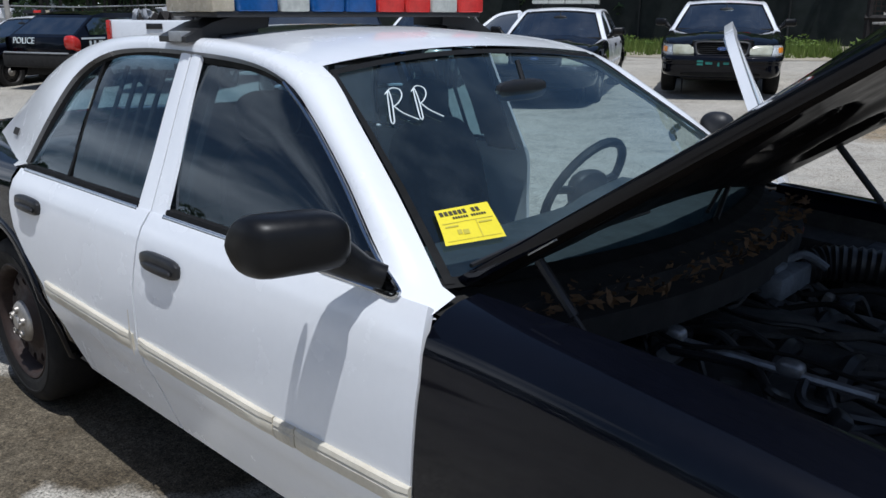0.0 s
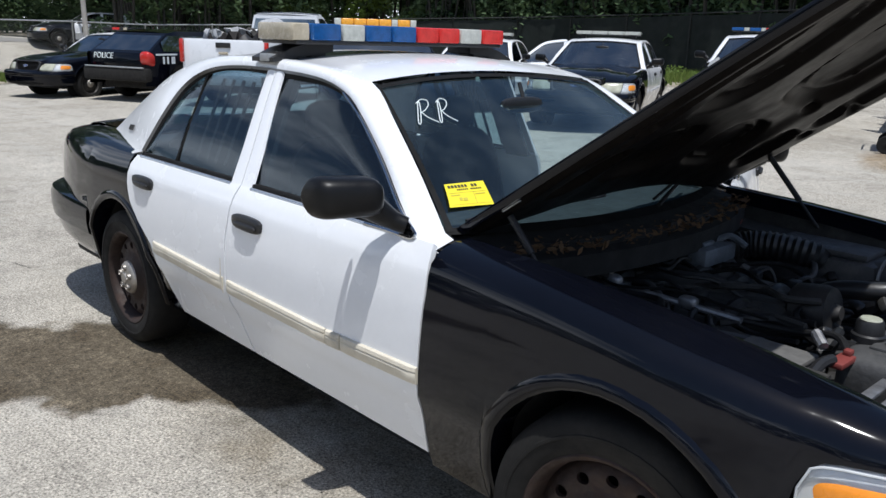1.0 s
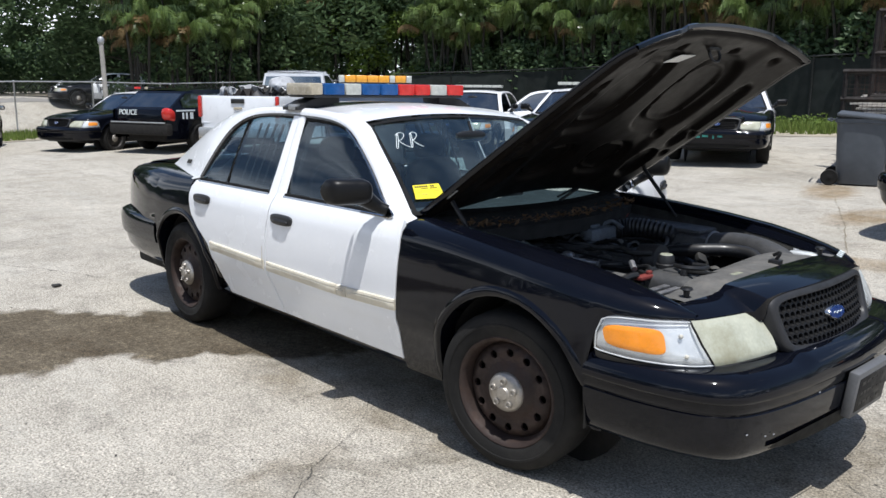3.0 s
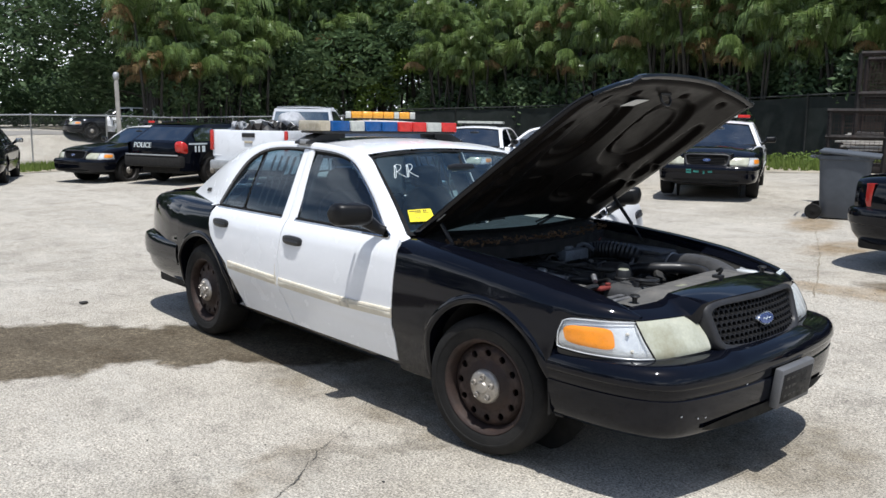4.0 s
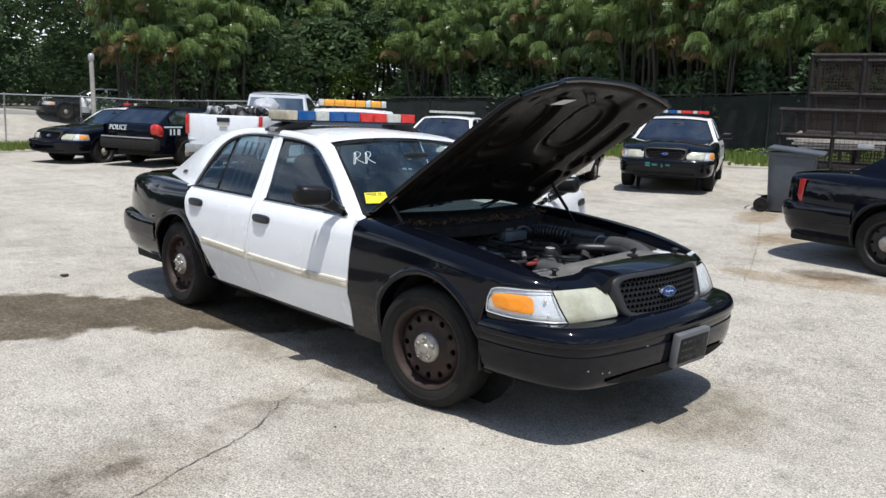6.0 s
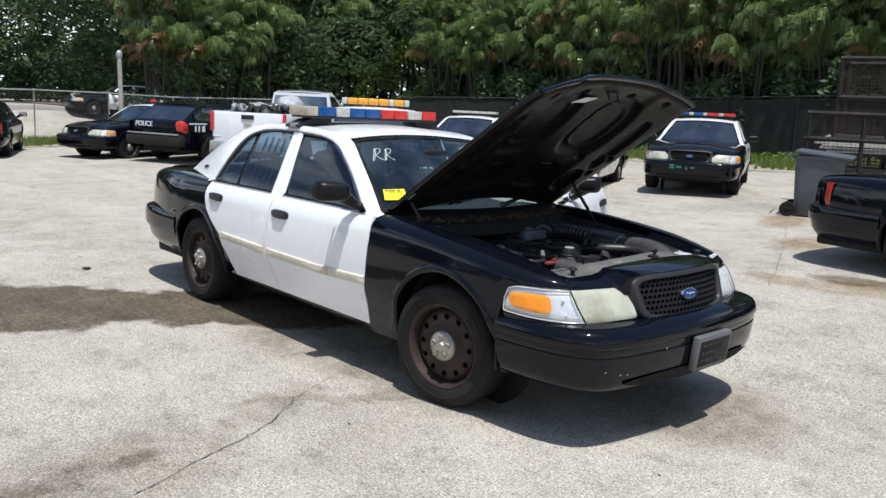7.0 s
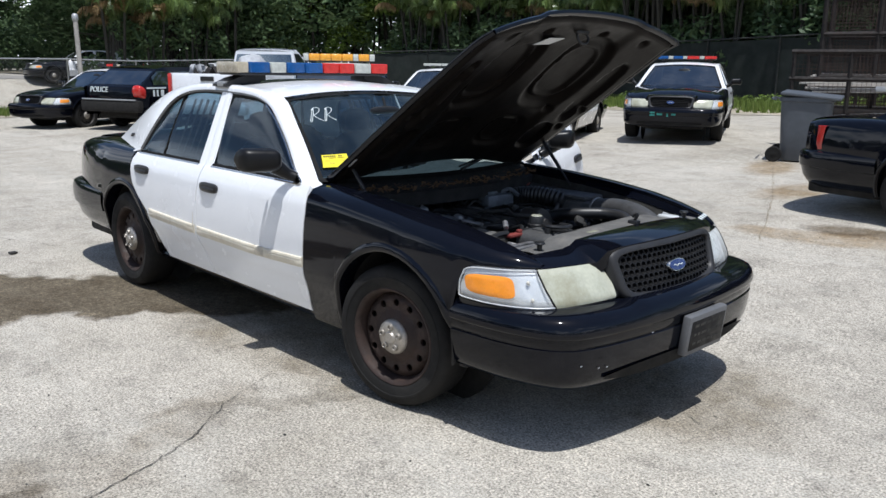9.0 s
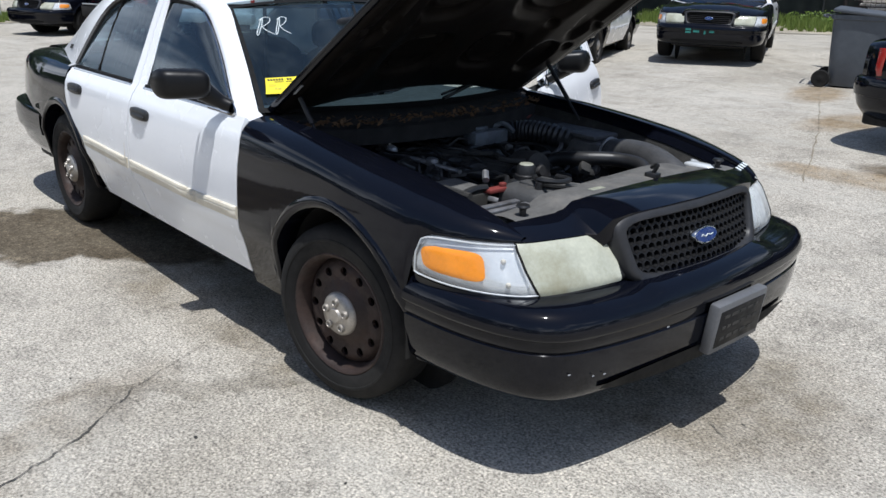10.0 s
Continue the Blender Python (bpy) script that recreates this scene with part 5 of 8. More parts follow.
    sheet(bm, [[grille_pt(lerp(-0.40, 0.40, j / 8), z, -0.045) for j in range(9)] for z in (z0 + 0.005, z1 - 0.005)])
    part("grille_shade", bm, "under", gf)
    bm = bmesh.new()
    base = []
    for h, sc in ((-0.02, 1.0), (0.004, 1.0), (0.009, 0.96)):
        base.append([grille_pt(0.071 * sc * math.cos(a), zc + 0.029 * sc * math.sin(a), h) for a in [2 * math.pi * k / 32 for k in range(32)]])
    vs = sheet(bm, base, close_v=True)
    bm.faces.new(vs[-1])
    badge = part("badge", bm, "chrome", gf, "blue oval badge with a bright rim")
    bm = bmesh.new()
    base = [[grille_pt(0.064 * sc * math.cos(a), zc + 0.023 * sc * math.sin(a), h) for a in [2 * math.pi * k / 32 for k in range(32)]] for h, sc in ((0.008, 1.0), (0.012, 0.97))]
    vs = sheet(bm, base, close_v=True)
    bm.faces.new(vs[-1])
    part("badge_face", bm, "badge", badge)
    # a pale squiggle stands for the lettering of the badge
    bm = bmesh.new()
    tube(bm, [grille_pt(-0.035 + 0.07 * k / 8, zc + 0.005 * math.sin(k * 1.7) * (1 - k / 10), 0.0125) for k in range(9)], 0.0016, 5, 4)
    part("badge_squiggle", bm, "chalk", badge)


def tuck(bm):
    """Draws the tail corners in above the bumper."""
    for v in bm.verts:
        f = max(0.0, (-3.42 - v.co.x) / 0.80)
        v.co.x += 0.035 * f
        v.co.y *= 1 - 0.085 * f ** 1.4


TAIL_PLAN = [(-3.30, 0.938), (-3.7, 0.935), (-3.95, 0.905), (-4.13, 0.835), (-4.24, 0.71), (-4.30, 0.50), (-4.325, 0.25), (-4.33, 0.0)]


def build_tail(car, fine):
    wrap = plan_wrap(TAIL_PLAN, 22)
    rows = []
    for k, p in enumerate(wrap):
        d = (wrap[min(k + 1, len(wrap) - 1)] - wrap[max(k - 1, 0)]).normalized()
        inn = Vector((-d.y, d.x, 0))
        if inn.dot(Vector((-3.3, 0, 0)) - p) < 0:
            inn = -inn
        low = table(abs(p.y), (0.0, 0.26), (0.8, 0.27), (0.9, 0.29), (0.94, 0.30))
        rows.append([tuple((p + inn * o)[:2]) + (z,) for z, o in ((0.668, 0.10), (0.664, 0.02), (0.652, -0.006), (0.62, -0.018), (0.56, -0.020), (0.50, -0.012), (0.49, 0.006), (0.40, 0.030), (0.34, 0.075), (low, 0.135), (low - 0.01, 0.15))])
    bm = bmesh.new()
    sheet(bm, rows)
    part("rear_bumper", bm, "black", car)
    # tail panel with the lamps, and the trunk lid
    face = on_line([(-4.215, -0.72, 0), (-4.25, -0.6, 0), (-4.275, -0.4, 0), (-4.285, 0, 0), (-4.275, 0.4, 0), (-4.25, 0.6, 0), (-4.215, 0.72, 0)], 24)
    bm = bmesh.new()
    sheet(bm, [[(p.x + (z - 0.65) * 0.10, p.y, z) for p in face] for z in (0.62, 0.75, 0.88, 0.96)])
    tuck(bm)
    part("tail_panel", bm, "black", car)
    for s in (-1, 1):
        head = [] if fine else [(-4.00, s * (half_width(-4.00, 0.78) + 0.014), 0), (-4.06, s * (half_width(-4.06, 0.78) + 0.018), 0)]
        plan = on_line(head + [(-4.135, s * (half_width(-4.135, 0.78) - 0.002), 0), (-4.19, s * (half_width(-4.19, 0.78) - 0.002), 0), (-4.225, s * (half_width(-4.225, 0.78) - 0.004), 0), (-4.268, s * 0.69, 0), (-4.288, s * 0.56, 0), (-4.295, s * 0.42, 0)], 14)
        ahead, lamp_top = (0.0, 0.88) if fine else (0.045, 0.925)
        bm = bmesh.new()
        sheet(bm, [[(p.x + ahead + (z - 0.7) * 0.09 + dx, p.y - s * dx * 0.6, z) for p in plan] for z, dx in ((0.675, 0.03), (0.680, 0.003), (0.73, -0.004 if not fine else 0.0), (0.80, -0.004 if not fine else 0.0), (lamp_top - 0.005, 0.003), (lamp_top, 0.03))])
        tuck(bm)
        part("tail_lamp", bm, "red_lens", car, "red tail lamp")
    bm = bmesh.new()
    rows = []
    for i in range(13):
        u = i / 12
        x = lerp(-3.45, -4.25, u)
        row = []
        for j in range(17):
            v = j / 8 - 1
            yi = table(x, (-4.3, 0.635), (-3.5, 0.675))
            z = table(x, (-4.28, 0.962), (-4.15, 0.998), (-3.9, 1.018), (-3.45, 1.03)) + 0.022 * (1 - v * v)
            row.append((x - 0.06 * (1 - v * v) * (1 if u > 0.5 else -1) * abs(2 * u - 1), v * yi, z))
        rows.append(row)
    rows.append([(p[0] - 0.005, p[1], p[2] - 0.10) for p in rows[-1]])
    sheet(bm, rows)
    tuck(bm)
    part("trunk_lid", bm, "black", car)
    bm = bmesh.new()
    box(bm, -3.62, -3.40, -0.70, 0.70, 0.98, 1.015, 0.01)
    part("rear_deck", bm, "black", car)


def build_closed_hood(car):
    bm = bmesh.new()
    rows = []
    for i in range(17):
        u = i / 16
        row = []
        for j in range(25):
            v = j / 12 - 1
            av = abs(v)
            xr = -0.72 + 0.16 * (1 - v * v)
            xf = 0.735
            x = lerp(xr, xf, u)
            y = v * (bay_edge(x) - 0.005)
            crown = lerp(0.035, 0.045, u) * (1 - av ** 2.4) + 0.018 * smooth01((0.62 - av) / 0.12)
            row.append((x, y, crest(x) - 0.002 + crown))
        rows.append(row)
    sheet(bm, rows)
    thicken(bm, 0.015)
    part("hood", bm, "black", car)
    bm = bmesh.new()
    box(bm, -0.80, -0.40, -0.72, 0.72, 0.86, 0.955, 0.01)
    part("cowl", bm, "trim", car)


def build_cabin(car, fine):
    bm = bmesh.new()
    box(bm, -2.75, -0.60, -0.84, 0.84, 0.28, 0.34, 0.01)
    box(bm, -2.78, -2.70, -0.80, 0.80, 0.30, 1.0, 0.01)
    box(bm, -3.5, -2.72, -0.70, 0.70, 0.95, 0.99, 0.01)
    part("cabin_floor", bm, "cloth", car)
    # dashboard with its hood over the dials
    bm = bmesh.new()
    rows = []
    for i in range(13):
        y = lerp(-0.80, 0.80, i / 12)
        hump = 0.05 * smooth01(1 - abs(y - 0.37) / 0.28)
        fwd = 0.10 * (1 - (y / 0.8) ** 2)
        rows.append([(-0.66 + fwd, y, 0.955), (-0.85 + fwd * 0.5, y, 0.965 + hump * 0.3), (-1.0, y, 0.965 + hump), (-1.06, y, 0.93 + hump), (-1.08, y, 0.80), (-1.02, y, 0.55), (-0.7, y, 0.5)])
    sheet(bm, rows)
    part("dashboard", bm, "dash", car)
    # steering wheel
    bm = bmesh.new()
    mw = Matrix.Translation((-1.13, 0.37, 0.965)) @ turn_to((-0.82, 0, 0.45))
    rows = []
    for i in range(28):
        a = 2 * math.pi * i / 28
        rows.append([mw @ Vector(((0.185 + 0.016 * math.cos(b)) * math.cos(a), (0.185 + 0.016 * math.cos(b)) * math.sin(a), 0.016 * math.sin(b))) for b in [2 * math.pi * k / 8 for k in range(8)]])
    sheet(bm, rows, close_u=True, close_v=True)
    blob(bm, mw @ Vector((0, 0, -0.02)), (0.05, 0.09, 0.07), 2.6, 14, 8)
    for a in (0.1, math.pi - 0.1, -1.1, math.pi + 1.1):
        tube(bm, [mw @ Vector((0.05 * math.cos(a), 0.05 * math.sin(a), -0.01)), mw @ Vector((0.185 * math.cos(a), 0.185 * math.sin(a), 0))], 0.014, 6)
    part("steering_wheel", bm, "trim", car)
    for y in (-0.37, 0.37):
        bm = bmesh.new()
        blob(bm, (-1.50, y, 0.56), (0.27, 0.25, 0.11), 3.4, 20, 10)
        blob(bm, (-1.80, y, 0.82), (0.10, 0.23, 0.33), 3.2, 20, 12, pose(0, 0, 0, 0, -14, 0))
        blob(bm, (-1.90, y, 1.205), (0.050, 0.12, 0.085), 3.0, 16, 10)
        part("seat", bm, "cloth", car)
    bm = bmesh.new()
    blob(bm, (-2.50, 0, 0.56), (0.26, 0.72, 0.12), 3.6, 24, 8)
    blob(bm, (-2.76, 0, 0.86), (0.12, 0.72, 0.30), 3.6, 24, 8, pose(0, 0, 0, 0, -14, 0))
    part("rear_bench", bm, "cloth", car)
    bm = bmesh.new()
    blob(bm, (-1.14, 0.02, 1.315), (0.018, 0.12, 0.032), 3, 16, 8)
    tube(bm, [(-1.13, 0.02, 1.33), (-1.16, 0.02, 1.40)], 0.008, 6)
    part("inside_mirror", bm, "trim", car)
    if fine:
        # partition frame between the rows, and window bars at the rear door
        bm = bmesh.new()
        for z in (0.80, 1.36):
            tube(bm, [(-2.02, -0.62, z), (-2.02, 0.62, z)], 0.012, 6)
        for y in (-0.62, 0.0, 0.62):
            tube(bm, [(-2.02, y, 0.35), (-2.02, y, 1.38)], 0.012, 6)
        part("partition", bm, "trim", car)
        # dark trim inside the middle pillars
        for s in (-1, 1):
            bm = bmesh.new()
            sheet(bm, [[(lerp(-1.755, -1.905, k / 4) - (z - 0.95) * 0.10, s * (glass_y(z) - 0.075 - 0.012 * (1 - (k / 2 - 1) ** 2)), z) for k in range(5)] for z in (0.98, 1.1, 1.25, 1.40)])
            thicken(bm, 0.02)
            part("pillar_trim", bm, "cloth", car)
        for s in (-1, 1):
            for k in range(5):
                bm = bmesh.new()
                x = -2.30 + k * 0.085
                tube(bm, [(x, s * 0.80, 1.02), (x - 0.004, s * 0.71, 1.22), (x - 0.008, s * 0.645, 1.36)], 0.008, 6, 2)
                part("window_bar", bm, "under", car)
        bm = bmesh.new()
        tube(bm, [(-0.96, 0.66, 1.12), (-1.0, 0.72, 1.13), (-1.02, 0.80, 1.14)], 0.012, 8)
        blob(bm, (-0.90, 0.86, 1.15), (0.06, 0.05, 0.05), 2.4, 16, 10)
        part("spotlight", bm, "trim", car)


def build_light_bar(car, x, z, segs, length, yc=0.0, tall=0.030, outer=None):
    """A roof light bar: feet, base, and coloured domes side by side (from the car's right to its left)."""
    bm = bmesh.new()
    box(bm, x - 0.13, x + 0.13, yc - length / 2 + 0.02, yc + length / 2 - 0.02, z, z + 0.018, 0.006)
    bar = part("light_bar", bm, "trim", car, "roof light bar with coloured domes")
    total = sum(w for _, w in segs)
    y = yc - length / 2
    for mat, w in segs:
        w = w / total * length
        bm = bmesh.new()
        blob(bm, (x, y + w / 2, z + 0.015 + tall), (0.135, w / 2 - 0.0015, tall), 14, 32, 10)
        part("dome", bm, mat, bar)
        y += w
    for s in (-1, 1):
        bm = bmesh.new()
        box(bm, x - 0.075, x + 0.075, s * 0.50 - 0.08, s * 0.50 + 0.05, z - 0.078, z - 0.050, 0.008)
        box(bm, x - 0.055, x + 0.055, s * 0.47 - 0.04, s * 0.47 + 0.04, z - 0.07, z + 0.01, 0.012)
        if outer:
            # a bracket that slopes out to the roof's gutter, with its bright clamp plate
            rows = []
            for y, z0, z1 in ((0.40, z - 0.03, z + 0.004), (0.52, z - 0.045, z + 0.004), (0.60, z - 0.062, z - 0.015), (outer, z - 0.072, z - 0.055)):
                rows.append([(x + a, s * y, b) for a, b in ((-0.10, z0), (0.06, z0), (0.06, z1), (-0.10, z1))])
            vs = sheet(bm, rows, close_v=True)
            bm.faces.new(vs[0])
            bm.faces.new(vs[-1])
        foot = part("bar_foot", bm, "trim", bar)
        if outer:
            bm = bmesh.new()
            box(bm, x - 0.035, x + 0.035, s * (outer - 0.06), s * (outer + 0.004), z - 0.070, z - 0.040, 0.003)
            part("clamp_plate", bm, "galv", foot, "bright steel clamp plate")
    return bar

# ---------------------------------------------------------------- other vehicles
def build_wagon(m, name, label, category, body="black", roof="black", length=4.95, wheelbase=2.95, rear=1.05, width=1.90, height=1.80, bed=False, group="", slope=0.28, lamps=(-1, 1), belt_k=0.60):
    """A sport utility or, with a bed, a pickup. Axes as the sedan's: x ahead from the front axle."""
    car = thing(name, m, label, category, group)
    nose, tail = length - wheelbase - rear, -(wheelbase + rear)
    half = width / 2
    belt = height * (0.66 if bed else belt_k)
    cab_end = tail + 0.10 if not bed else -wheelbase * 0.50
    # lower body: sections from nose to tail
    def side_low(x):
        for ax in (0.0, -wheelbase):
            d = 0.44 ** 2 - (x - ax) ** 2
            if d > 0:
                return max(0.36, 0.40 + math.sqrt(d) * 0.98)
        return 0.36
    xs = sorted(set([nose, nose - 0.06, nose - 0.2] + [round(v, 3) for v in np.linspace(tail, nose - 0.3, 40)] + [ax + 0.44 * math.cos(a) for ax in (0.0, -wheelbase) for a in np.linspace(0.05, math.pi - 0.05, 12)]))
    def top(x):
        if x > -0.55:
            return table(x, (-0.55, belt + 0.03), (0.4, belt - 0.06), (nose - 0.12, belt - 0.16), (nose, belt - 0.28))
        if bed and x < cab_end:
            return belt + 0.06
        return belt
    for s in (-1, 1):
        rows = []
        for x in xs:
            k = half - 0.14 * smooth01((x - nose + 0.5) / 0.5) ** 2 - 0.10 * smooth01((tail + 0.35 - x) / 0.35) ** 2
            zl, zt = side_low(x), top(x)
            rows.append([(x, s * (k - 0.035 * (1 - v) ** 2 - (0.03 if v > 0.98 else 0)), lerp(zl, zt, v)) for v in (0, 0.2, 0.4, 0.6, 0.8, 0.93, 1.0)])
        bm = bmesh.new()
        sheet(bm, rows)
        part("body_side", bm, body, car)
        for ax in (0.0, -wheelbase):
            build_wheel(car, (ax, s * (half - 0.14), TYRE_R + 0.02), s, "steel", True, False)
        bm = bmesh.new()
        blob(bm, (-0.62, s * (half + 0.11), belt + 0.12), (0.06, 0.12, 0.09), 3.5, 14, 8)
        part("side_mirror", bm, "trim", car)
    # hood and front
    bm = bmesh.new()
    sheet(bm, [[(x, y * (half - 0.05 - 0.14 * smooth01((x - nose + 0.5) / 0.5) ** 2), top(x) + 0.03 * (1 - y * y)) for y in np.linspace(-1, 1, 9)] for x in np.linspace(-0.6, nose, 9)])
    part("hood", bm, body, car)
    bm = bmesh.new()
    sheet(bm, [[(nose - 0.03 * y * y * 3, y * (half - 0.17), z) for y in np.linspace(-1, 1, 9)] for z in (0.42, 0.7, belt - 0.27)])
    part("front_panel", bm, body, car)
    bm = bmesh.new()
    box(bm, nose - 0.10, nose + 0.07, -half + 0.08, half - 0.08, 0.42, 0.64, 0.05)
    part("front_bumper", bm, "trim", car)
    bm = bmesh.new()
    box(bm, nose - 0.02, nose + 0.025, -half * 0.5, half * 0.5, 0.70, belt - 0.30, 0.02)
    part("grille", bm, "trim", car)
    for s in (-1, 1):
        bm = bmesh.new()
        box(bm, nose - 0.16, nose + 0.015, s * half * 0.56, s * (half - 0.14), 0.70, belt - 0.30, 0.03)
        part("headlamp", bm, "lens_clear", car)
    # cab
    ws0, ws1 = -0.62, -1.28
    back0, back1 = cab_end, cab_end + (slope if not bed else 0.10)
    y0, y1 = half - 0.05, half - 0.20
    stations = [(ws0, belt, y0), (ws1, height - 0.06, y1), (ws1 - 0.25, height, y1 - 0.02), (back1 + 0.3, height, y1 - 0.02), (back1, height - 0.05, y1), (back0, belt, y0 - 0.04)]
    for s in (-1, 1):
        bm = bmesh.new()
        lowr = [(x, s * y0, belt) for x in np.linspace(ws0, back0, 6)]
        upr = [(x, s * y, z) for x, z, y in stations]
        strip_between(bm, lowr, upr, 0, 2)
        part("cab_side", bm, roof if bed or roof == body else body, car)
        # side windows, set just proud of the cab
        cuts = [(-0.85, -1.75), (-1.85, -2.70)] + ([(-2.80, cab_end + 0.38)] if not bed else [])
        if bed:
            cuts = [(-0.90, cab_end + 0.12)] if cab_end > -1.8 else [(-0.90, -1.62)]
        for a, b in cuts:
            bm = bmesh.new()
            rows = []
            for i in range(7):
                x = lerp(a, b, i / 6)
                zt = min(height - 0.10, belt + (ws0 - x) / (ws0 - ws1) * (height - 0.1 - belt) - 0.03, belt + max(0.05, (x - back0) / slope * (height - 0.1 - belt) + 0.02) if not bed else 9)
                rows.append([(x, s * (lerp(y0, y1, (z - belt) / (height - belt)) + 0.008), z) for z in (belt + 0.04, lerp(belt + 0.04, zt, 0.5), zt)])
            sheet(bm, rows)
            thicken(bm, 0.006)
            part("side_window", bm, "glass_far", car)
    bm = bmesh.new()
    sheet(bm, [[(x, v * y, z + 0.03 * (1 - v * v)) for v in np.linspace(-1, 1, 9)] for x, z, y in stations[1:5]])
    part("roof", bm, roof, car)
    bm = bmesh.new()
    sheet(bm, [[(lerp(ws0, ws1, u) + 0.10 * (1 - v * v) + 0.012, v * lerp(y0 - 0.02, y1 - 0.02, u), lerp(belt, height - 0.06, u) + 0.03 * (1 - v * v) * u) for v in np.linspace(-1, 1, 11)] for u in np.linspace(0, 1, 5)])
    part("windscreen", bm, "glass_far", car)
    bm = bmesh.new()
    sheet(bm, [[(lerp(back0, back1, u) - 0.03 * (1 - v * v) - 0.004, v * lerp(y0 - 0.04, y1, u), lerp(belt, height - 0.05, u)) for v in np.linspace(-1, 1, 9)] for u in np.linspace(0, 1, 5)])
    part("cab_back", bm, body if not bed else roof, car)
    bm = bmesh.new()
    sheet(bm, [[(lerp(back0, back1, u) - 0.03 * (1 - v * v) - 0.014, v * lerp(y0 - 0.10, y1 - 0.06, u), lerp(belt, height - 0.05, u)) for v in np.linspace(-1, 1, 9)] for u in (0.12, 0.5, 0.88)])
    thicken(bm, 0.006)
    part("rear_window", bm, "glass_far", car)
    # tail
    bm = bmesh.new()
    box(bm, tail - 0.09, tail + 0.12, -half + 0.04, half - 0.04, 0.45, 0.66 if bed else 0.73, 0.05)
    part("rear_bumper", bm, "under" if body == "black" else "galv", car)
    zt = belt + (0.06 if bed else 0)
    bm = bmesh.new()
    sheet(bm, [[(tail + 0.02 + 0.05 * v * v + (0.03 if z > zt - 0.02 else 0), v * (half - 0.10), z) for v in np.linspace(-1, 1, 9)] for z in (0.55, 0.8, zt - 0.05, zt)])
    thicken(bm, 0.03)
    gate = part("tailgate", bm, body, car)
    for s in lamps:
        bm = bmesh.new()
        if bed:
            box(bm, tail - 0.012, tail + 0.08, s * (half - 0.02), s * (half - 0.10), 0.88, zt, 0.03)
        else:
            # rounded lamp that wraps the corner and tapers outwards to the side
            blob(bm, (tail + 0.10, s * (half - 0.145), zt - 0.10), (0.125, 0.145, 0.145), 3.2, 20, 12)
            for v in bm.verts:
                v.co.z -= 0.35 * max(0.0, v.co.x - tail - 0.05)
        part("tail_lamp", bm, "red_lens", car, "red tail lamp")
    bm = bmesh.new()
    box(bm, tail + 0.3, nose - 0.2, -half + 0.25, half - 0.25, 0.28, 0.5, 0.03)
    box(bm, cab_end + 0.1, -0.5, -half + 0.10, half - 0.10, 0.5, belt - 0.05, 0.03)
    part("underbody", bm, "under", car)
    if bed:
        bm = bmesh.new()
        box(bm, tail + 0.05, cab_end, -half + 0.06, half - 0.06, 0.74, 0.78, 0.01)
        for s in (-1, 1):
            box(bm, tail + 0.06, cab_end, s * (half - 0.05), s * (half - 0.11), 0.74, zt + 0.005, 0.012)
        part("cargo_bed", bm, body, car)
        bm = bmesh.new()
        box(bm, tail - 0.005, tail + 0.03, -0.16, 0.16, zt - 0.16, zt - 0.06, 0.01)
        part("tailgate_handle", bm, "trim", gate)
        bm = bmesh.new()
        box(bm, tail - 0.004, tail + 0.03, -0.10, 0.10, zt - 0.29, zt - 0.24, 0.008)
        part("tailgate_sticker", bm, "bar_tan", gate)
    return car


def stand(x, y, heading, dz=0.0):
    return pose(x, y, lay(x, y) + dz, 0, 0, heading)


def mark_bars(parent, m, rows, mat="chalk", thick=0.004):
    """Plain bars where lettering cannot be read: rows of (y, z, width, height) on a local plane."""
    for y, z, w, h in rows:
        bm = bmesh.new()
        box(bm, -thick, thick, y - w / 2, y + w / 2, z - h / 2, z + h / 2)
        ob = part("marking_bar", bm, mat, parent)
        ob.matrix_basis = m


SMALL_BAR = [("bar_blue", 0.18), ("bar_clear", 0.08), ("bar_blue", 0.16), ("bar_clear", 0.07), ("bar_red", 0.2), ("bar_clear", 0.08), ("bar_red", 0.2)]

# black and white sedan that faces the raised hood across the lot
sedan_a = build_sedan(stand(-5.62, 11.02, -65.0, 0.0), "black sedan with white roof and doors parked at the grass edge", group="parked sedans")
build_light_bar(sedan_a, -1.8, 1.535, SMALL_BAR, 1.2)
mark_bars(sedan_a, pose(1.058, 0, 0), [(-0.30, 0.545, 0.09, 0.03), (-0.30, 0.50, 0.09, 0.03), (-0.17, 0.52, 0.10, 0.04), (-0.03, 0.52, 0.03, 0.09), (0.08, 0.52, 0.08, 0.035)], "teal")
# a second one farther along the fence
sedan_b = build_sedan(stand(-7.6, 8.9, -64), "black sedan with white roof and doors beside the grass", group="parked sedans")
build_light_bar(sedan_b, -1.8, 1.535, [("bar_clear", 1)] * 4, 1.2)
# black sedan with a white roof that faces the lot from its far end
sedan_c = build_sedan(stand(-19.1, 4.12, -70, -0.04), "black sedan with white roof at the far end of the lot", white_doors=False, group="parked sedans")
build_light_bar(sedan_c, -1.8, 1.535, [("trim", 0.35), ("bar_red", 0.25), ("trim", 0.15), ("bar_tan", 0.12), ("trim", 0.25)], 1.1)
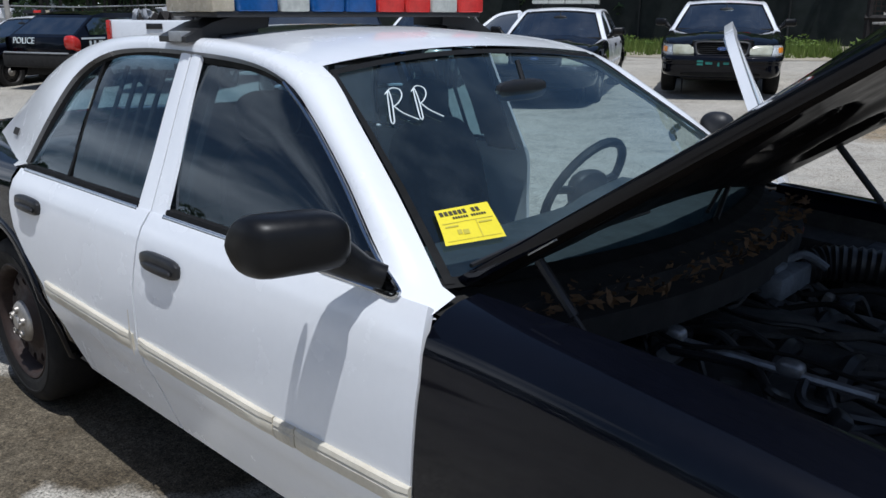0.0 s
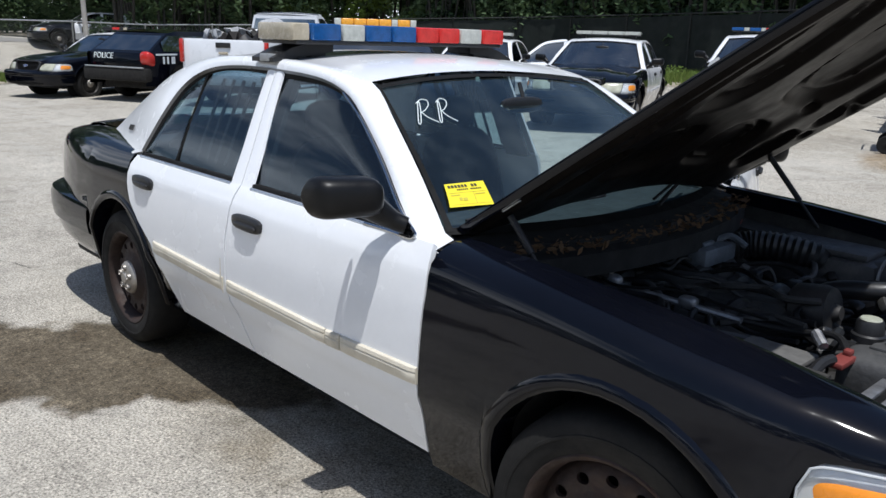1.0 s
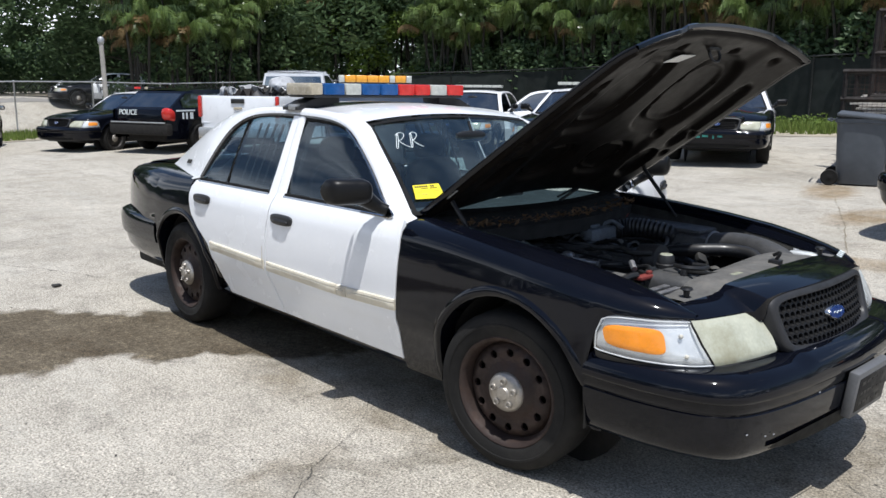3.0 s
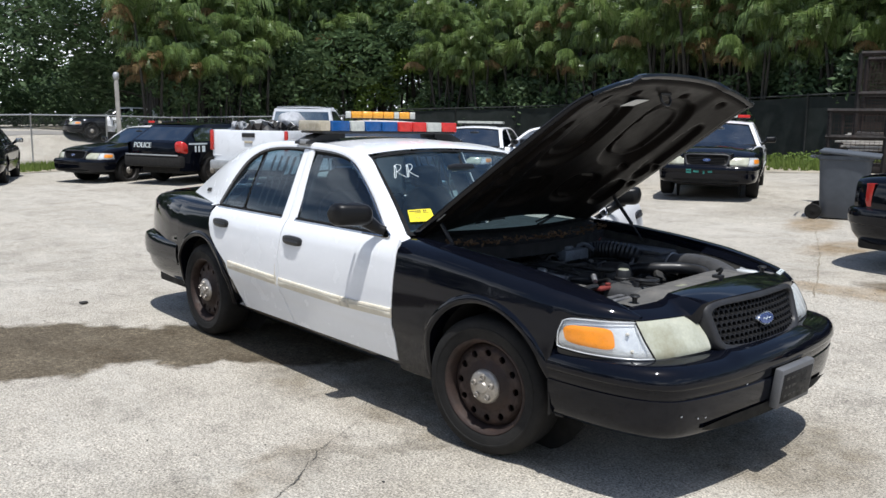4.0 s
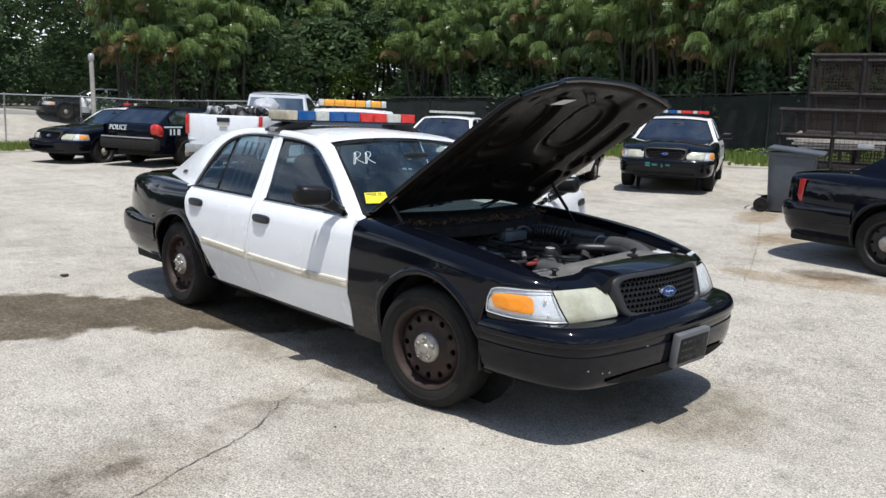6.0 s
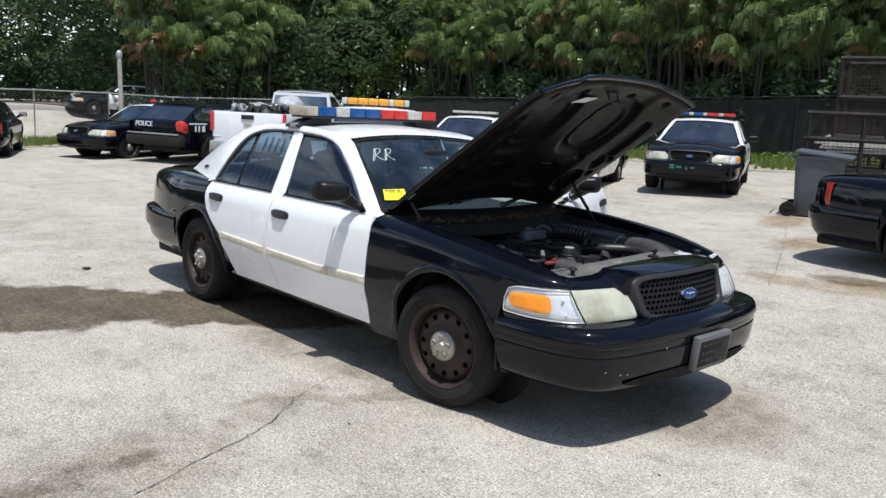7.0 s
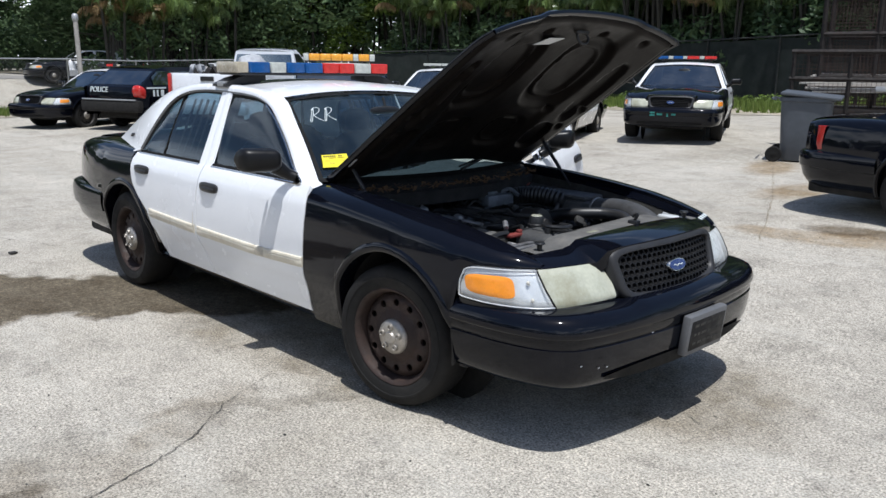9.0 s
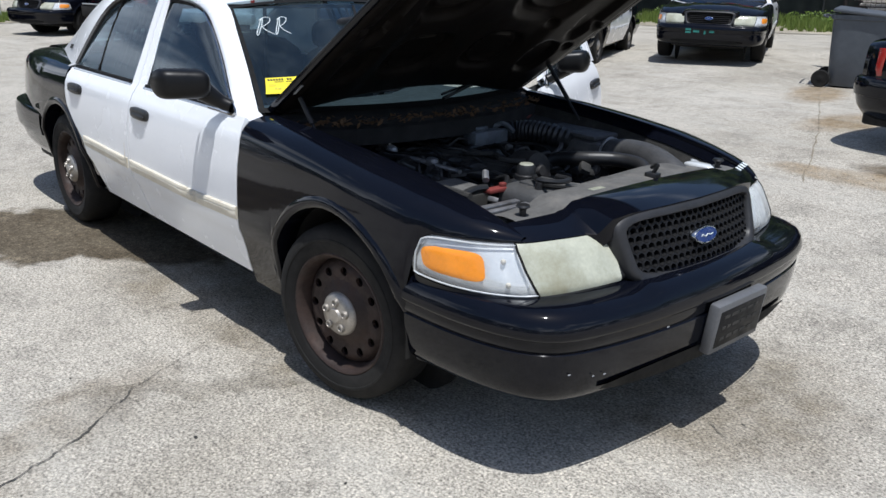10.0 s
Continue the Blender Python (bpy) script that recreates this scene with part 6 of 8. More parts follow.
# black sedan seen from its tail at the lot's end
sedan_d = build_sedan(stand(-23.4, 2.2, 160), "black police sedan with its tail to the lot", white_doors=False, roof_white=False, group="parked sedans")
words("lettering", "POLICE", 0.20, "chalk", sedan_d, pose(-4.335, 0.10, 0.87, 90, 0, -90), 0.004)
bm = bmesh.new()
box(bm, -4.355, -4.34, -0.17, 0.17, 0.66, 0.80, 0.006)
plate = part("plate", bm, "bar_tan", sedan_d, "pale plate with plain bars")
mark_bars(plate, pose(-4.358, 0, 0), [(0.0, 0.73, 0.22, 0.05)], "ink", 0.003)
# black sedan whose tail reaches into the lot beside the bin
ca, sa = math.cos(radians(-10)), math.sin(radians(-10))
sedan_e = build_sedan(pose(0.42 + 2.913 * ca - 0.92 * sa, 5.15 + 2.913 * sa + 0.92 * ca, 0.135, 0, 0, -10), "black sedan with red tail lamps beside the bin", white_doors=False, roof_white=False, group="parked sedans")

# dark sport utility with lettering, tail to the lot
suv_tail = (-16.77, 4.48)
suv_dark = build_wagon(pose(suv_tail[0] + 3.98 * math.cos(radians(112)), suv_tail[1] + 3.98 * math.sin(radians(112)), lay(*suv_tail), 0, 0, 112), "police_suv", "black sport utility vehicle with white lettering on its tailgate", "car", "black", "black", height=1.51, slope=0.66, lamps=(-1,), belt_k=0.69, group="parked utility vehicles")
words("lettering", "POLICE", 0.175, "chalk", suv_dark, pose(-4.008, 0.36, 0.965, 90, 0, -90), 0.006, 0.2)
bm = bmesh.new()
box(bm, -4.10, -4.05, -0.84, 0.84, 0.725, 0.755, 0.01)
part("bumper_pad", bm, "galv", suv_dark)
mark_bars(suv_dark, pose(-3.45, -0.962, 0, 0, 0, 90), [(-0.14, 0.90, 0.10, 0.15), (0.02, 0.90, 0.05, 0.15), (0.14, 0.90, 0.05, 0.15), (0.05, 1.02, 0.62, 0.035)])
# white pickup with a load of scrap
pick = build_wagon(pose(0, 0, 0), "pickup_truck", "white pickup truck with its bed full of scrap", "truck", "truck_white", "truck_white", length=5.7, wheelbase=3.5, rear=1.2, width=1.98, height=1.95, bed=True, group="parked utility vehicles")
ph = radians(124)
pick_tail = (-14.15, 5.6)
pick.matrix_basis = pose(pick_tail[0] + 4.7 * math.cos(ph), pick_tail[1] + 4.7 * math.sin(ph), lay(*pick_tail), 0, 0, math.degrees(ph))
# white utility wagon behind the pickup
suv_white = build_wagon(stand(-23.3 + 3.98 * math.cos(radians(124)), 12.4 + 3.98 * math.sin(radians(124)), 124), "white_suv", "white sport utility vehicle behind the pickup", "car", "truck_white", "truck_white", length=5.2, height=1.98, group="parked utility vehicles")
bm = bmesh.new()
box(bm, -3.92, -3.86, -0.3, 0.3, 1.86, 1.93, 0.01)
part("brake_lamp", bm, "red_lens", suv_white)
# wagon with an amber light bar behind the main car
suv_amber = build_wagon(stand(-7.98, 4.84, -33), "utility_wagon", "white-roofed utility wagon with an amber light bar", "car", "black", "truck_white", height=1.60, group="parked utility vehicles")
build_light_bar(suv_amber, -1.9, 1.65, [("bar_clear", 0.1)] + [("bar_amber", 0.2)] * 4 + [("bar_clear", 0.1), ("bar_amber", 0.2), ("bar_clear", 0.1)], 1.3, 0.0, 0.062)
# third sedan of the row, its front door open
sedan_g = build_sedan(stand(-11.45, 9.75, -60), "black sedan with white roof and its front door open", left_door_open=True, group="parked sedans")
build_light_bar(sedan_g, -1.8, 1.535, [("bar_clear", 1)] * 5, 1.2)
# patrol car parked across the road, beyond the fence
sedan_f = build_sedan(stand(-36.9, 9.68, -97), "black and white police sedan parked across the road", group="parked sedans")
words("lettering", "POLICE", 0.34, "ink", sedan_f, pose(-1.45, 0.965, 0.72, 90, 0, 180), 0.004)


def build_scrap():
    """Scrap heaped in the pickup: bent sheets, rods, a grey bag."""
    rnd = random.Random(5)
    tail = pick.matrix_basis
    for k in range(9):
        bm = bmesh.new()
        c = Vector((-4.3 + rnd.uniform(0, 1.7), rnd.uniform(-0.6, 0.6), 1.30 + rnd.uniform(0, 0.12)))
        n = 6
        rows = []
        for i in range(n):
            rows.append([c + Vector((rnd.uniform(-0.05, 0.05) + (i - 2.5) * 0.11, (j - 2.5) * 0.12, rnd.uniform(-0.14, 0.20))) for j in range(n)])
        sheet(bm, rows)
        thicken(bm, 0.012)
        ob = part("scrap_sheet", bm, ("dull", "galv", "trim", "rusty_frame")[k % 4])
        ob.matrix_basis = tail
        tagged(ob, "crumpled metal and plastic scrap in the truck bed", "scrap", "scrap load")
    bm = bmesh.new()
    blob(bm, (-3.55, -0.55, 1.54), (0.36, 0.28, 0.24), 2.2, 24, 14)
    for v in bm.verts:
        v.co += Vector([noise.noise(v.co * 5 + Vector((k * 9, 0, 0))) for k in range(3)]) * 0.09
    ob = part("plastic_bag", bm, "bag")
    ob.matrix_basis = tail
    tagged(ob, "bulging grey plastic bag on the scrap load", "bag")
    for k in range(4):
        bm = bmesh.new()
        x, y = -4.45 + 0.06 * k, 0.55 - 0.1 * k
        rows = [[Vector((x + rnd.uniform(-0.03, 0.03), y + (j - 1) * 0.05 + 0.03 * i * (k - 1.5) / 2, 1.32 + i * 0.055 + rnd.uniform(-0.02, 0.02))) for j in range(3)] for i in range(5)]
        sheet(bm, rows)
        thicken(bm, 0.02)
        ob = part("torn_panel", bm, "galv" if k % 2 else "bag")
        ob.matrix_basis = tail
        tagged(ob, "torn pale panel upright in the truck bed", "scrap", "torn panels")


build_scrap()

# ---------------------------------------------------------------- the main car
BAR = [("bar_tan", 0.085), ("bar_blue", 0.157), ("bar_clear", 0.12), ("bar_blue", 0.143), ("bar_blue", 0.142), ("bar_red", 0.133), ("bar_red", 0.132), ("bar_clear", 0.145), ("bar_red", 0.15)]
main_car = build_sedan(Matrix(), "black and white police sedan, hood raised, driver door open", fine=True, hood_open=True, left_door_open=True, wheel_mat="rust")
build_light_bar(main_car, -1.89, 1.522, BAR, 1.205, -0.042, 0.034, 0.69)
HOOD_DROP = Vector((math.sin(HOOD_TILT), 0, -math.cos(HOOD_TILT)))


def hood_shape(a, v):
    """The raised hood's skin: a runs from the hinge to the tip, v across it from -1 to 1."""
    av = abs(v)
    half = table(a, (0.0, 0.760), (0.5, 0.760), (0.9, 0.752), (1.15, 0.742), (1.30, 0.732), (1.45, 0.716))
    crown = table(a, (0.0, 0.02), (0.7, 0.060), (1.2, 0.095), (1.43, 0.10)) * (1 - av ** 2.2) + 0.014 * smooth01((0.60 - av) / 0.12) * smooth01(a / 0.5)
    tip = -0.022 * smooth01((a - 1.27) / 0.18) ** 1.5
    return hood_point(a, v * half + 0.022 * a, crown + tip)


def build_open_hood(car):
    def at(u, v):
        rear = 0.13 * (1 - v * v)
        front = 1.395 + 0.05 * (1 - abs(v) ** 3)
        return lerp(rear, front, u)
    bm = bmesh.new()
    sheet(bm, [[hood_shape(at(i / 30, j / 24 - 1), j / 24 - 1) for j in range(49)] for i in range(31)])
    hood = part("hood", bm, "black", car, "raised glossy black hood")
    # rolled front lip and side hems of the skin
    bm = bmesh.new()
    rows = []
    for j in range(49):
        v = j / 24 - 1
        a = at(1.0, v)
        rows.append([hood_shape(a, v), hood_point(a + 0.010, v * 0.722 + 0.031, (hood_shape(a, v) - hood_point(a, 0, 0)).dot(-HOOD_DROP) - 0.010), hood_shape(a + 0.004, v * 0.995) + HOOD_DROP * 0.022, hood_shape(a - 0.014, v * 0.988) + HOOD_DROP * 0.027, hood_shape(a - 0.035, v * 0.98) + HOOD_DROP * 0.016])
    sheet(bm, rows)
    for s in (-1, 1):
        rows = []
        for i in range(25):
            a = at(i / 24, s * 0.999)
            rows.append([hood_shape(a, s), hood_shape(a, s * 1.004) + HOOD_DROP * 0.012, hood_shape(a, s * 0.995) + HOOD_DROP * 0.026, hood_shape(a, s * 0.972) + HOOD_DROP * 0.026])
        sheet(bm, rows)
    part("hood_lip", bm, "black", hood, "", 50)
    # pressed inner frame: a raised web round sunken pockets
    n_a, n_v = 120, 120
    rows = []
    pockets = [(0.66, -0.36, 0.22, 0.25), (0.66, 0.36, 0.22, 0.25), (0.245, -0.30, 0.11, 0.20), (0.245, 0.30, 0.11, 0.20), (0.26, 0.72, 0.10, 0.10), (0.26, -0.72, 0.10, 0.10), (0.60, 0.80, 0.20, 0.07), (0.60, -0.80, 0.20, 0.07)]
    for i in range(n_a + 1):
        u = i / n_a
        row = []
        for j in range(n_v + 1):
            v = lerp(-1, 1, j / n_v)
            d = 0.038
            for pu, pv, ru, rv in pockets:
                k = ((abs(u - pu) / ru) ** 2.8 + (abs(v - pv) / rv) ** 2.8)
                d -= 0.026 * smooth01((1.25 - k) / 0.5)
                if rv > 0.15:
                    d += 0.012 * smooth01(1 - abs(k - 0.42) / 0.14)
            for hu, hv in ((0.90, 0.30), (0.90, -0.30), (0.93, 0.72), (0.93, -0.72), (0.44, 0.55), (0.44, -0.55), (0.36, 0.86), (0.50, 0.90), (0.36, -0.86), (0.50, -0.90)):
                d -= 0.022 * smooth01(1.6 - math.hypot((u - hu) / 0.018, (v - hv) / 0.028))
            edge = min(u * 1.4, (1 - u) * 1.4, (1 - abs(v)) * 0.7)
            d = d * smooth01(edge / 0.04)
            row.append(hood_shape(at(u * 0.985 + 0.008, v * 0.985), v * 0.985) + HOOD_DROP * (d + 0.003))
        rows.append(row)
    bm = bmesh.new()
    sheet(bm, rows)
    part("hood_inner_panel", bm, "liner", hood, "glossy dark brown pressed inner panel", 60)
    # latch loop, label and rubber stops under the tip
    bm = bmesh.new()
    c = hood_shape(1.30, 0.06) + HOOD_DROP * 0.045
    tube(bm, [c + Vector((0.0, -0.035, 0.012)), c + Vector((0.012, -0.042, -0.020)), c + Vector((0.018, -0.020, -0.045)), c + Vector((0.018, 0.020, -0.045)), c + Vector((0.012, 0.042, -0.020)), c + Vector((0.0, 0.035, 0.012))], 0.0065, 7)
    blob(bm, c + Vector((0, 0, 0.008)), (0.022, 0.050, 0.010), 4, 16, 8)
    part("latch", bm, "trim", hood)
    bm = bmesh.new()
    rows = [[hood_shape(lerp(1.215, 1.265, u), lerp(-0.27, -0.11, v) + 0.10 * (u - 0.5)) + HOOD_DROP * 0.047 for v in (0, 0.5, 1)] for u in (0, 0.5, 1)]
    sheet(bm, rows)
    thicken(bm, 0.002)
    part("paper_label", bm, "lens_clear", hood, "small pale paper label")
    bm = bmesh.new()
    rows = [[hood_shape(lerp(0.24, 0.31, u), lerp(-0.965, -0.935, v)) + HOOD_DROP * 0.030 for v in (0, 1)] for u in (0, 1)]
    sheet(bm, rows)
    thicken(bm, 0.003)
    part("pale_tag", bm, "lens_clear", hood)
    for s, top, low in ((-1, Vector((-0.50, -0.70, 1.045)), Vector((-0.385, -0.70, 0.925))), (1, Vector((-0.41, 0.70, 1.13)), Vector((-0.20, 0.70, 0.90)))):
        bm = bmesh.new()
        d = (low - top).normalized()
        tube(bm, [top - d * 0.03, top.lerp(low, 0.6)], 0.011, 8)
        tube(bm, [top.lerp(low, 0.55), low], 0.0055, 8)
        part("gas_strut", bm, "trim", hood)


build_open_hood(main_car)


def piece(name, mat, parent, make, label=""):
    bm = bmesh.new()
    make(bm)
    return part(name, bm, mat, parent, label)


def build_bay(car):
    bay = piece("firewall", "under", car, lambda bm: box(bm, -0.80, -0.70, -0.74, 0.74, 0.35, 0.93, 0.01))
    for s in (-1, 1):
        bm = bmesh.new()
        sheet(bm, [[(x, s * (bay_edge(x) - 0.04 - o), crest(x) - 0.05 - d) for o, d in ((0, 0), (0.02, 0.05), (0.10, 0.07), (0.13, 0.30), (0.15, 0.50))] for x in np.linspace(-0.74, 0.82, 16)])
        part("apron", bm, "dull", bay)
        bm = bmesh.new()
        lathe(bm, [(0, 0.86), (0.05, 0.86), (0.055, 0.85), (0.09, 0.845), (0.12, 0.82), (0.14, 0.70), (0.15, 0.5)], 20, Matrix.Translation((-0.05, s * 0.60, -0.02)))
        part("strut_tower", bm, "dull", bay)
    piece("bay_floor", "under", bay, lambda bm: box(bm, -0.70, 0.9, -0.62, 0.62, 0.30, 0.36, 0.01))
    piece("radiator", "under", bay, lambda bm: box(bm, 0.60, 0.68, -0.58, 0.58, 0.35, 0.78, 0.01))
    # cowl with wiper arms and caught leaves
    bm = bmesh.new()
    rows = []
    for i in range(25):
        v = i / 24
        y = lerp(-0.86, 0.86, v)
        f = 1 - (y / 0.80) ** 2
        x0 = -0.70 + 0.17 * f
        rows.append([(x0 - 0.03, y, 0.985), (x0 + 0.03, y, 0.968), (x0 + 0.09, y, 0.962), (x0 + 0.10, y, 0.935), (x0 + 0.16, y, 0.93), (x0 + 0.16, y, 0.86)])
    sheet(bm, rows)
    cowl = part("cowl", bm, "under", car, "black plastic cowl with dry leaves")
    for y0, y1, u0, u1 in ((0.06, 0.42, 0.08, 0.16), (0.55, 0.90, 0.07, 0.17)):
        bm = bmesh.new()
        a, b = windscreen_point(u0 - 0.05, y0, 0.012), windscreen_point(u1, y1, 0.012)
        mid_ = windscreen_point((u0 + u1) / 2 + 0.01, (y0 + y1) / 2, 0.016)
        tube(bm, [a, mid_, b], [0.009, 0.007, 0.005], 6)
        tube(bm, [windscreen_point(0.07, 0.045 if y0 < 0.5 else 0.56, 0.010), windscreen_point(0.155, 0.15 if y0 < 0.5 else 0.72, 0.010), windscreen_point(0.215, 0.27 if y0 < 0.5 else 0.88, 0.010)], 0.006, 6)
        part("wiper", bm, "trim", car)
    # engine with intake, covers and pulley side
    eng = piece("engine", "dull", car, lambda bm: (box(bm, -0.60, 0.12, -0.30, 0.30, 0.42, 0.66, 0.04), box(bm, -0.55, 0.05, -0.10, 0.14, 0.66, 0.80, 0.04)), "dusty dark engine")
    for s in (-1, 1):
        piece("valve_cover", "grey_pl" if s > 0 else "dull", eng, lambda bm: blob(bm, (-0.28, s * 0.29, 0.69), (0.34, 0.085, 0.075), 4, 20, 8, pose(0, 0, 0, s * -18, 0, 0)))
    for k in range(8):
        s = -1 if k % 2 else 1
        x = -0.50 + 0.14 * (k // 2)
        piece("intake_runner", "trim", eng, lambda bm: tube(bm, [(x, s * 0.05, 0.77), (x, s * 0.14, 0.790), (x, s * 0.23, 0.75), (x, s * 0.26, 0.69)], 0.024, 8))
        piece("ignition_coil", "trim", eng, lambda bm: (box(bm, x - 0.02, x + 0.02, s * 0.27 - 0.02, s * 0.27 + 0.02, 0.72, 0.80, 0.006), tube(bm, [(x, s * 0.27, 0.79), (x + 0.02, s * 0.33, 0.80), (x + 0.05, s * 0.34, 0.74)], 0.008, 6)))
    piece("fuel_rail", "alu", eng, lambda bm: (tube(bm, [(-0.52, -0.31, 0.815), (0.02, -0.30, 0.81)], 0.011, 8), blob(bm, (-0.42, -0.31, 0.825), (0.035, 0.022, 0.022), 3), blob(bm, (-0.15, -0.30, 0.82), (0.03, 0.02, 0.02), 3), tube(bm, [(-0.42, -0.31, 0.83), (-0.43, -0.31, 0.875)], 0.007, 6)), "grey metal fuel rail")
    piece("alternator", "steel", eng, lambda bm: lathe(bm, [(0.0, 0.07), (0.02, 0.07), (0.03, 0.05), (0.075, 0.045), (0.082, 0.02), (0.082, -0.06), (0.06, -0.08), (0.0, -0.08)], 24, Matrix.Translation((0.10, 0.03, 0.79)) @ turn_to((1, 0, 0.15))), "dark ribbed alternator")
    for y, z, r in ((-0.16, 0.66, 0.07), (0.18, 0.62, 0.08), (0.0, 0.52, 0.10)):
        piece("pulley", "steel", eng, lambda bm: lathe(bm, [(0, 0.02), (r * 0.4, 0.025), (r * 0.5, 0.0), (r, 0.01), (r, -0.02), (0, -0.02)], 22, Matrix.Translation((0.19, y, z)) @ turn_to((1, 0, 0))))
    # air path on the left side
    piece("air_box", "duct", car, lambda bm: (box(bm, -0.30, 0.10, 0.48, 0.69, 0.66, 0.850, 0.025), box(bm, -0.28, 0.06, 0.50, 0.68, 0.85, 0.876, 0.01)), "dusty grey air filter box")
    piece("intake_tube", "duct", car, lambda bm: tube(bm, [(0.08, 0.55, 0.80), (0.22, 0.56, 0.825), (0.38, 0.50, 0.825), (0.52, 0.43, 0.80), (0.62, 0.40, 0.75)], [0.056, 0.058, 0.062, 0.067, 0.060], 18, 7), "thick grey air intake tube")
    piece("clamp", "alu", car, lambda bm: tube(bm, [Vector((0.115, 0.55, 0.805)) + 0.069 * Vector((0.1 * math.cos(a), math.cos(a), math.sin(a))) for a in np.linspace(0, 2 * math.pi, 15)], 0.006, 5, 2))
    piece("throttle_duct", "trim", car, lambda bm: tube(bm, [(-0.06, 0.56, 0.80), (-0.13, 0.50, 0.84), (-0.24, 0.46, 0.855), (-0.34, 0.42, 0.85), (-0.40, 0.34, 0.83)], 0.050, 14, 10, 0.07), "ribbed black rubber air duct")
    piece("upper_hose", "trim", car, lambda bm: tube(bm, [(-0.02, 0.16, 0.74), (0.05, 0.24, 0.80), (0.18, 0.27, 0.825), (0.30, 0.36, 0.83), (0.42, 0.37, 0.82), (0.50, 0.30, 0.77), (0.56, 0.27, 0.70)], 0.031, 12), "black coolant hose")
    piece("throttle_body", "module", eng, lambda bm: (box(bm, -0.47, -0.34, 0.13, 0.35, 0.80, 0.868, 0.014), box(bm, -0.44, -0.37, 0.16, 0.24, 0.868, 0.885, 0.006), tube(bm, [(-0.40, 0.30, 0.87), (-0.36, 0.33, 0.89), (-0.30, 0.34, 0.86)], 0.012, 8)), "blue-grey cast throttle housing")
    piece("lower_hose", "trim", car, lambda bm: tube(bm, [(0.12, -0.10, 0.70), (0.28, -0.12, 0.76), (0.42, -0.10, 0.75), (0.56, -0.16, 0.70)], 0.022, 10))
    piece("brake_reservoir", "lens_clear", car, lambda bm: (box(bm, -0.72, -0.58, 0.40, 0.58, 0.76, 0.86, 0.02), lathe(bm, [(0, 0.03), (0.035, 0.03), (0.04, 0.02), (0.04, 0)], 14, Matrix.Translation((-0.65, 0.46, 0.86)))), "pale translucent fluid reservoir")
    piece("brake_booster", "under", car, lambda bm: lathe(bm, [(0, 0.12), (0.06, 0.12), (0.11, 0.06), (0.125, 0.0), (0.12, -0.05)], 24, Matrix.Translation((-0.68, 0.40, 0.74)) @ turn_to((1, 0, 0))))
    # coolant bottle, battery and fuse gear on the right side
    res = piece("coolant_bottle", "bottle", car, lambda bm: (blob(bm, (0.425, -0.265, 0.745), (0.115, 0.140, 0.098), 5, 28, 14), blob(bm, (0.44, -0.12, 0.735), (0.080, 0.090, 0.080), 4, 22, 10), box(bm, 0.37, 0.45, -0.33, -0.20, 0.835, 0.850, 0.006)), "dusty grey coolant bottle")
    piece("bottle_cap", "trim", res, lambda bm: lathe(bm, [(0, 0.035), (0.030, 0.035), (0.034, 0.028), (0.036, 0.0), (0.042, -0.004), (0.042, -0.02)], 22, Matrix.Translation((0.345, -0.265, 0.862))))
    piece("cap_top", "lens_yellow", res, lambda bm: lathe(bm, [(0, 0.003), (0.025, 0.003), (0.027, 0.0)], 20, Matrix.Translation((0.345, -0.265, 0.898))), "pale yellow cap top")
    piece("overflow_hose", "trim", car, lambda bm: tube(bm, [(0.40, -0.28, 0.862), (0.47, -0.33, 0.872), (0.52, -0.28, 0.868), (0.50, -0.20, 0.862), (0.43, -0.19, 0.858)], 0.010, 8))
    piece("overflow_hose", "seal", car, lambda bm: tube(bm, [(0.47, -0.31, 0.85), (0.53, -0.34, 0.862), (0.57, -0.26, 0.852), (0.60, -0.18, 0.846)], 0.008, 8))
    piece("filler_neck", "trim", res, lambda bm: lathe(bm, [(0.0, 0.03), (0.014, 0.03), (0.017, 0.0)], 12, Matrix.Translation((0.475, -0.335, 0.835))))
    bat = piece("battery", "dull", car, lambda bm: box(bm, 0.10, 0.29, -0.64, -0.40, 0.62, 0.80, 0.012), "black battery with red terminal cover")
    piece("battery_lid", "grey_pl", bat, lambda bm: box(bm, 0.105, 0.285, -0.635, -0.405, 0.80, 0.818, 0.006))
    piece("terminal_cover", "red_wire", bat, lambda bm: (box(bm, 0.325, 0.365, -0.47, -0.38, 0.815, 0.832, 0.005), box(bm, 0.335, 0.355, -0.40, -0.375, 0.83, 0.846, 0.004)), "red plastic terminal cover")
    piece("terminal_cover", "red_wire", bat, lambda bm: blob(bm, (0.335, -0.60, 0.82), (0.011, 0.010, 0.010), 3))
    piece("battery_cable", "trim", bat, lambda bm: tube(bm, [(0.335, -0.59, 0.82), (0.33, -0.52, 0.835), (0.335, -0.46, 0.835)], 0.014, 8))
    piece("battery_lead", "trim", bat, lambda bm: tube(bm, [(0.34, -0.37, 0.825), (0.28, -0.30, 0.84), (0.15, -0.24, 0.80), (-0.02, -0.22, 0.78)], 0.010, 8))
    piece("cable_boot", "alu", bat, lambda bm: tube(bm, [(0.30, -0.43, 0.85), (0.265, -0.40, 0.87)], 0.013, 8))
    # panel over the radiator, with its recess, label and latch
    bm = bmesh.new()
    rows = []
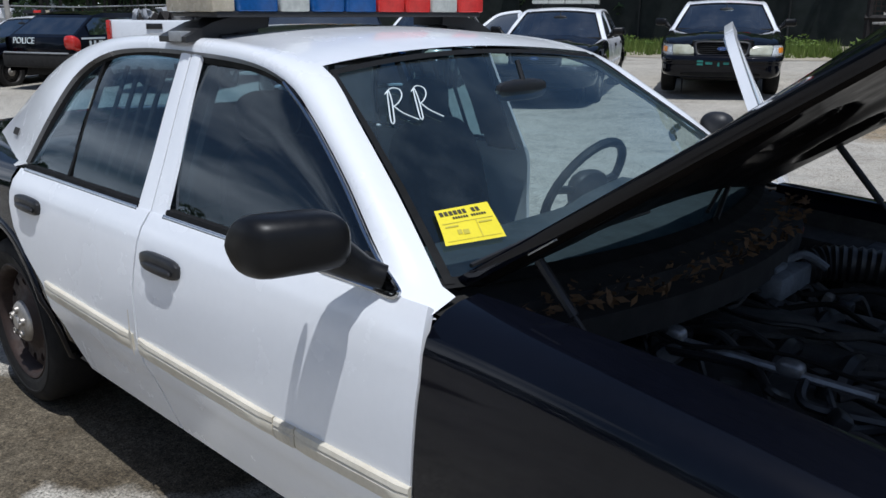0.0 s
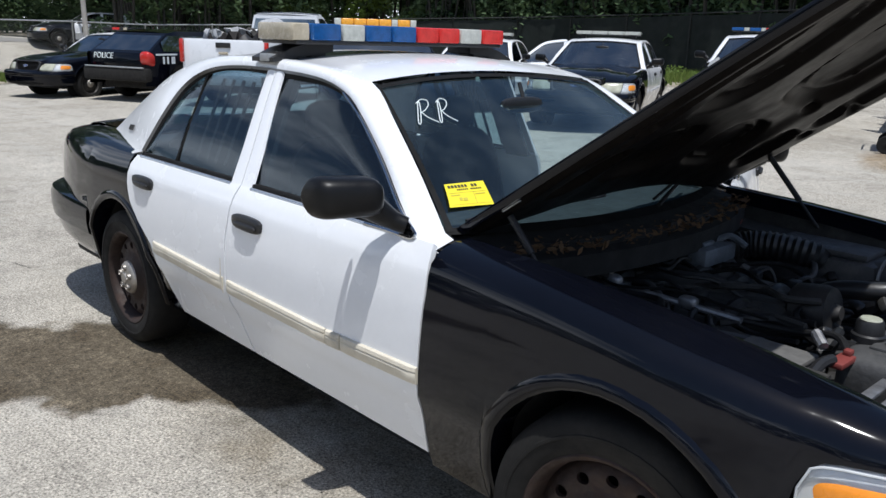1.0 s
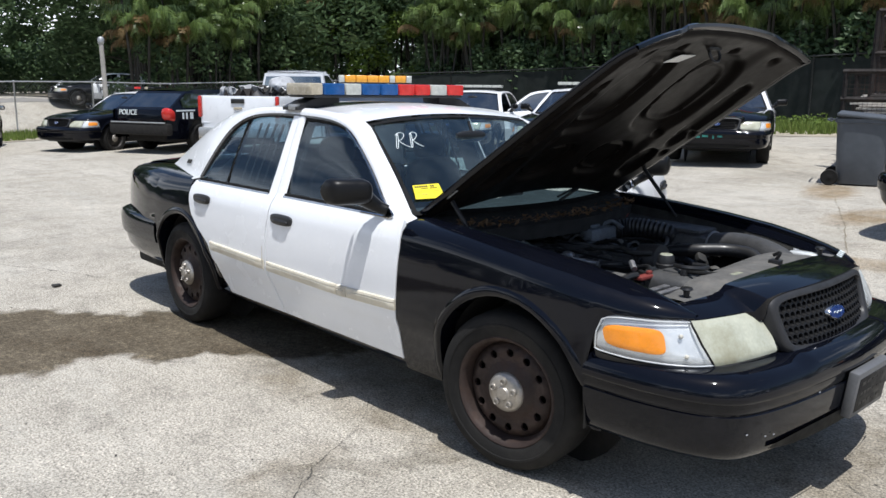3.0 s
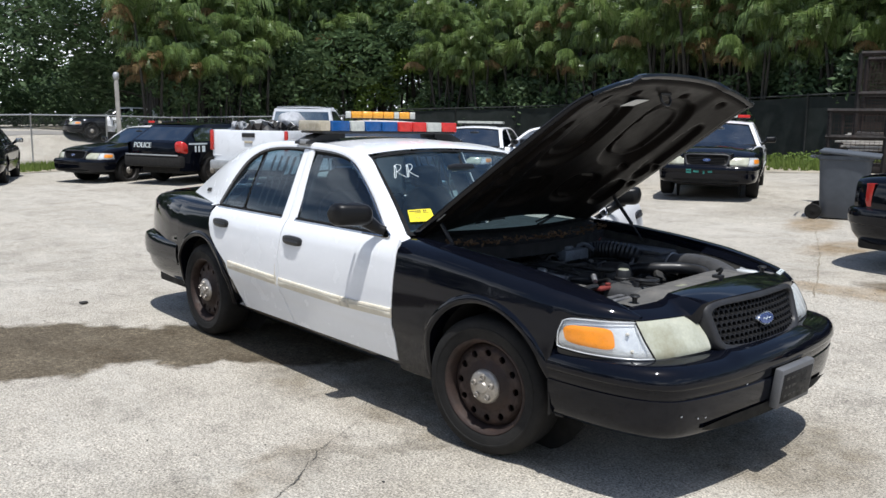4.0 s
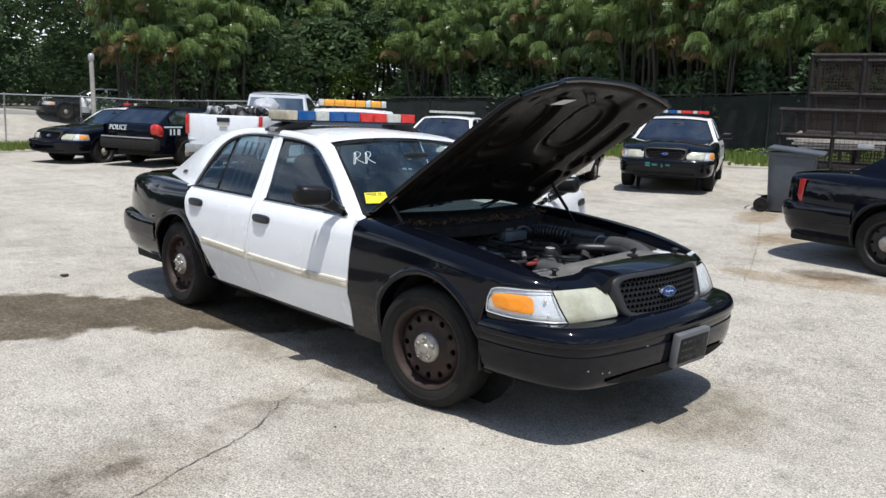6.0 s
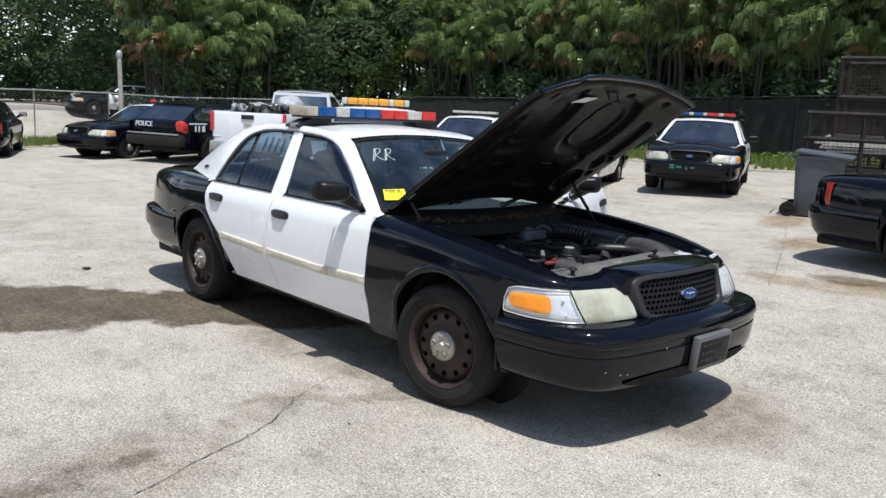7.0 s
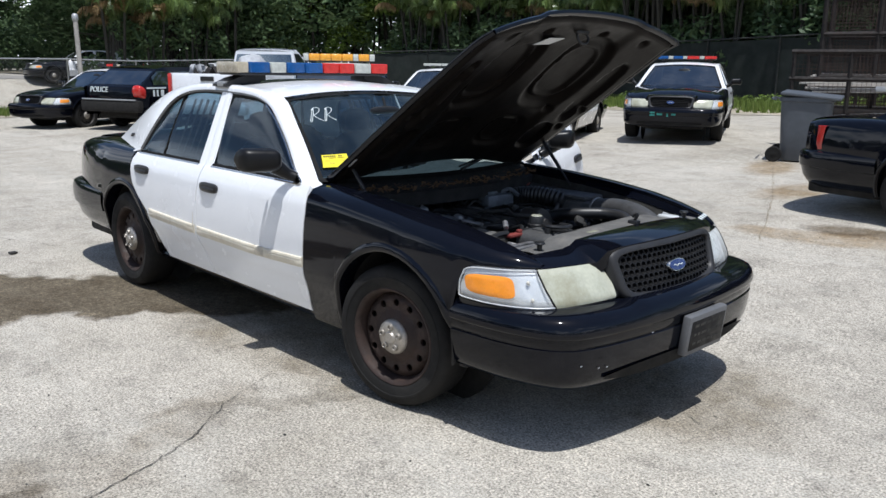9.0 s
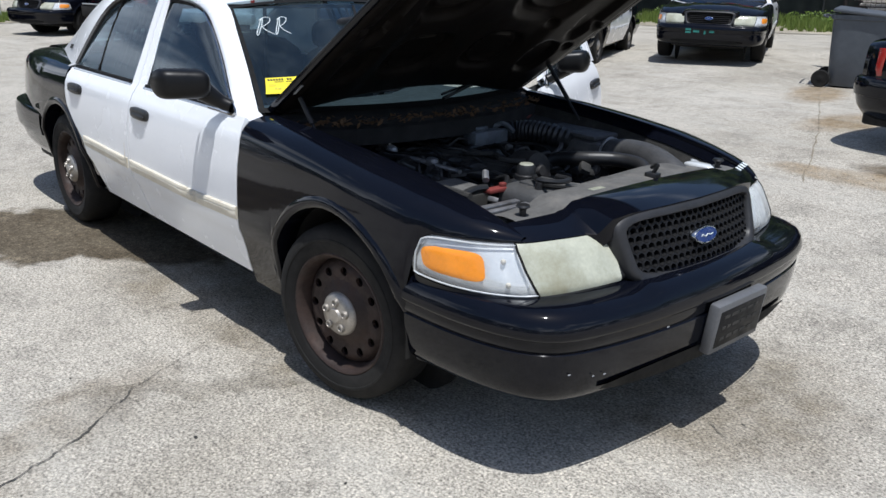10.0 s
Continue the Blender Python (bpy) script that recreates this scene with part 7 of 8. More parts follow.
    for i in range(9):
        u = i / 8
        row = []
        for j in range(41):
            y = lerp(-0.66, 0.66, j / 40)
            x0 = table(y, (-0.66, 0.575), (-0.44, 0.54), (0.30, 0.47), (0.48, 0.50), (0.66, 0.575))
            x1 = 0.716 - 0.035 * abs(y)
            x = lerp(x0, x1, u)
            z = 0.842 - 0.020 * smooth01((abs(y + 0.0) - 0.40) / 0.06) + 0.006 * math.sin(u * 3.14)
            if abs(y) < 0.38:
                z += 0.012 * smooth01((0.5 - abs(u - 0.5)) / 0.2)
            row.append((x, y, z))
        rows.append(row)
    rows.insert(0, [(x - 0.002, y, z - 0.05) for x, y, z in rows[0]])
    sheet(bm, rows)
    cover = part("radiator_cover", bm, "grey_pl", car, "dusty grey plastic radiator cover")
    piece("warning_label", "lens_yellow", cover, lambda bm: box(bm, 0.625, 0.650, -0.25, -0.18, 0.858, 0.8605, 0.0))
    piece("latch", "trim", cover, lambda bm: (box(bm, 0.62, 0.67, 0.09, 0.13, 0.845, 0.875, 0.005), tube(bm, [(0.645, 0.11, 0.87), (0.66, 0.115, 0.905), (0.63, 0.12, 0.89)], 0.008, 6)))
    for x, y in ((0.645, -0.60), (0.63, 0.60)):
        piece("rubber_stop", "trim", cover, lambda bm: lathe(bm, [(0, 0.05), (0.020, 0.05), (0.024, 0.043), (0.012, 0.035), (0.010, 0.0)], 14, Matrix.Translation((x, y, 0.815))))
    for k in range(4):
        x = 0.44 + 0.05 * k
        piece("support_slat", "alu" if k < 2 else "grey_pl", cover, lambda bm: box(bm, x, x + 0.028, -0.66, -0.42, 0.800, 0.812, 0.003))
    piece("washer_neck", "lens_clear", cover, lambda bm: (tube(bm, [(0.50, 0.60, 0.76), (0.52, 0.61, 0.835)], 0.02, 10), blob(bm, (0.56, 0.58, 0.82), (0.07, 0.035, 0.018), 3)))
    # loose hoses and looms
    rnd = random.Random(17)
    for k in range(56):
        x, y = rnd.uniform(-0.62, 0.35), rnd.choice((-1, 1)) * rnd.uniform(0.05, 0.56)
        pts = [Vector((x, y, rnd.uniform(0.66, 0.78)))]
        for _ in range(4):
            pts.append(pts[-1] + Vector((rnd.uniform(-0.16, 0.20), rnd.uniform(-0.13, 0.13), rnd.uniform(-0.03, 0.045))))
            pts[-1].z = min(0.845, max(0.58, pts[-1].z))
            pts[-1].y = max(-0.58, min(0.58, pts[-1].y))
            pts[-1].x = max(-0.66, min(0.48, pts[-1].x))
        piece("hose" if k % 3 else "cable_loom", "red_wire" if k in (5,) else ("trim", "dull", "duct", "trim", "grey_pl", "seal")[k % 6], eng, lambda bm: tube(bm, pts, rnd.uniform(0.006, 0.016), 7))
    for k in range(46):
        x, y, z = rnd.uniform(-0.60, 0.25), rnd.uniform(-0.52, 0.52), rnd.uniform(0.70, 0.80)
        piece("connector", ("trim", "grey_pl", "trim", "duct", "alu", "trim", "dull")[k % 7], eng, lambda bm: blob(bm, (x, y, z), (rnd.uniform(0.010, 0.035), rnd.uniform(0.010, 0.028), rnd.uniform(0.010, 0.022)), 4, 12, 6, pose(0, 0, 0, rnd.uniform(-30, 30), rnd.uniform(-30, 30), rnd.uniform(0, 180))))
    for k in range(14):
        y0 = rnd.uniform(-0.50, 0.30)
        pts = [Vector((rnd.uniform(-0.62, -0.5), y0, rnd.uniform(0.76, 0.84)))]
        while pts[-1].x < 0.10:
            pts.append(pts[-1] + Vector((rnd.uniform(0.08, 0.16), rnd.uniform(-0.07, 0.07), rnd.uniform(-0.05, 0.04))))
            pts[-1].z = min(0.84, max(0.70, pts[-1].z))
            pts[-1].y = max(-0.56, min(0.56, pts[-1].y))
        piece("cable_loom", ("trim", "seal", "dull")[k % 3], eng, lambda bm: tube(bm, pts, rnd.uniform(0.005, 0.013), 7))
    # looms and pipes clipped along the firewall
    for k in range(26):
        y0 = rnd.uniform(-0.62, 0.30)
        pts = [Vector((rnd.uniform(-0.62, -0.48), y0, rnd.uniform(0.78, 0.93)))]
        for _ in range(4):
            pts.append(pts[-1] + Vector((rnd.uniform(-0.05, 0.08), rnd.uniform(0.03, 0.14), rnd.uniform(-0.06, 0.05))))
            pts[-1].x = max(-0.64, min(-0.40, pts[-1].x))
            pts[-1].z = max(0.74, min(0.93, pts[-1].z))
        piece("firewall_pipe", ("trim", "under", "seal", "dull", "under", "alu")[k % 6] if k != 11 else "red_wire", eng, lambda bm: tube(bm, pts, rnd.uniform(0.005, 0.012), 7))
    for k in range(18):
        c = (rnd.uniform(-0.66, -0.50), rnd.uniform(-0.62, 0.55), rnd.uniform(0.78, 0.90))
        piece("bracket", ("under", "trim", "dull", "steel")[k % 4], eng, lambda bm: box(bm, c[0] - rnd.uniform(0.01, 0.03), c[0] + 0.02, c[1] - rnd.uniform(0.01, 0.05), c[1] + 0.02, c[2] - rnd.uniform(0.01, 0.04), c[2] + 0.02, 0.004))
    # dry leaves caught along the cowl
    bm = bmesh.new()
    for _ in range(420):
        y = rnd.uniform(-0.78, 0.78)
        f = 1 - (y / 0.80) ** 2
        c = Vector((-0.70 + 0.17 * f + rnd.uniform(0.02, 0.17), y, 0.945 + rnd.uniform(0, 0.022)))
        a = Vector((rnd.gauss(0, 1), rnd.gauss(0, 1), rnd.gauss(0, 0.5))).normalized()
        b = a.orthogonal().normalized()
        s = rnd.uniform(0.008, 0.022)
        bm.faces.new([bm.verts.new(c + o) for o in (a * s, b * s * 0.4, -a * s, -b * s * 0.4)])
    ob = part("dry_leaves", bm, "leaf_dry", cowl)
    ob["kind"] = "stuff"


build_bay(main_car)


def build_marks(car):
    """Paper, paint-marker letters and small markings on the main car."""
    ws = [o for o in car.children if o.name.startswith("windscreen")][0]
    u0, u1, v0, v1 = 0.205, 0.37, 0.035, 0.133
    bm = bmesh.new()
    sheet(bm, [[windscreen_point(lerp(u0, u1, i / 6), lerp(v0, v1, j / 6) + 0.012 * (i / 6 - 0.5), 0.004) for j in range(7)] for i in range(7)])
    card = part("price_card", bm, "sticker", ws, "yellow paper card with dark print")
    for a, b, h, mat in ((0.06, 0.80, 0.865, "ink"), (0.26, 0.92, 0.73, "ink")):
        n = 9 if h > 0.8 else 14
        for k in range(n):
            if k % 7 == 6:
                continue
            t0, t1 = lerp(a, b, k / n), lerp(a, b, (k + 0.72) / n)
            bm = bmesh.new()
            hh = 0.055 if h > 0.8 else 0.028
            sheet(bm, [[windscreen_point(lerp(u0, u1, h + s * hh), lerp(v0, v1, t) + 0.012 * (h - 0.5), 0.0055) for t in (t0, t1)] for s in (-1, 1)])
            part("print_bar", bm, mat, card)
    for t0, t1, h0, h1 in ((0.05, 0.95, 0.60, 0.615), (0.05, 0.95, 0.10, 0.115), (0.62, 0.635, 0.10, 0.60), (0.25, 0.32, 0.30, 0.42), (0.34, 0.44, 0.28, 0.40), (0.08, 0.3, 0.50, 0.54), (0.66, 0.9, 0.50, 0.54)):
        bm = bmesh.new()
        sheet(bm, [[windscreen_point(lerp(u0, u1, h), lerp(v0, v1, t) + 0.012 * (h - 0.5), 0.0055) for t in (t0, t1)] for h in (h0, h1)])
        part("print_bar", bm, "paper_ink", card)
    # two hand-drawn letters
    stroke = [[(0.13, 0.06), (0.06, 0.0), (-0.01, 0.10), (0.0, 0.5), (0.05, 0.90), (0.13, 0.94), (0.17, 0.60), (0.13, 0.06)], [(-0.08, 0.88), (0.25, 1.03), (0.62, 0.95), (0.66, 0.74), (0.42, 0.54), (0.14, 0.45)], [(0.20, 0.48), (0.55, 0.22), (1.12, -0.02)]]
    for va, vb, ua, ub, skew in ((0.066, 0.128, 0.715, 0.855, 0.045), (0.138, 0.192, 0.71, 0.845, 0.045)):
        bm = bmesh.new()
        for line in stroke:
            tube(bm, [windscreen_point(lerp(ua, ub, h), lerp(va, vb, t) + skew * h, 0.003) for t, h in line], 0.0019, 6, 5)
        part("letter_r", bm, "chalk", ws, "letter R in white paint marker")
    # fleet number decals as plain bars
    fender = [o for o in car.children if o.name.startswith("header_panel")][0]
    for k in range(4):
        y = 0.648 + 0.027 * k
        bm = bmesh.new()
        x = 0.700 - 0.006 * k
        z = 0.8258 + 0.0024 * k
        box(bm, -0.012, 0.012, -0.0075, 0.0075, -0.001, 0.001)
        ob = part("number_bar", bm, "chalk", fender)
        ob.matrix_basis = pose(x, y, z + 0.003, 0, 21.5, 4)
    roof = [o for o in car.children if o.name.startswith("roof")][0]
    for k in range(4):
        bm = bmesh.new()
        box(bm, -0.008, 0.008, -0.0015, 0.0015, -0.014, 0.014)
        ob = part("number_bar", bm, "dull", roof)
        ob.matrix_basis = pose(-3.045 - 0.028 * k, -0.7735 + 0.0054 * k, 1.078 - 0.0015 * k, -25, 0, -12)
    # plate holder with its dark blank plate
    bm = bmesh.new()
    box(bm, -0.03, 0.012, -0.165, 0.165, -0.095, 0.095, 0.012)
    hold = part("plate_holder", bm, "plate_hold", car, "empty dark plate holder")
    hold.matrix_basis = pose(1.085, 0.058, 0.44, 0, 6, 0)
    bm = bmesh.new()
    box(bm, 0.010, 0.014, -0.145, 0.145, -0.070, 0.070, 0.002)
    pl = part("plate_insert", bm, "grille_black", hold)
    rnd = random.Random(3)
    for r in range(3):
        y = -0.12
        while y < 0.11:
            w = rnd.uniform(0.02, 0.05)
            bm = bmesh.new()
            box(bm, 0.0145, 0.0155, y, y + w, -0.045 + 0.042 * r, -0.033 + 0.042 * r)
            part("print_bar", bm, "dull", pl)
            y += w + 0.012
    # scuffs along the bumper and the rust bleed at the door seam
    bump = [o for o in car.children if o.name.startswith("front_bumper")][0]
    for x, y, z, w in ((0.985, -0.47, 0.335, 0.03), (1.005, -0.40, 0.33, 0.016), (0.94, -0.62, 0.345, 0.02), (1.012, -0.36, 0.331, 0.012), (0.80, -0.83, 0.482, 0.03)):
        bm = bmesh.new()
        blob(bm, (0, 0, 0), (0.003, w / 2, 0.004), 2.2, 10, 6)
        ob = part("scuff", bm, "lens_clear", bump)
        ob.matrix_basis = pose(x, y, z, 0, 0, -28)
    rd = [o for o in car.children if o.name.startswith("rear_door")][0]
    bm = bmesh.new()
    rows = []
    for i in range(12):
        z = lerp(0.56, 0.70, i / 11)
        w = 0.004 + 0.010 * math.exp(-((z - 0.605) / 0.03) ** 2)
        x = cut_mid(z) - 0.004
        rows.append([(x - w, -(half_width(x, z) + 0.0165), z), (x + w * 0.4, -(half_width(x, z) + 0.0165), z)])
    sheet(bm, rows)
    part("rust_bleed", bm, "mould_old", rd, "rust-brown bleed at the seam")


build_marks(main_car)

# ---------------------------------------------------------------- the yard's edge
def ribbon(name, line, width, mat, lift, label, category, kind="structure"):
    bm = bmesh.new()
    rows = []
    p = [Vector((x, y, 0)) for x, y in line]
    fine = []
    for a, b in zip(p, p[1:]):
        k = max(2, int((b - a).length / 1.5))
        fine += [a.lerp(b, i / k) for i in range(k)]
    fine.append(p[-1])
    for i, q in enumerate(fine):
        d = (fine[min(i + 1, len(fine) - 1)] - fine[max(i - 1, 0)]).normalized()
        nrm = Vector((-d.y, d.x, 0))
        rows.append([(r.x, r.y, lay(r.x, r.y) + lift) for r in (q + nrm * width / 2 * t for t in np.linspace(-1, 1, 17))])
    sheet(bm, rows)
    return tagged(part(name, bm, mat), label, category, "", kind)


EDGE = [(40, 26.5), (12, 22.0), (0, 18.6), (-7, 18.4), (-12.5, 19.6), (-22, 22.5), (-30, 19.0), (-29.5, 12), (-25.5, 6.0), (-24.6, 0), (-25.5, -10), (-28, -40)]
FENCE = [(40, 31), (14, 27), (0, 24.3), (-8, 24.0), (-16, 25.5), (-24, 26.0), (-31.6, 21), (-32, 13), (-31, 6), (-30.6, 0), (-31.5, -10), (-33, -40)]
mid = [((a[0] + b[0]) / 2, (a[1] + b[1]) / 2) for a, b in zip(EDGE, FENCE)]
ribbon("grass_verge", mid, 6.0, "soil", 0.012, "dry soil under the grass verge", "ground")
ribbon("kerb", EDGE, 0.22, "concrete", 0.012, "low worn concrete kerb along the grass", "kerb")
ribbon("road", [(-40, -60), (-41, 0), (-42, 12), (-44, 30), (-50, 60)], 9.0, "asphalt", 0.02, "grey road beyond the chain-link fence", "road")
ribbon("far_verge", [(-52, -60), (-53, 0), (-54, 14), (-57, 40)], 14.0, "soil", 0.03, "brown bank across the road", "ground")


def along(line, step):
    p = [Vector((x, y, 0)) for x, y in line]
    out, carry = [], 0.0
    for a, b in zip(p, p[1:]):
        L = (b - a).length
        d = carry
        while d < L:
            out.append(a.lerp(b, d / L))
            d += step
        carry = d - L
    return out


def build_fence():
    fence = thing("fence", Matrix(), "chain-link fence with steel posts, dark fabric on one part", "fence", kind="structure")
    posts = along(FENCE[1:11], 3.0)
    bm = bmesh.new()
    lathe(bm, [(0.0, 2.32), (0.02, 2.32), (0.036, 2.29), (0.036, 2.26), (0.030, 2.25), (0.030, 0.0)], 10)
    first = part("post", bm, "dark_rail", fence)
    bright = first.data.copy()
    bright.materials.clear()
    bright.materials.append(M["galv"])
    for k, p in enumerate(posts):
        if k == 0:
            ob = first
        elif p.x < -29:
            ob = share("post", bright, fence)
        else:
            ob = share("post", first.data, fence)
        low = 2.0 / 2.24 if p.x < -29 else 1.0
        ob.matrix_basis = pose(p.x, p.y, lay(p.x, p.y) - 0.02) @ Matrix.Diagonal((1, 1, low, 1))
    for a, b in zip(posts, posts[1:]):
        za, zb = lay(a.x, a.y), lay(b.x, b.y)
        bm = bmesh.new()
        chain = (a.x < -29)
        tall = 2.0 if chain else 2.24
        tube(bm, [(a.x, a.y, za + tall), (b.x, b.y, zb + tall)], 0.026, 6)
        part("rail", bm, "galv" if chain else "dark_rail", fence)
        if not chain:
            bm = bmesh.new()
            rows = []
            for i in range(7):
                t = i / 6
                q = a.lerp(b, t)
                sag = 0.03 * math.sin(t * math.pi)
                d = (b - a).normalized()
                nr = Vector((-d.y, d.x, 0))
                rows.append([Vector((q.x, q.y, lerp(za, zb, t) + h)) - nr * (0.04 + 0.02 * math.sin(t * 9 + h * 4)) for h in (0.02, 0.7, 1.4, 2.18 - sag)])
            sheet(bm, rows)
            thicken(bm, 0.004)
            part("privacy_fabric", bm, "windscreen_fabric", fence, "dark green fabric")
        else:
            # woven wire: two sets of slanting strands
            bm = bmesh.new()
            L = (b - a).length
            d = (b - a).normalized()
            step, h = 0.11, 1.96
            n = int((L + h) / step)
            for sgn in (1, -1):
                for k in range(n):
                    u0 = k * step - h
                    pts = []
                    for hh in (0.0, h):
                        u = u0 + hh if sgn > 0 else u0 + h - hh
                        pts.append((u, hh))
                    (ua, ha), (ub, hb) = pts
                    lo, hi = 0.0, 1.0
                    if ub != ua:
                        ts = sorted(((0 - ua) / (ub - ua), (L - ua) / (ub - ua)))
                        lo, hi = max(0, ts[0]), min(1, ts[1])
                    if hi - lo < 0.02:
                        continue
                    ends = []
                    for t in (lo, hi):
                        u, hh = lerp(ua, ub, t), lerp(ha, hb, t)
                        q = a + d * u
                        ends.append(Vector((q.x, q.y, lerp(za, zb, u / L) + 0.03 + hh)))
                    w = Vector((0, 0, 0.0022))
                    o = Vector((-d.y, d.x, 0)) * 0.0035 * sgn
                    v = [bm.verts.new(c) for c in (ends[0] - w + o, ends[1] - w + o, ends[1] + w + o, ends[0] + w + o)]
                    bm.faces.new(v)
            part("woven_wire", bm, "mesh_wire", fence)
    return fence


build_fence()


def build_pole(x, y, h, r, label):
    bm = bmesh.new()
    lathe(bm, [(0, h), (r * 0.7, h), (r * 0.85, h - 0.05), (r * 0.9, h - 0.3), (r, 0)], 12)
    t = part("utility_pole", bm, "pole")
    t.matrix_basis = pose(x, y, lay(x, y) - 0.05, 0, -3.2, 0)
    tagged(t, label, "pole")
    bm = bmesh.new()
    blob(bm, (0, 0, h + 0.02), (r * 1.25, r * 1.25, 0.16), 2.6, 14, 8)
    part("pole_cap", bm, "galv", t)


build_pole(-29.5, 8.42, 3.5, 0.095, "weathered grey concrete pole beside the fence")


# ---------------------------------------------------------------- trees
def frond_rows(bm, rnd, base, yaw, lift, length, droop, leaf, strips):
    """One palm frond: a midrib that rises and hooks over, with leaflets hanging from both sides."""
    n = 12
    c, s = math.cos(yaw), math.sin(yaw)
    line = []
    ang = lift
    p = Vector(base)
    bend = [((i + 0.5) / n) ** 1.25 for i in range(n)]
    for i in range(n + 1):
        line.append(p.copy())
        p = p + Vector((c * math.cos(ang), s * math.cos(ang), math.sin(ang))) * length / n
        if i < n:
            ang -= droop * bend[i] / sum(bend)
    side = Vector((-s, c, 0))
    spread = rnd.uniform(0.18, 0.52)
    for i, (a, b) in enumerate(zip(line, line[1:])):
        w = side * lerp(0.055, 0.026, i / n)
        bm.faces.new([bm.verts.new(q) for q in (a - w, a + w, b + w, b - w)])
    for k in range(strips):
        t = 0.16 + 0.83 * k / (strips - 1)
        f = t * n
        i = min(int(f), n - 1)
        q = line[i].lerp(line[i + 1], f - i)
        d = (line[i + 1] - line[i]).normalized()
        ll = leaf * (0.42 + 0.70 * math.sin(math.pi * min(1, t * 0.85 + 0.08))) * rnd.uniform(0.8, 1.15)
        for sg in (-1, 1):
            out = (side * sg * 0.75 + d * 0.35 + Vector((0, 0, rnd.uniform(0.0, 0.35)))).normalized()
            m1 = q + out * ll * spread
            m2 = m1 + (out * 0.30 + Vector((0, 0, -0.95))).normalized() * ll * (1.04 - spread)
            w = d * 0.027 + Vector((0, 0, 0.006))
            v = [bm.verts.new(x) for x in (q - w * 0.7, q + w * 0.7, m1 + w * 1.1, m1 - w * 1.1, m2)]
            bm.faces.new(v[:4])
            bm.faces.new((v[3], v[2], v[4]))


def build_palm(seed, heights, dry=1, label="clustered palm with arching feathery fronds behind the fence"):
    rnd = random.Random(seed)
    palm = thing("palm_tree", Matrix(), label, "palm", "palms behind the fence")
    for h in heights:
        x, y = rnd.uniform(-0.9, 0.9), rnd.uniform(-0.7, 0.7)
        bm = bmesh.new()
        lean = (rnd.uniform(-0.6, 0.6), rnd.uniform(-0.5, 0.3))
        pts = [(x, y, 0), (x + lean[0] * 0.3, y + lean[1] * 0.3, h * 0.5), (x + lean[0], y + lean[1], h)]
        tube(bm, pts, [0.075, 0.06, 0.05], 7, 6, 0.03)
        part("trunk", bm, "trunk_bark", palm)
        bm = bmesh.new()
        top = Vector(pts[-1])
        nf = rnd.randint(10, 12)
        turn = rnd.uniform(0, 6.28)
        for k in range(nf):
            yaw = turn + 2 * math.pi * k / nf + rnd.uniform(-0.35, 0.35)
            frond_rows(bm, rnd, top + Vector((0, 0, rnd.uniform(-0.3, 0.1))), yaw, rnd.uniform(0.95, 1.50), rnd.uniform(1.6, 2.5), rnd.uniform(2.7, 3.8), 0.62, 27)
        part("crown", bm, "palm", palm)
        if dry and rnd.random() < dry / 3:
            bm = bmesh.new()
            for k in range(3 if dry > 2 else 1):
                frond_rows(bm, rnd, top + Vector((0, 0, -0.15)), rnd.uniform(3.6, 5.8), rnd.uniform(0.5, 1.2), rnd.uniform(1.2, 1.9), rnd.uniform(2.4, 3.2), 0.45, 22)
            part("dry_fronds", bm, "palm_dry", palm, "withered orange-brown fronds")
    return palm


def leaf_mass(bm, rnd, c, r, count, size, flat=0.75):
    for _ in range(count):
        while True:
            v = Vector((rnd.uniform(-1, 1), rnd.uniform(-1, 1), rnd.uniform(-1, 1)))
            if 0.15 < v.length < 1:
                break
        v = v.normalized() * v.length ** 0.45
        p = Vector(c) + Vector((v.x * r, v.y * r, v.z * r * flat))
        a = Vector((rnd.gauss(0, 1), rnd.gauss(0, 1), rnd.gauss(0, 0.6))).normalized()
        b = a.orthogonal().normalized()
        s = size * rnd.uniform(0.6, 1.3)
        q = [bm.verts.new(p + o) for o in (a * s, b * s * 0.45, -a * s, -b * s * 0.45)]
        bm.faces.new(q)


def build_tree(seed, height, spread, leaves=15000, leaf=0.125, mat="tree_leaf", label="broad dark green tree behind the fence", group="trees behind the fence"):
    rnd = random.Random(seed)
    tree = thing("tree", Matrix(), label, "tree", group)
    bm = bmesh.new()
    tube(bm, [(0, 0, -0.1), (rnd.uniform(-0.2, 0.2), rnd.uniform(-0.2, 0.2), height * 0.3), (rnd.uniform(-0.5, 0.5), rnd.uniform(-0.5, 0.5), height * 0.75)], [0.24, 0.17, 0.07], 9)
    part("trunk", bm, "bark", tree)
    crown = bmesh.new()
    n = 13
    for k in range(n):
        a = 2.4 * k + rnd.uniform(-0.3, 0.3)
        t = k / (n - 1)
        z = height * lerp(0.22, 0.95, t)
        r = spread * rnd.uniform(0.35, 0.95) * (1 - 0.55 * abs(t - 0.45))
        c = Vector((r * math.cos(a), r * math.sin(a), z + rnd.uniform(-0.4, 0.4)))
        bm = bmesh.new()
        tube(bm, [(0, 0, z * 0.72), Vector((0, 0, z * 0.8)).lerp(c, 0.5), c], [0.07, 0.05, 0.02], 6, 4)
        part("limb", bm, "bark", tree)
        leaf_mass(crown, rnd, c, spread * rnd.uniform(0.38, 0.58), leaves // n, leaf)
    part("crown", crown, mat, tree)
    return tree


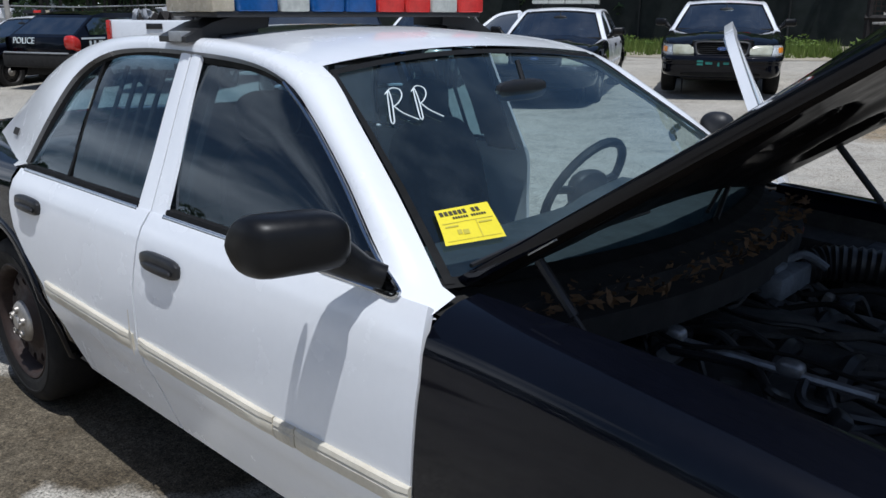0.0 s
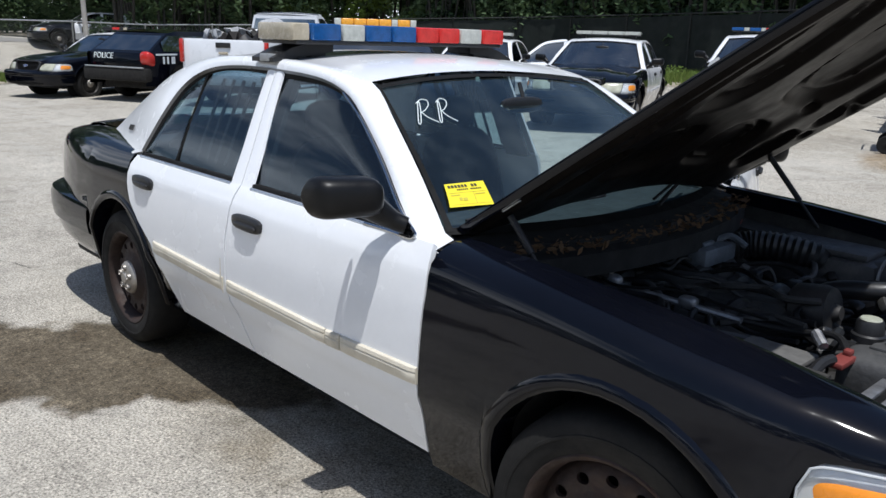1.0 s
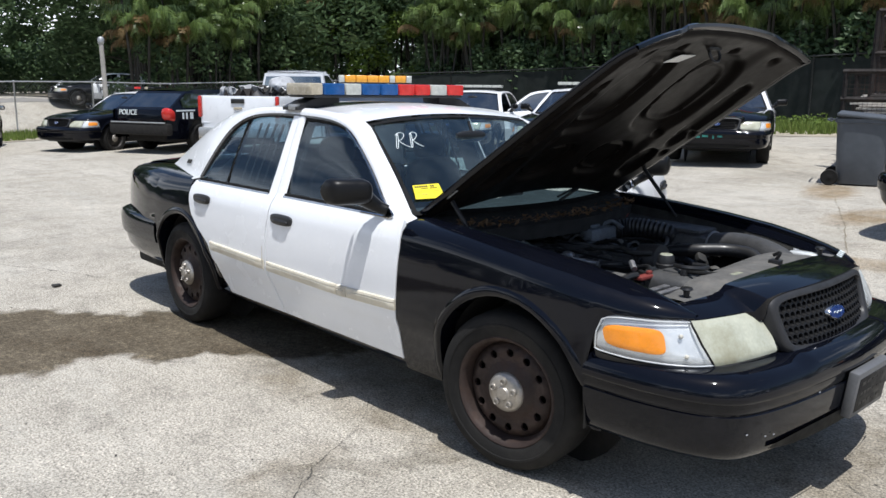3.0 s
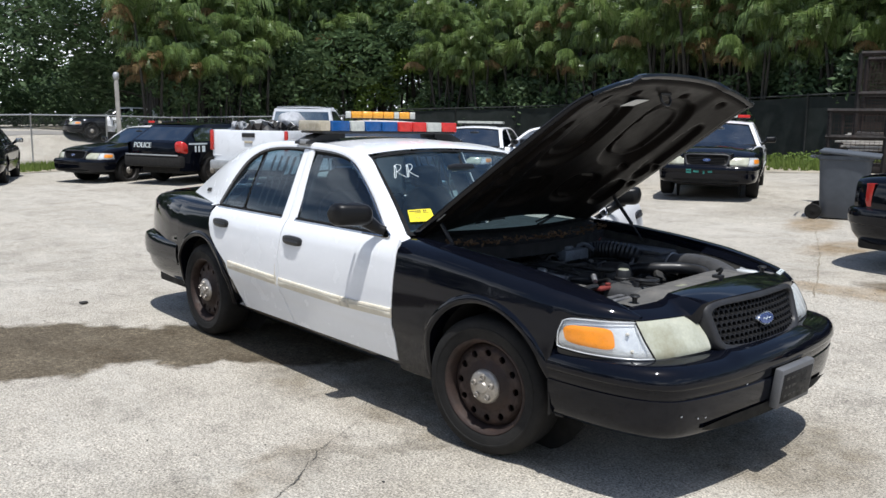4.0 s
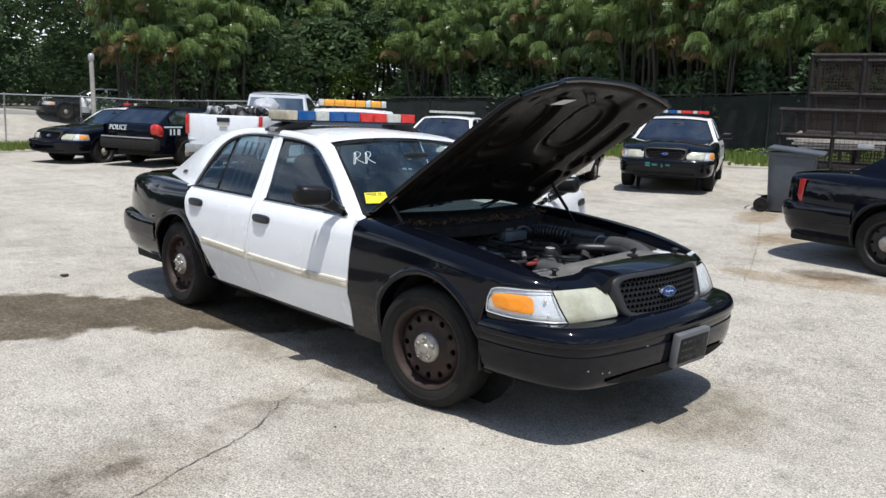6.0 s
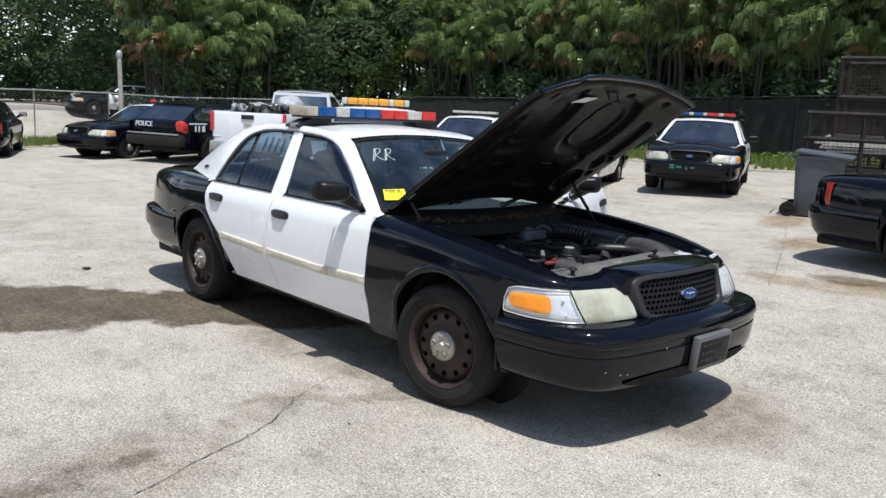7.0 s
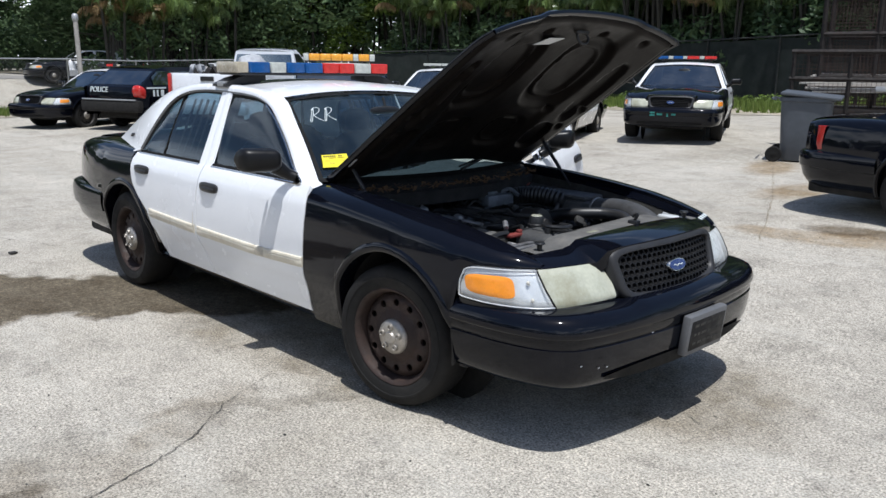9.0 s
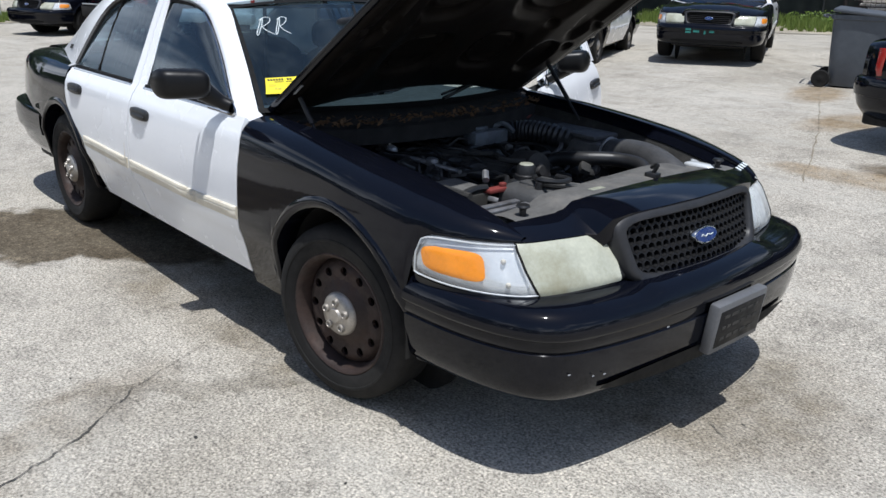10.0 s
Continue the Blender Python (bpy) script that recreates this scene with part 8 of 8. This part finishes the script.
rnd_t = random.Random(11)
palms = [build_palm(21, (3.9, 4.3, 4.7, 5.1, 5.6, 6.2), 0.6), build_palm(22, (3.3, 3.8, 4.2, 4.6, 5.0, 5.6), 3, "palm cluster with many withered orange fronds"), build_palm(23, (3.7, 4.2, 4.6, 5.0, 5.4, 5.8, 6.3), 1), build_palm(24, (4.0, 4.4, 4.8, 5.2, 5.6, 6.5), 0.4)]
palm_line = along([(-33.4, 11.2), (-33.2, 17)], 1.6) + along([(-29.2, 24.2), (-24, 27.2), (-16, 26.4), (-8, 25.2), (-2, 25.4)], 1.45)
back_line = along([(-36.5, 13.0), (-36.0, 19.0), (-33.5, 25.0), (-25, 30.5), (-16, 29.6), (-8, 28.4), (0, 28.6)], 2.3)
for k, p in enumerate(palm_line + back_line):
    q = p + Vector((rnd_t.uniform(-0.5, 0.5), rnd_t.uniform(-0.2, 0.7), 0))
    sc = rnd_t.uniform(0.88, 1.10) if k < len(palm_line) else rnd_t.uniform(1.2, 1.5)
    m = pose(q.x, q.y, lay(q.x, q.y), 0, 0, rnd_t.uniform(-70, 70)) @ Matrix.Diagonal((sc, sc, sc, 1))
    pick_k = 1 if k in (0, 1, 3, 9, 15, 20) else (0, 2, 3)[k % 3]
    if not palms[pick_k].get("placed"):
        palms[pick_k].matrix_basis = m
        palms[pick_k]["placed"] = 1
    else:
        copy_thing(palms[pick_k], m)
trees = [build_tree(31, 9.5, 3.4), build_tree(32, 8.0, 3.8), build_tree(33, 11.5, 3.6)]
tree_spots = [(-46, -4), (-48, 1.5), (-46, 6.2), (-43.5, 15.8), (-41, 20), (-37, 23), (-38, 29), (-31, 31), (-25, 34), (-19, 33), (-13, 32.5), (-7, 32), (-1, 32.5), (6, 33), (-53, 5.5), (-51, 18), (-45, 26), (-34, 37), (-22, 39), (-10, 38), (2, 38), (-56, 0), (-55, -10), (-60, 3), (-16, 35), (-28, 36), (-4, 34.5), (8, 36)]
for k, (x, y) in enumerate(tree_spots):
    sc = rnd_t.uniform(0.85, 1.3)
    m = pose(x + rnd_t.uniform(-1, 1), y + rnd_t.uniform(-1, 1), lay(x, y) - 0.1, 0, 0, rnd_t.uniform(0, 360)) @ Matrix.Diagonal((sc * 1.15, sc * 1.15, sc, 1))
    if k < 3:
        trees[k].matrix_basis = m
    else:
        copy_thing(trees[k % 3], m)


def build_bushes():
    """Low shrubs that fill the foot of the tree belt."""
    bm = bmesh.new()
    rnd = random.Random(8)
    for p in along([(-34.5, 15.5), (-33.5, 23), (-24, 29.5), (-16, 28.6), (-8, 27.2), (0, 27.4), (14, 30.5)], 0.55):
        leaf_mass(bm, rnd, (p.x + rnd.uniform(-0.6, 0.6), p.y + rnd.uniform(0.2, 1.6), lay(p.x, p.y) + rnd.uniform(0.4, 6.4)), rnd.uniform(0.9, 1.6), 420, 0.14)
    for p in palm_line:
        for _ in range(5):
            leaf_mass(bm, rnd, (p.x + rnd.uniform(-0.9, 0.9), p.y + rnd.uniform(-0.5, 0.6), lay(p.x, p.y) + rnd.uniform(0.8, 3.5)), rnd.uniform(0.5, 0.9), 190, 0.13, 1.1)
    tagged(part("shrubs", bm, "tree_leaf"), "dense low shrubs at the foot of the trees", "shrubs", "", "stuff")
    bm = bmesh.new()
    for p in along([(-34.4, 18.6), (-32.5, 22.0), (-29.5, 25.2)], 0.33):
        leaf_mass(bm, rnd, (p.x - rnd.uniform(0.0, 1.6), p.y + rnd.uniform(0.0, 0.8), lay(p.x, p.y) + rnd.uniform(0.8, 5.6)), rnd.uniform(0.5, 1.0), 240, 0.11)
    tagged(part("bright_shrubs", bm, "bush_leaf"), "bright yellow-green shrubs between the palms", "shrubs", "", "stuff")
    bm = bmesh.new()
    for p in along([(-55, -30), (-57, 4), (-60, 24)], 2.2):
        leaf_mass(bm, rnd, (p.x + rnd.uniform(-1, 1), p.y, lay(p.x, p.y) + rnd.uniform(0.3, 3.6)), rnd.uniform(1.4, 2.6), 1000, 0.17)
    tagged(part("far_hedge", bm, "tree_leaf"), "dark hedge on the bank across the road", "hedge", "", "stuff")


build_bushes()


def build_woods():
    """The far wood that closes the view behind the tree belt."""
    bm = bmesh.new()
    rnd = random.Random(27)
    for p in along([(-72, 0), (-70, 20), (-58, 40), (-40, 48), (-20, 47), (0, 45), (30, 44), (52, 26), (54, -8), (34, -36), (4, -33), (-28, -36), (-58, -40), (-72, 0)], 2.6):
        for z in (1.5, 4.0, 6.5, 8.5):
            if (z > 7 and rnd.random() < 0.35) or (p.x < -60 and z > 5):
                continue
            leaf_mass(bm, rnd, (p.x + rnd.uniform(-1.5, 1.5), p.y + rnd.uniform(-1.5, 1.5), lay(p.x, p.y) + z + rnd.uniform(-0.8, 0.8)), rnd.uniform(1.9, 2.8), 420 if p.x < -60 else 230, 0.46 if p.x < -60 else 0.36)
    tagged(part("woods", bm, "tree_leaf"), "dense dark woods that close the yard all round", "woods", "", "stuff")


build_woods()


def build_grass():
    bm = bmesh.new()
    rnd = random.Random(4)
    line = along(mid[1:10], 0.055)
    for p in line:
        near = -33 < p.x < 4
        for _ in range(9 if near else 3):
            x, y = p.x + rnd.uniform(-1, 1) * (2.1 if abs(p.x) < 28 else 1.1), p.y + rnd.uniform(-1, 1) * (2.2 if abs(p.x) < 28 else 1.0)
            if noise.noise(Vector((x * 0.5, y * 0.5, 0))) < -0.22:
                continue
            z = lay(x, y)
            for _b in range(4):
                a = rnd.uniform(0, 6.28)
                h = rnd.uniform(0.08, 0.34)
                dx, dy = math.cos(a) * 0.026, math.sin(a) * 0.026
                ox, oy = rnd.uniform(-0.05, 0.05), rnd.uniform(-0.05, 0.05)
                v = [bm.verts.new(q) for q in ((x + ox - dx, y + oy - dy, z), (x + ox + dx, y + oy + dy, z), (x + ox * 2.4, y + oy * 2.4, z + h))]
                bm.faces.new(v)
    tagged(part("grass", bm, "grass"), "uneven tufts of weedy grass along the fence", "grass", "", "stuff")


build_grass()


def build_weeds():
    bm = bmesh.new()
    rnd = random.Random(14)
    for p in along([(-16, 24.6), (-8, 22.9), (0, 23.2), (8, 25.0)], 0.42):
        if rnd.random() < 0.2:
            continue
        x, y = p.x + rnd.uniform(-0.4, 0.4), p.y + rnd.uniform(-1.6, 0.5)
        leaf_mass(bm, rnd, (x, y, lay(x, y) + 0.16), rnd.uniform(0.22, 0.50), 90, 0.055, 0.6)
    tagged(part("weeds", bm, "bush_leaf"), "bright green leafy weeds along the fence", "weeds", "", "stuff")


build_weeds()


# ---------------------------------------------------------------- bin and trailer
def build_bin():
    t = thing("wheeled_bin", pose(-2.64, 9.95, lay(-2.64, 9.95), 0, 0, 18), "grey-blue plastic wheeled bin with its lid ajar", "bin")
    bm = bmesh.new()
    rows = []
    for z, sc in ((0.03, 0.80), (0.06, 0.84), (0.5, 0.92), (0.95, 0.99), (0.96, 1.06), (1.02, 1.06)):
        row = []
        for k in range(28):
            a = 2 * math.pi * k / 28
            f = lambda v: math.copysign(abs(v) ** 0.35, v)
            row.append((0.38 * sc * f(math.cos(a)), 0.34 * sc * f(math.sin(a)), z))
        rows.append(row)
    for z, sc in ((1.02, 1.0), (0.5, 0.88), (0.1, 0.78)):
        rows.append([(0.38 * sc * math.copysign(abs(math.cos(2 * math.pi * k / 28)) ** 0.35, math.cos(2 * math.pi * k / 28)), 0.34 * sc * math.copysign(abs(math.sin(2 * math.pi * k / 28)) ** 0.35, math.sin(2 * math.pi * k / 28)), z) for k in range(28)])
    sheet(bm, rows, close_v=True)
    part("body", bm, "bin", t)
    bm = bmesh.new()
    box(bm, -0.42, 0.46, -0.38, 0.38, 0, 0.05, 0.02)
    lid = part("lid", bm, "bin", t)
    lid.matrix_basis = pose(0.04, 0, 1.035, 2, 5, 0)
    for y in (-0.30, 0.30):
        bm = bmesh.new()
        lathe(bm, [(0.0, 0.03), (0.03, 0.03), (0.05, 0.022), (0.11, 0.028), (0.125, 0.018), (0.125, -0.018), (0.11, -0.028), (0.0, -0.03)], 20)
        w = part("wheel", bm, "rubber", t)
        w.matrix_basis = pose(-0.40, y * 1.1, 0.125, 90, 0, 0)
    bm = bmesh.new()
    tube(bm, [(-0.44, -0.26, 0.98), (-0.50, -0.26, 1.0), (-0.50, 0.26, 1.0), (-0.44, 0.26, 0.98)], 0.016, 6, 2)
    part("grab_bar", bm, "bin", t)


build_bin()


def angle_bar(bm, a, b, w=0.05):
    a, b = Vector(a), Vector(b)
    d = (b - a).normalized()
    s = d.orthogonal().normalized()
    u = d.cross(s)
    c = [s * w * 0.5 + u * w * 0.5, -s * w * 0.5 + u * w * 0.5, -s * w * 0.5 - u * w * 0.5, s * w * 0.5 - u * w * 0.5]
    sheet(bm, [[a + q for q in c], [b + q for q in c]], close_v=True)


def wire_panel(x0, x1, y, z0, z1, step=0.12, w=0.006):
    bm = bmesh.new()
    x = x0
    while x <= x1:
        v = [bm.verts.new(q) for q in ((x - w, y, z0), (x + w, y, z0), (x + w, y, z1), (x - w, y, z1))]
        bm.faces.new(v)
        x += step
    z = z0
    while z <= z1:
        v = [bm.verts.new(q) for q in ((x0, y + 0.002, z - w), (x1, y + 0.002, z - w), (x1, y + 0.002, z + w), (x0, y + 0.002, z + w))]
        bm.faces.new(v)
        z += step
    return bm


def build_trailer():
    t = thing("cage_trailer", pose(-3.62, 11.55, lay(-3.5, 11.6) - 0.02, 0, 0, 16), "rusty flatbed trailer with wire cage sides and a load of boards", "trailer")
    L, Wd = 5.5, 2.1
    bm = bmesh.new()
    box(bm, 0, L, 0, Wd, 0.62, 0.74, 0.01)
    part("deck", bm, "rusty_frame", t)
    for y in (0.0, Wd):
        for x in np.arange(0.0, L + 0.1, 0.92):
            bm = bmesh.new()
            angle_bar(bm, (x, y, 0.6), (x, y, 1.72), 0.055)
            part("stake", bm, "rusty_frame", t)
        for z in (1.25, 1.72):
            bm = bmesh.new()
            angle_bar(bm, (-0.05, y, z), (L, y, z), 0.06)
            part("side_rail", bm, "rusty_frame", t)
        part("side_mesh", wire_panel(0, L, y, 0.75, 1.72, 0.075, 0.003), "rusty_mesh", t)
    # upper cage set back on the deck
    for y in (0.75, Wd):
        for x in (0.35, 1.25, 2.15, 3.4, 4.6):
            bm = bmesh.new()
            angle_bar(bm, (x, y, 0.74), (x, y, 2.78), 0.06)
            part("cage_post", bm, "rusty_frame", t)
        for z in (1.30, 2.05, 2.78):
            bm = bmesh.new()
            angle_bar(bm, (0.35, y, z), (4.6, y, z), 0.06)
            part("cage_rail", bm, "rusty_frame", t)
        part("cage_mesh", wire_panel(0.35, 4.6, y, 0.75, 2.78, 0.06, 0.0045), "rusty_mesh", t)
    rnd = random.Random(2)
    for k in range(14):
        bm = bmesh.new()
        box(bm, 0.15, 3.6, 0.08 + 0.085 * k, 0.160 + 0.085 * k, 0, 0.035, 0.004)
        o = part("board", bm, "plank", t)
        o.matrix_basis = pose(rnd.uniform(-0.1, 0.2), 0, 0.98 + 0.03 * (k % 3) + 0.022 * k + rnd.uniform(0, 0.03), rnd.uniform(-4, 4), rnd.uniform(-1.5, 1.5), 0)
    for x in (2.0, 2.85):
        for y in (-0.12, Wd + 0.12):
            bm = bmesh.new()
            lathe(bm, [(0.0, 0.08), (0.2, 0.08), (0.33, 0.1), (0.36, 0.06), (0.36, -0.06), (0.33, -0.1), (0, -0.08)], 24)
            o = part("wheel", bm, "rubber", t)
            o.matrix_basis = pose(x, y, 0.36, 90, 0, 0)
    bm = bmesh.new()
    box(bm, 1.35, 1.62, -0.06, 0.02, 1.05, 1.14, 0.01)
    part("sign_plate", bm, "galv", t)


build_trailer()
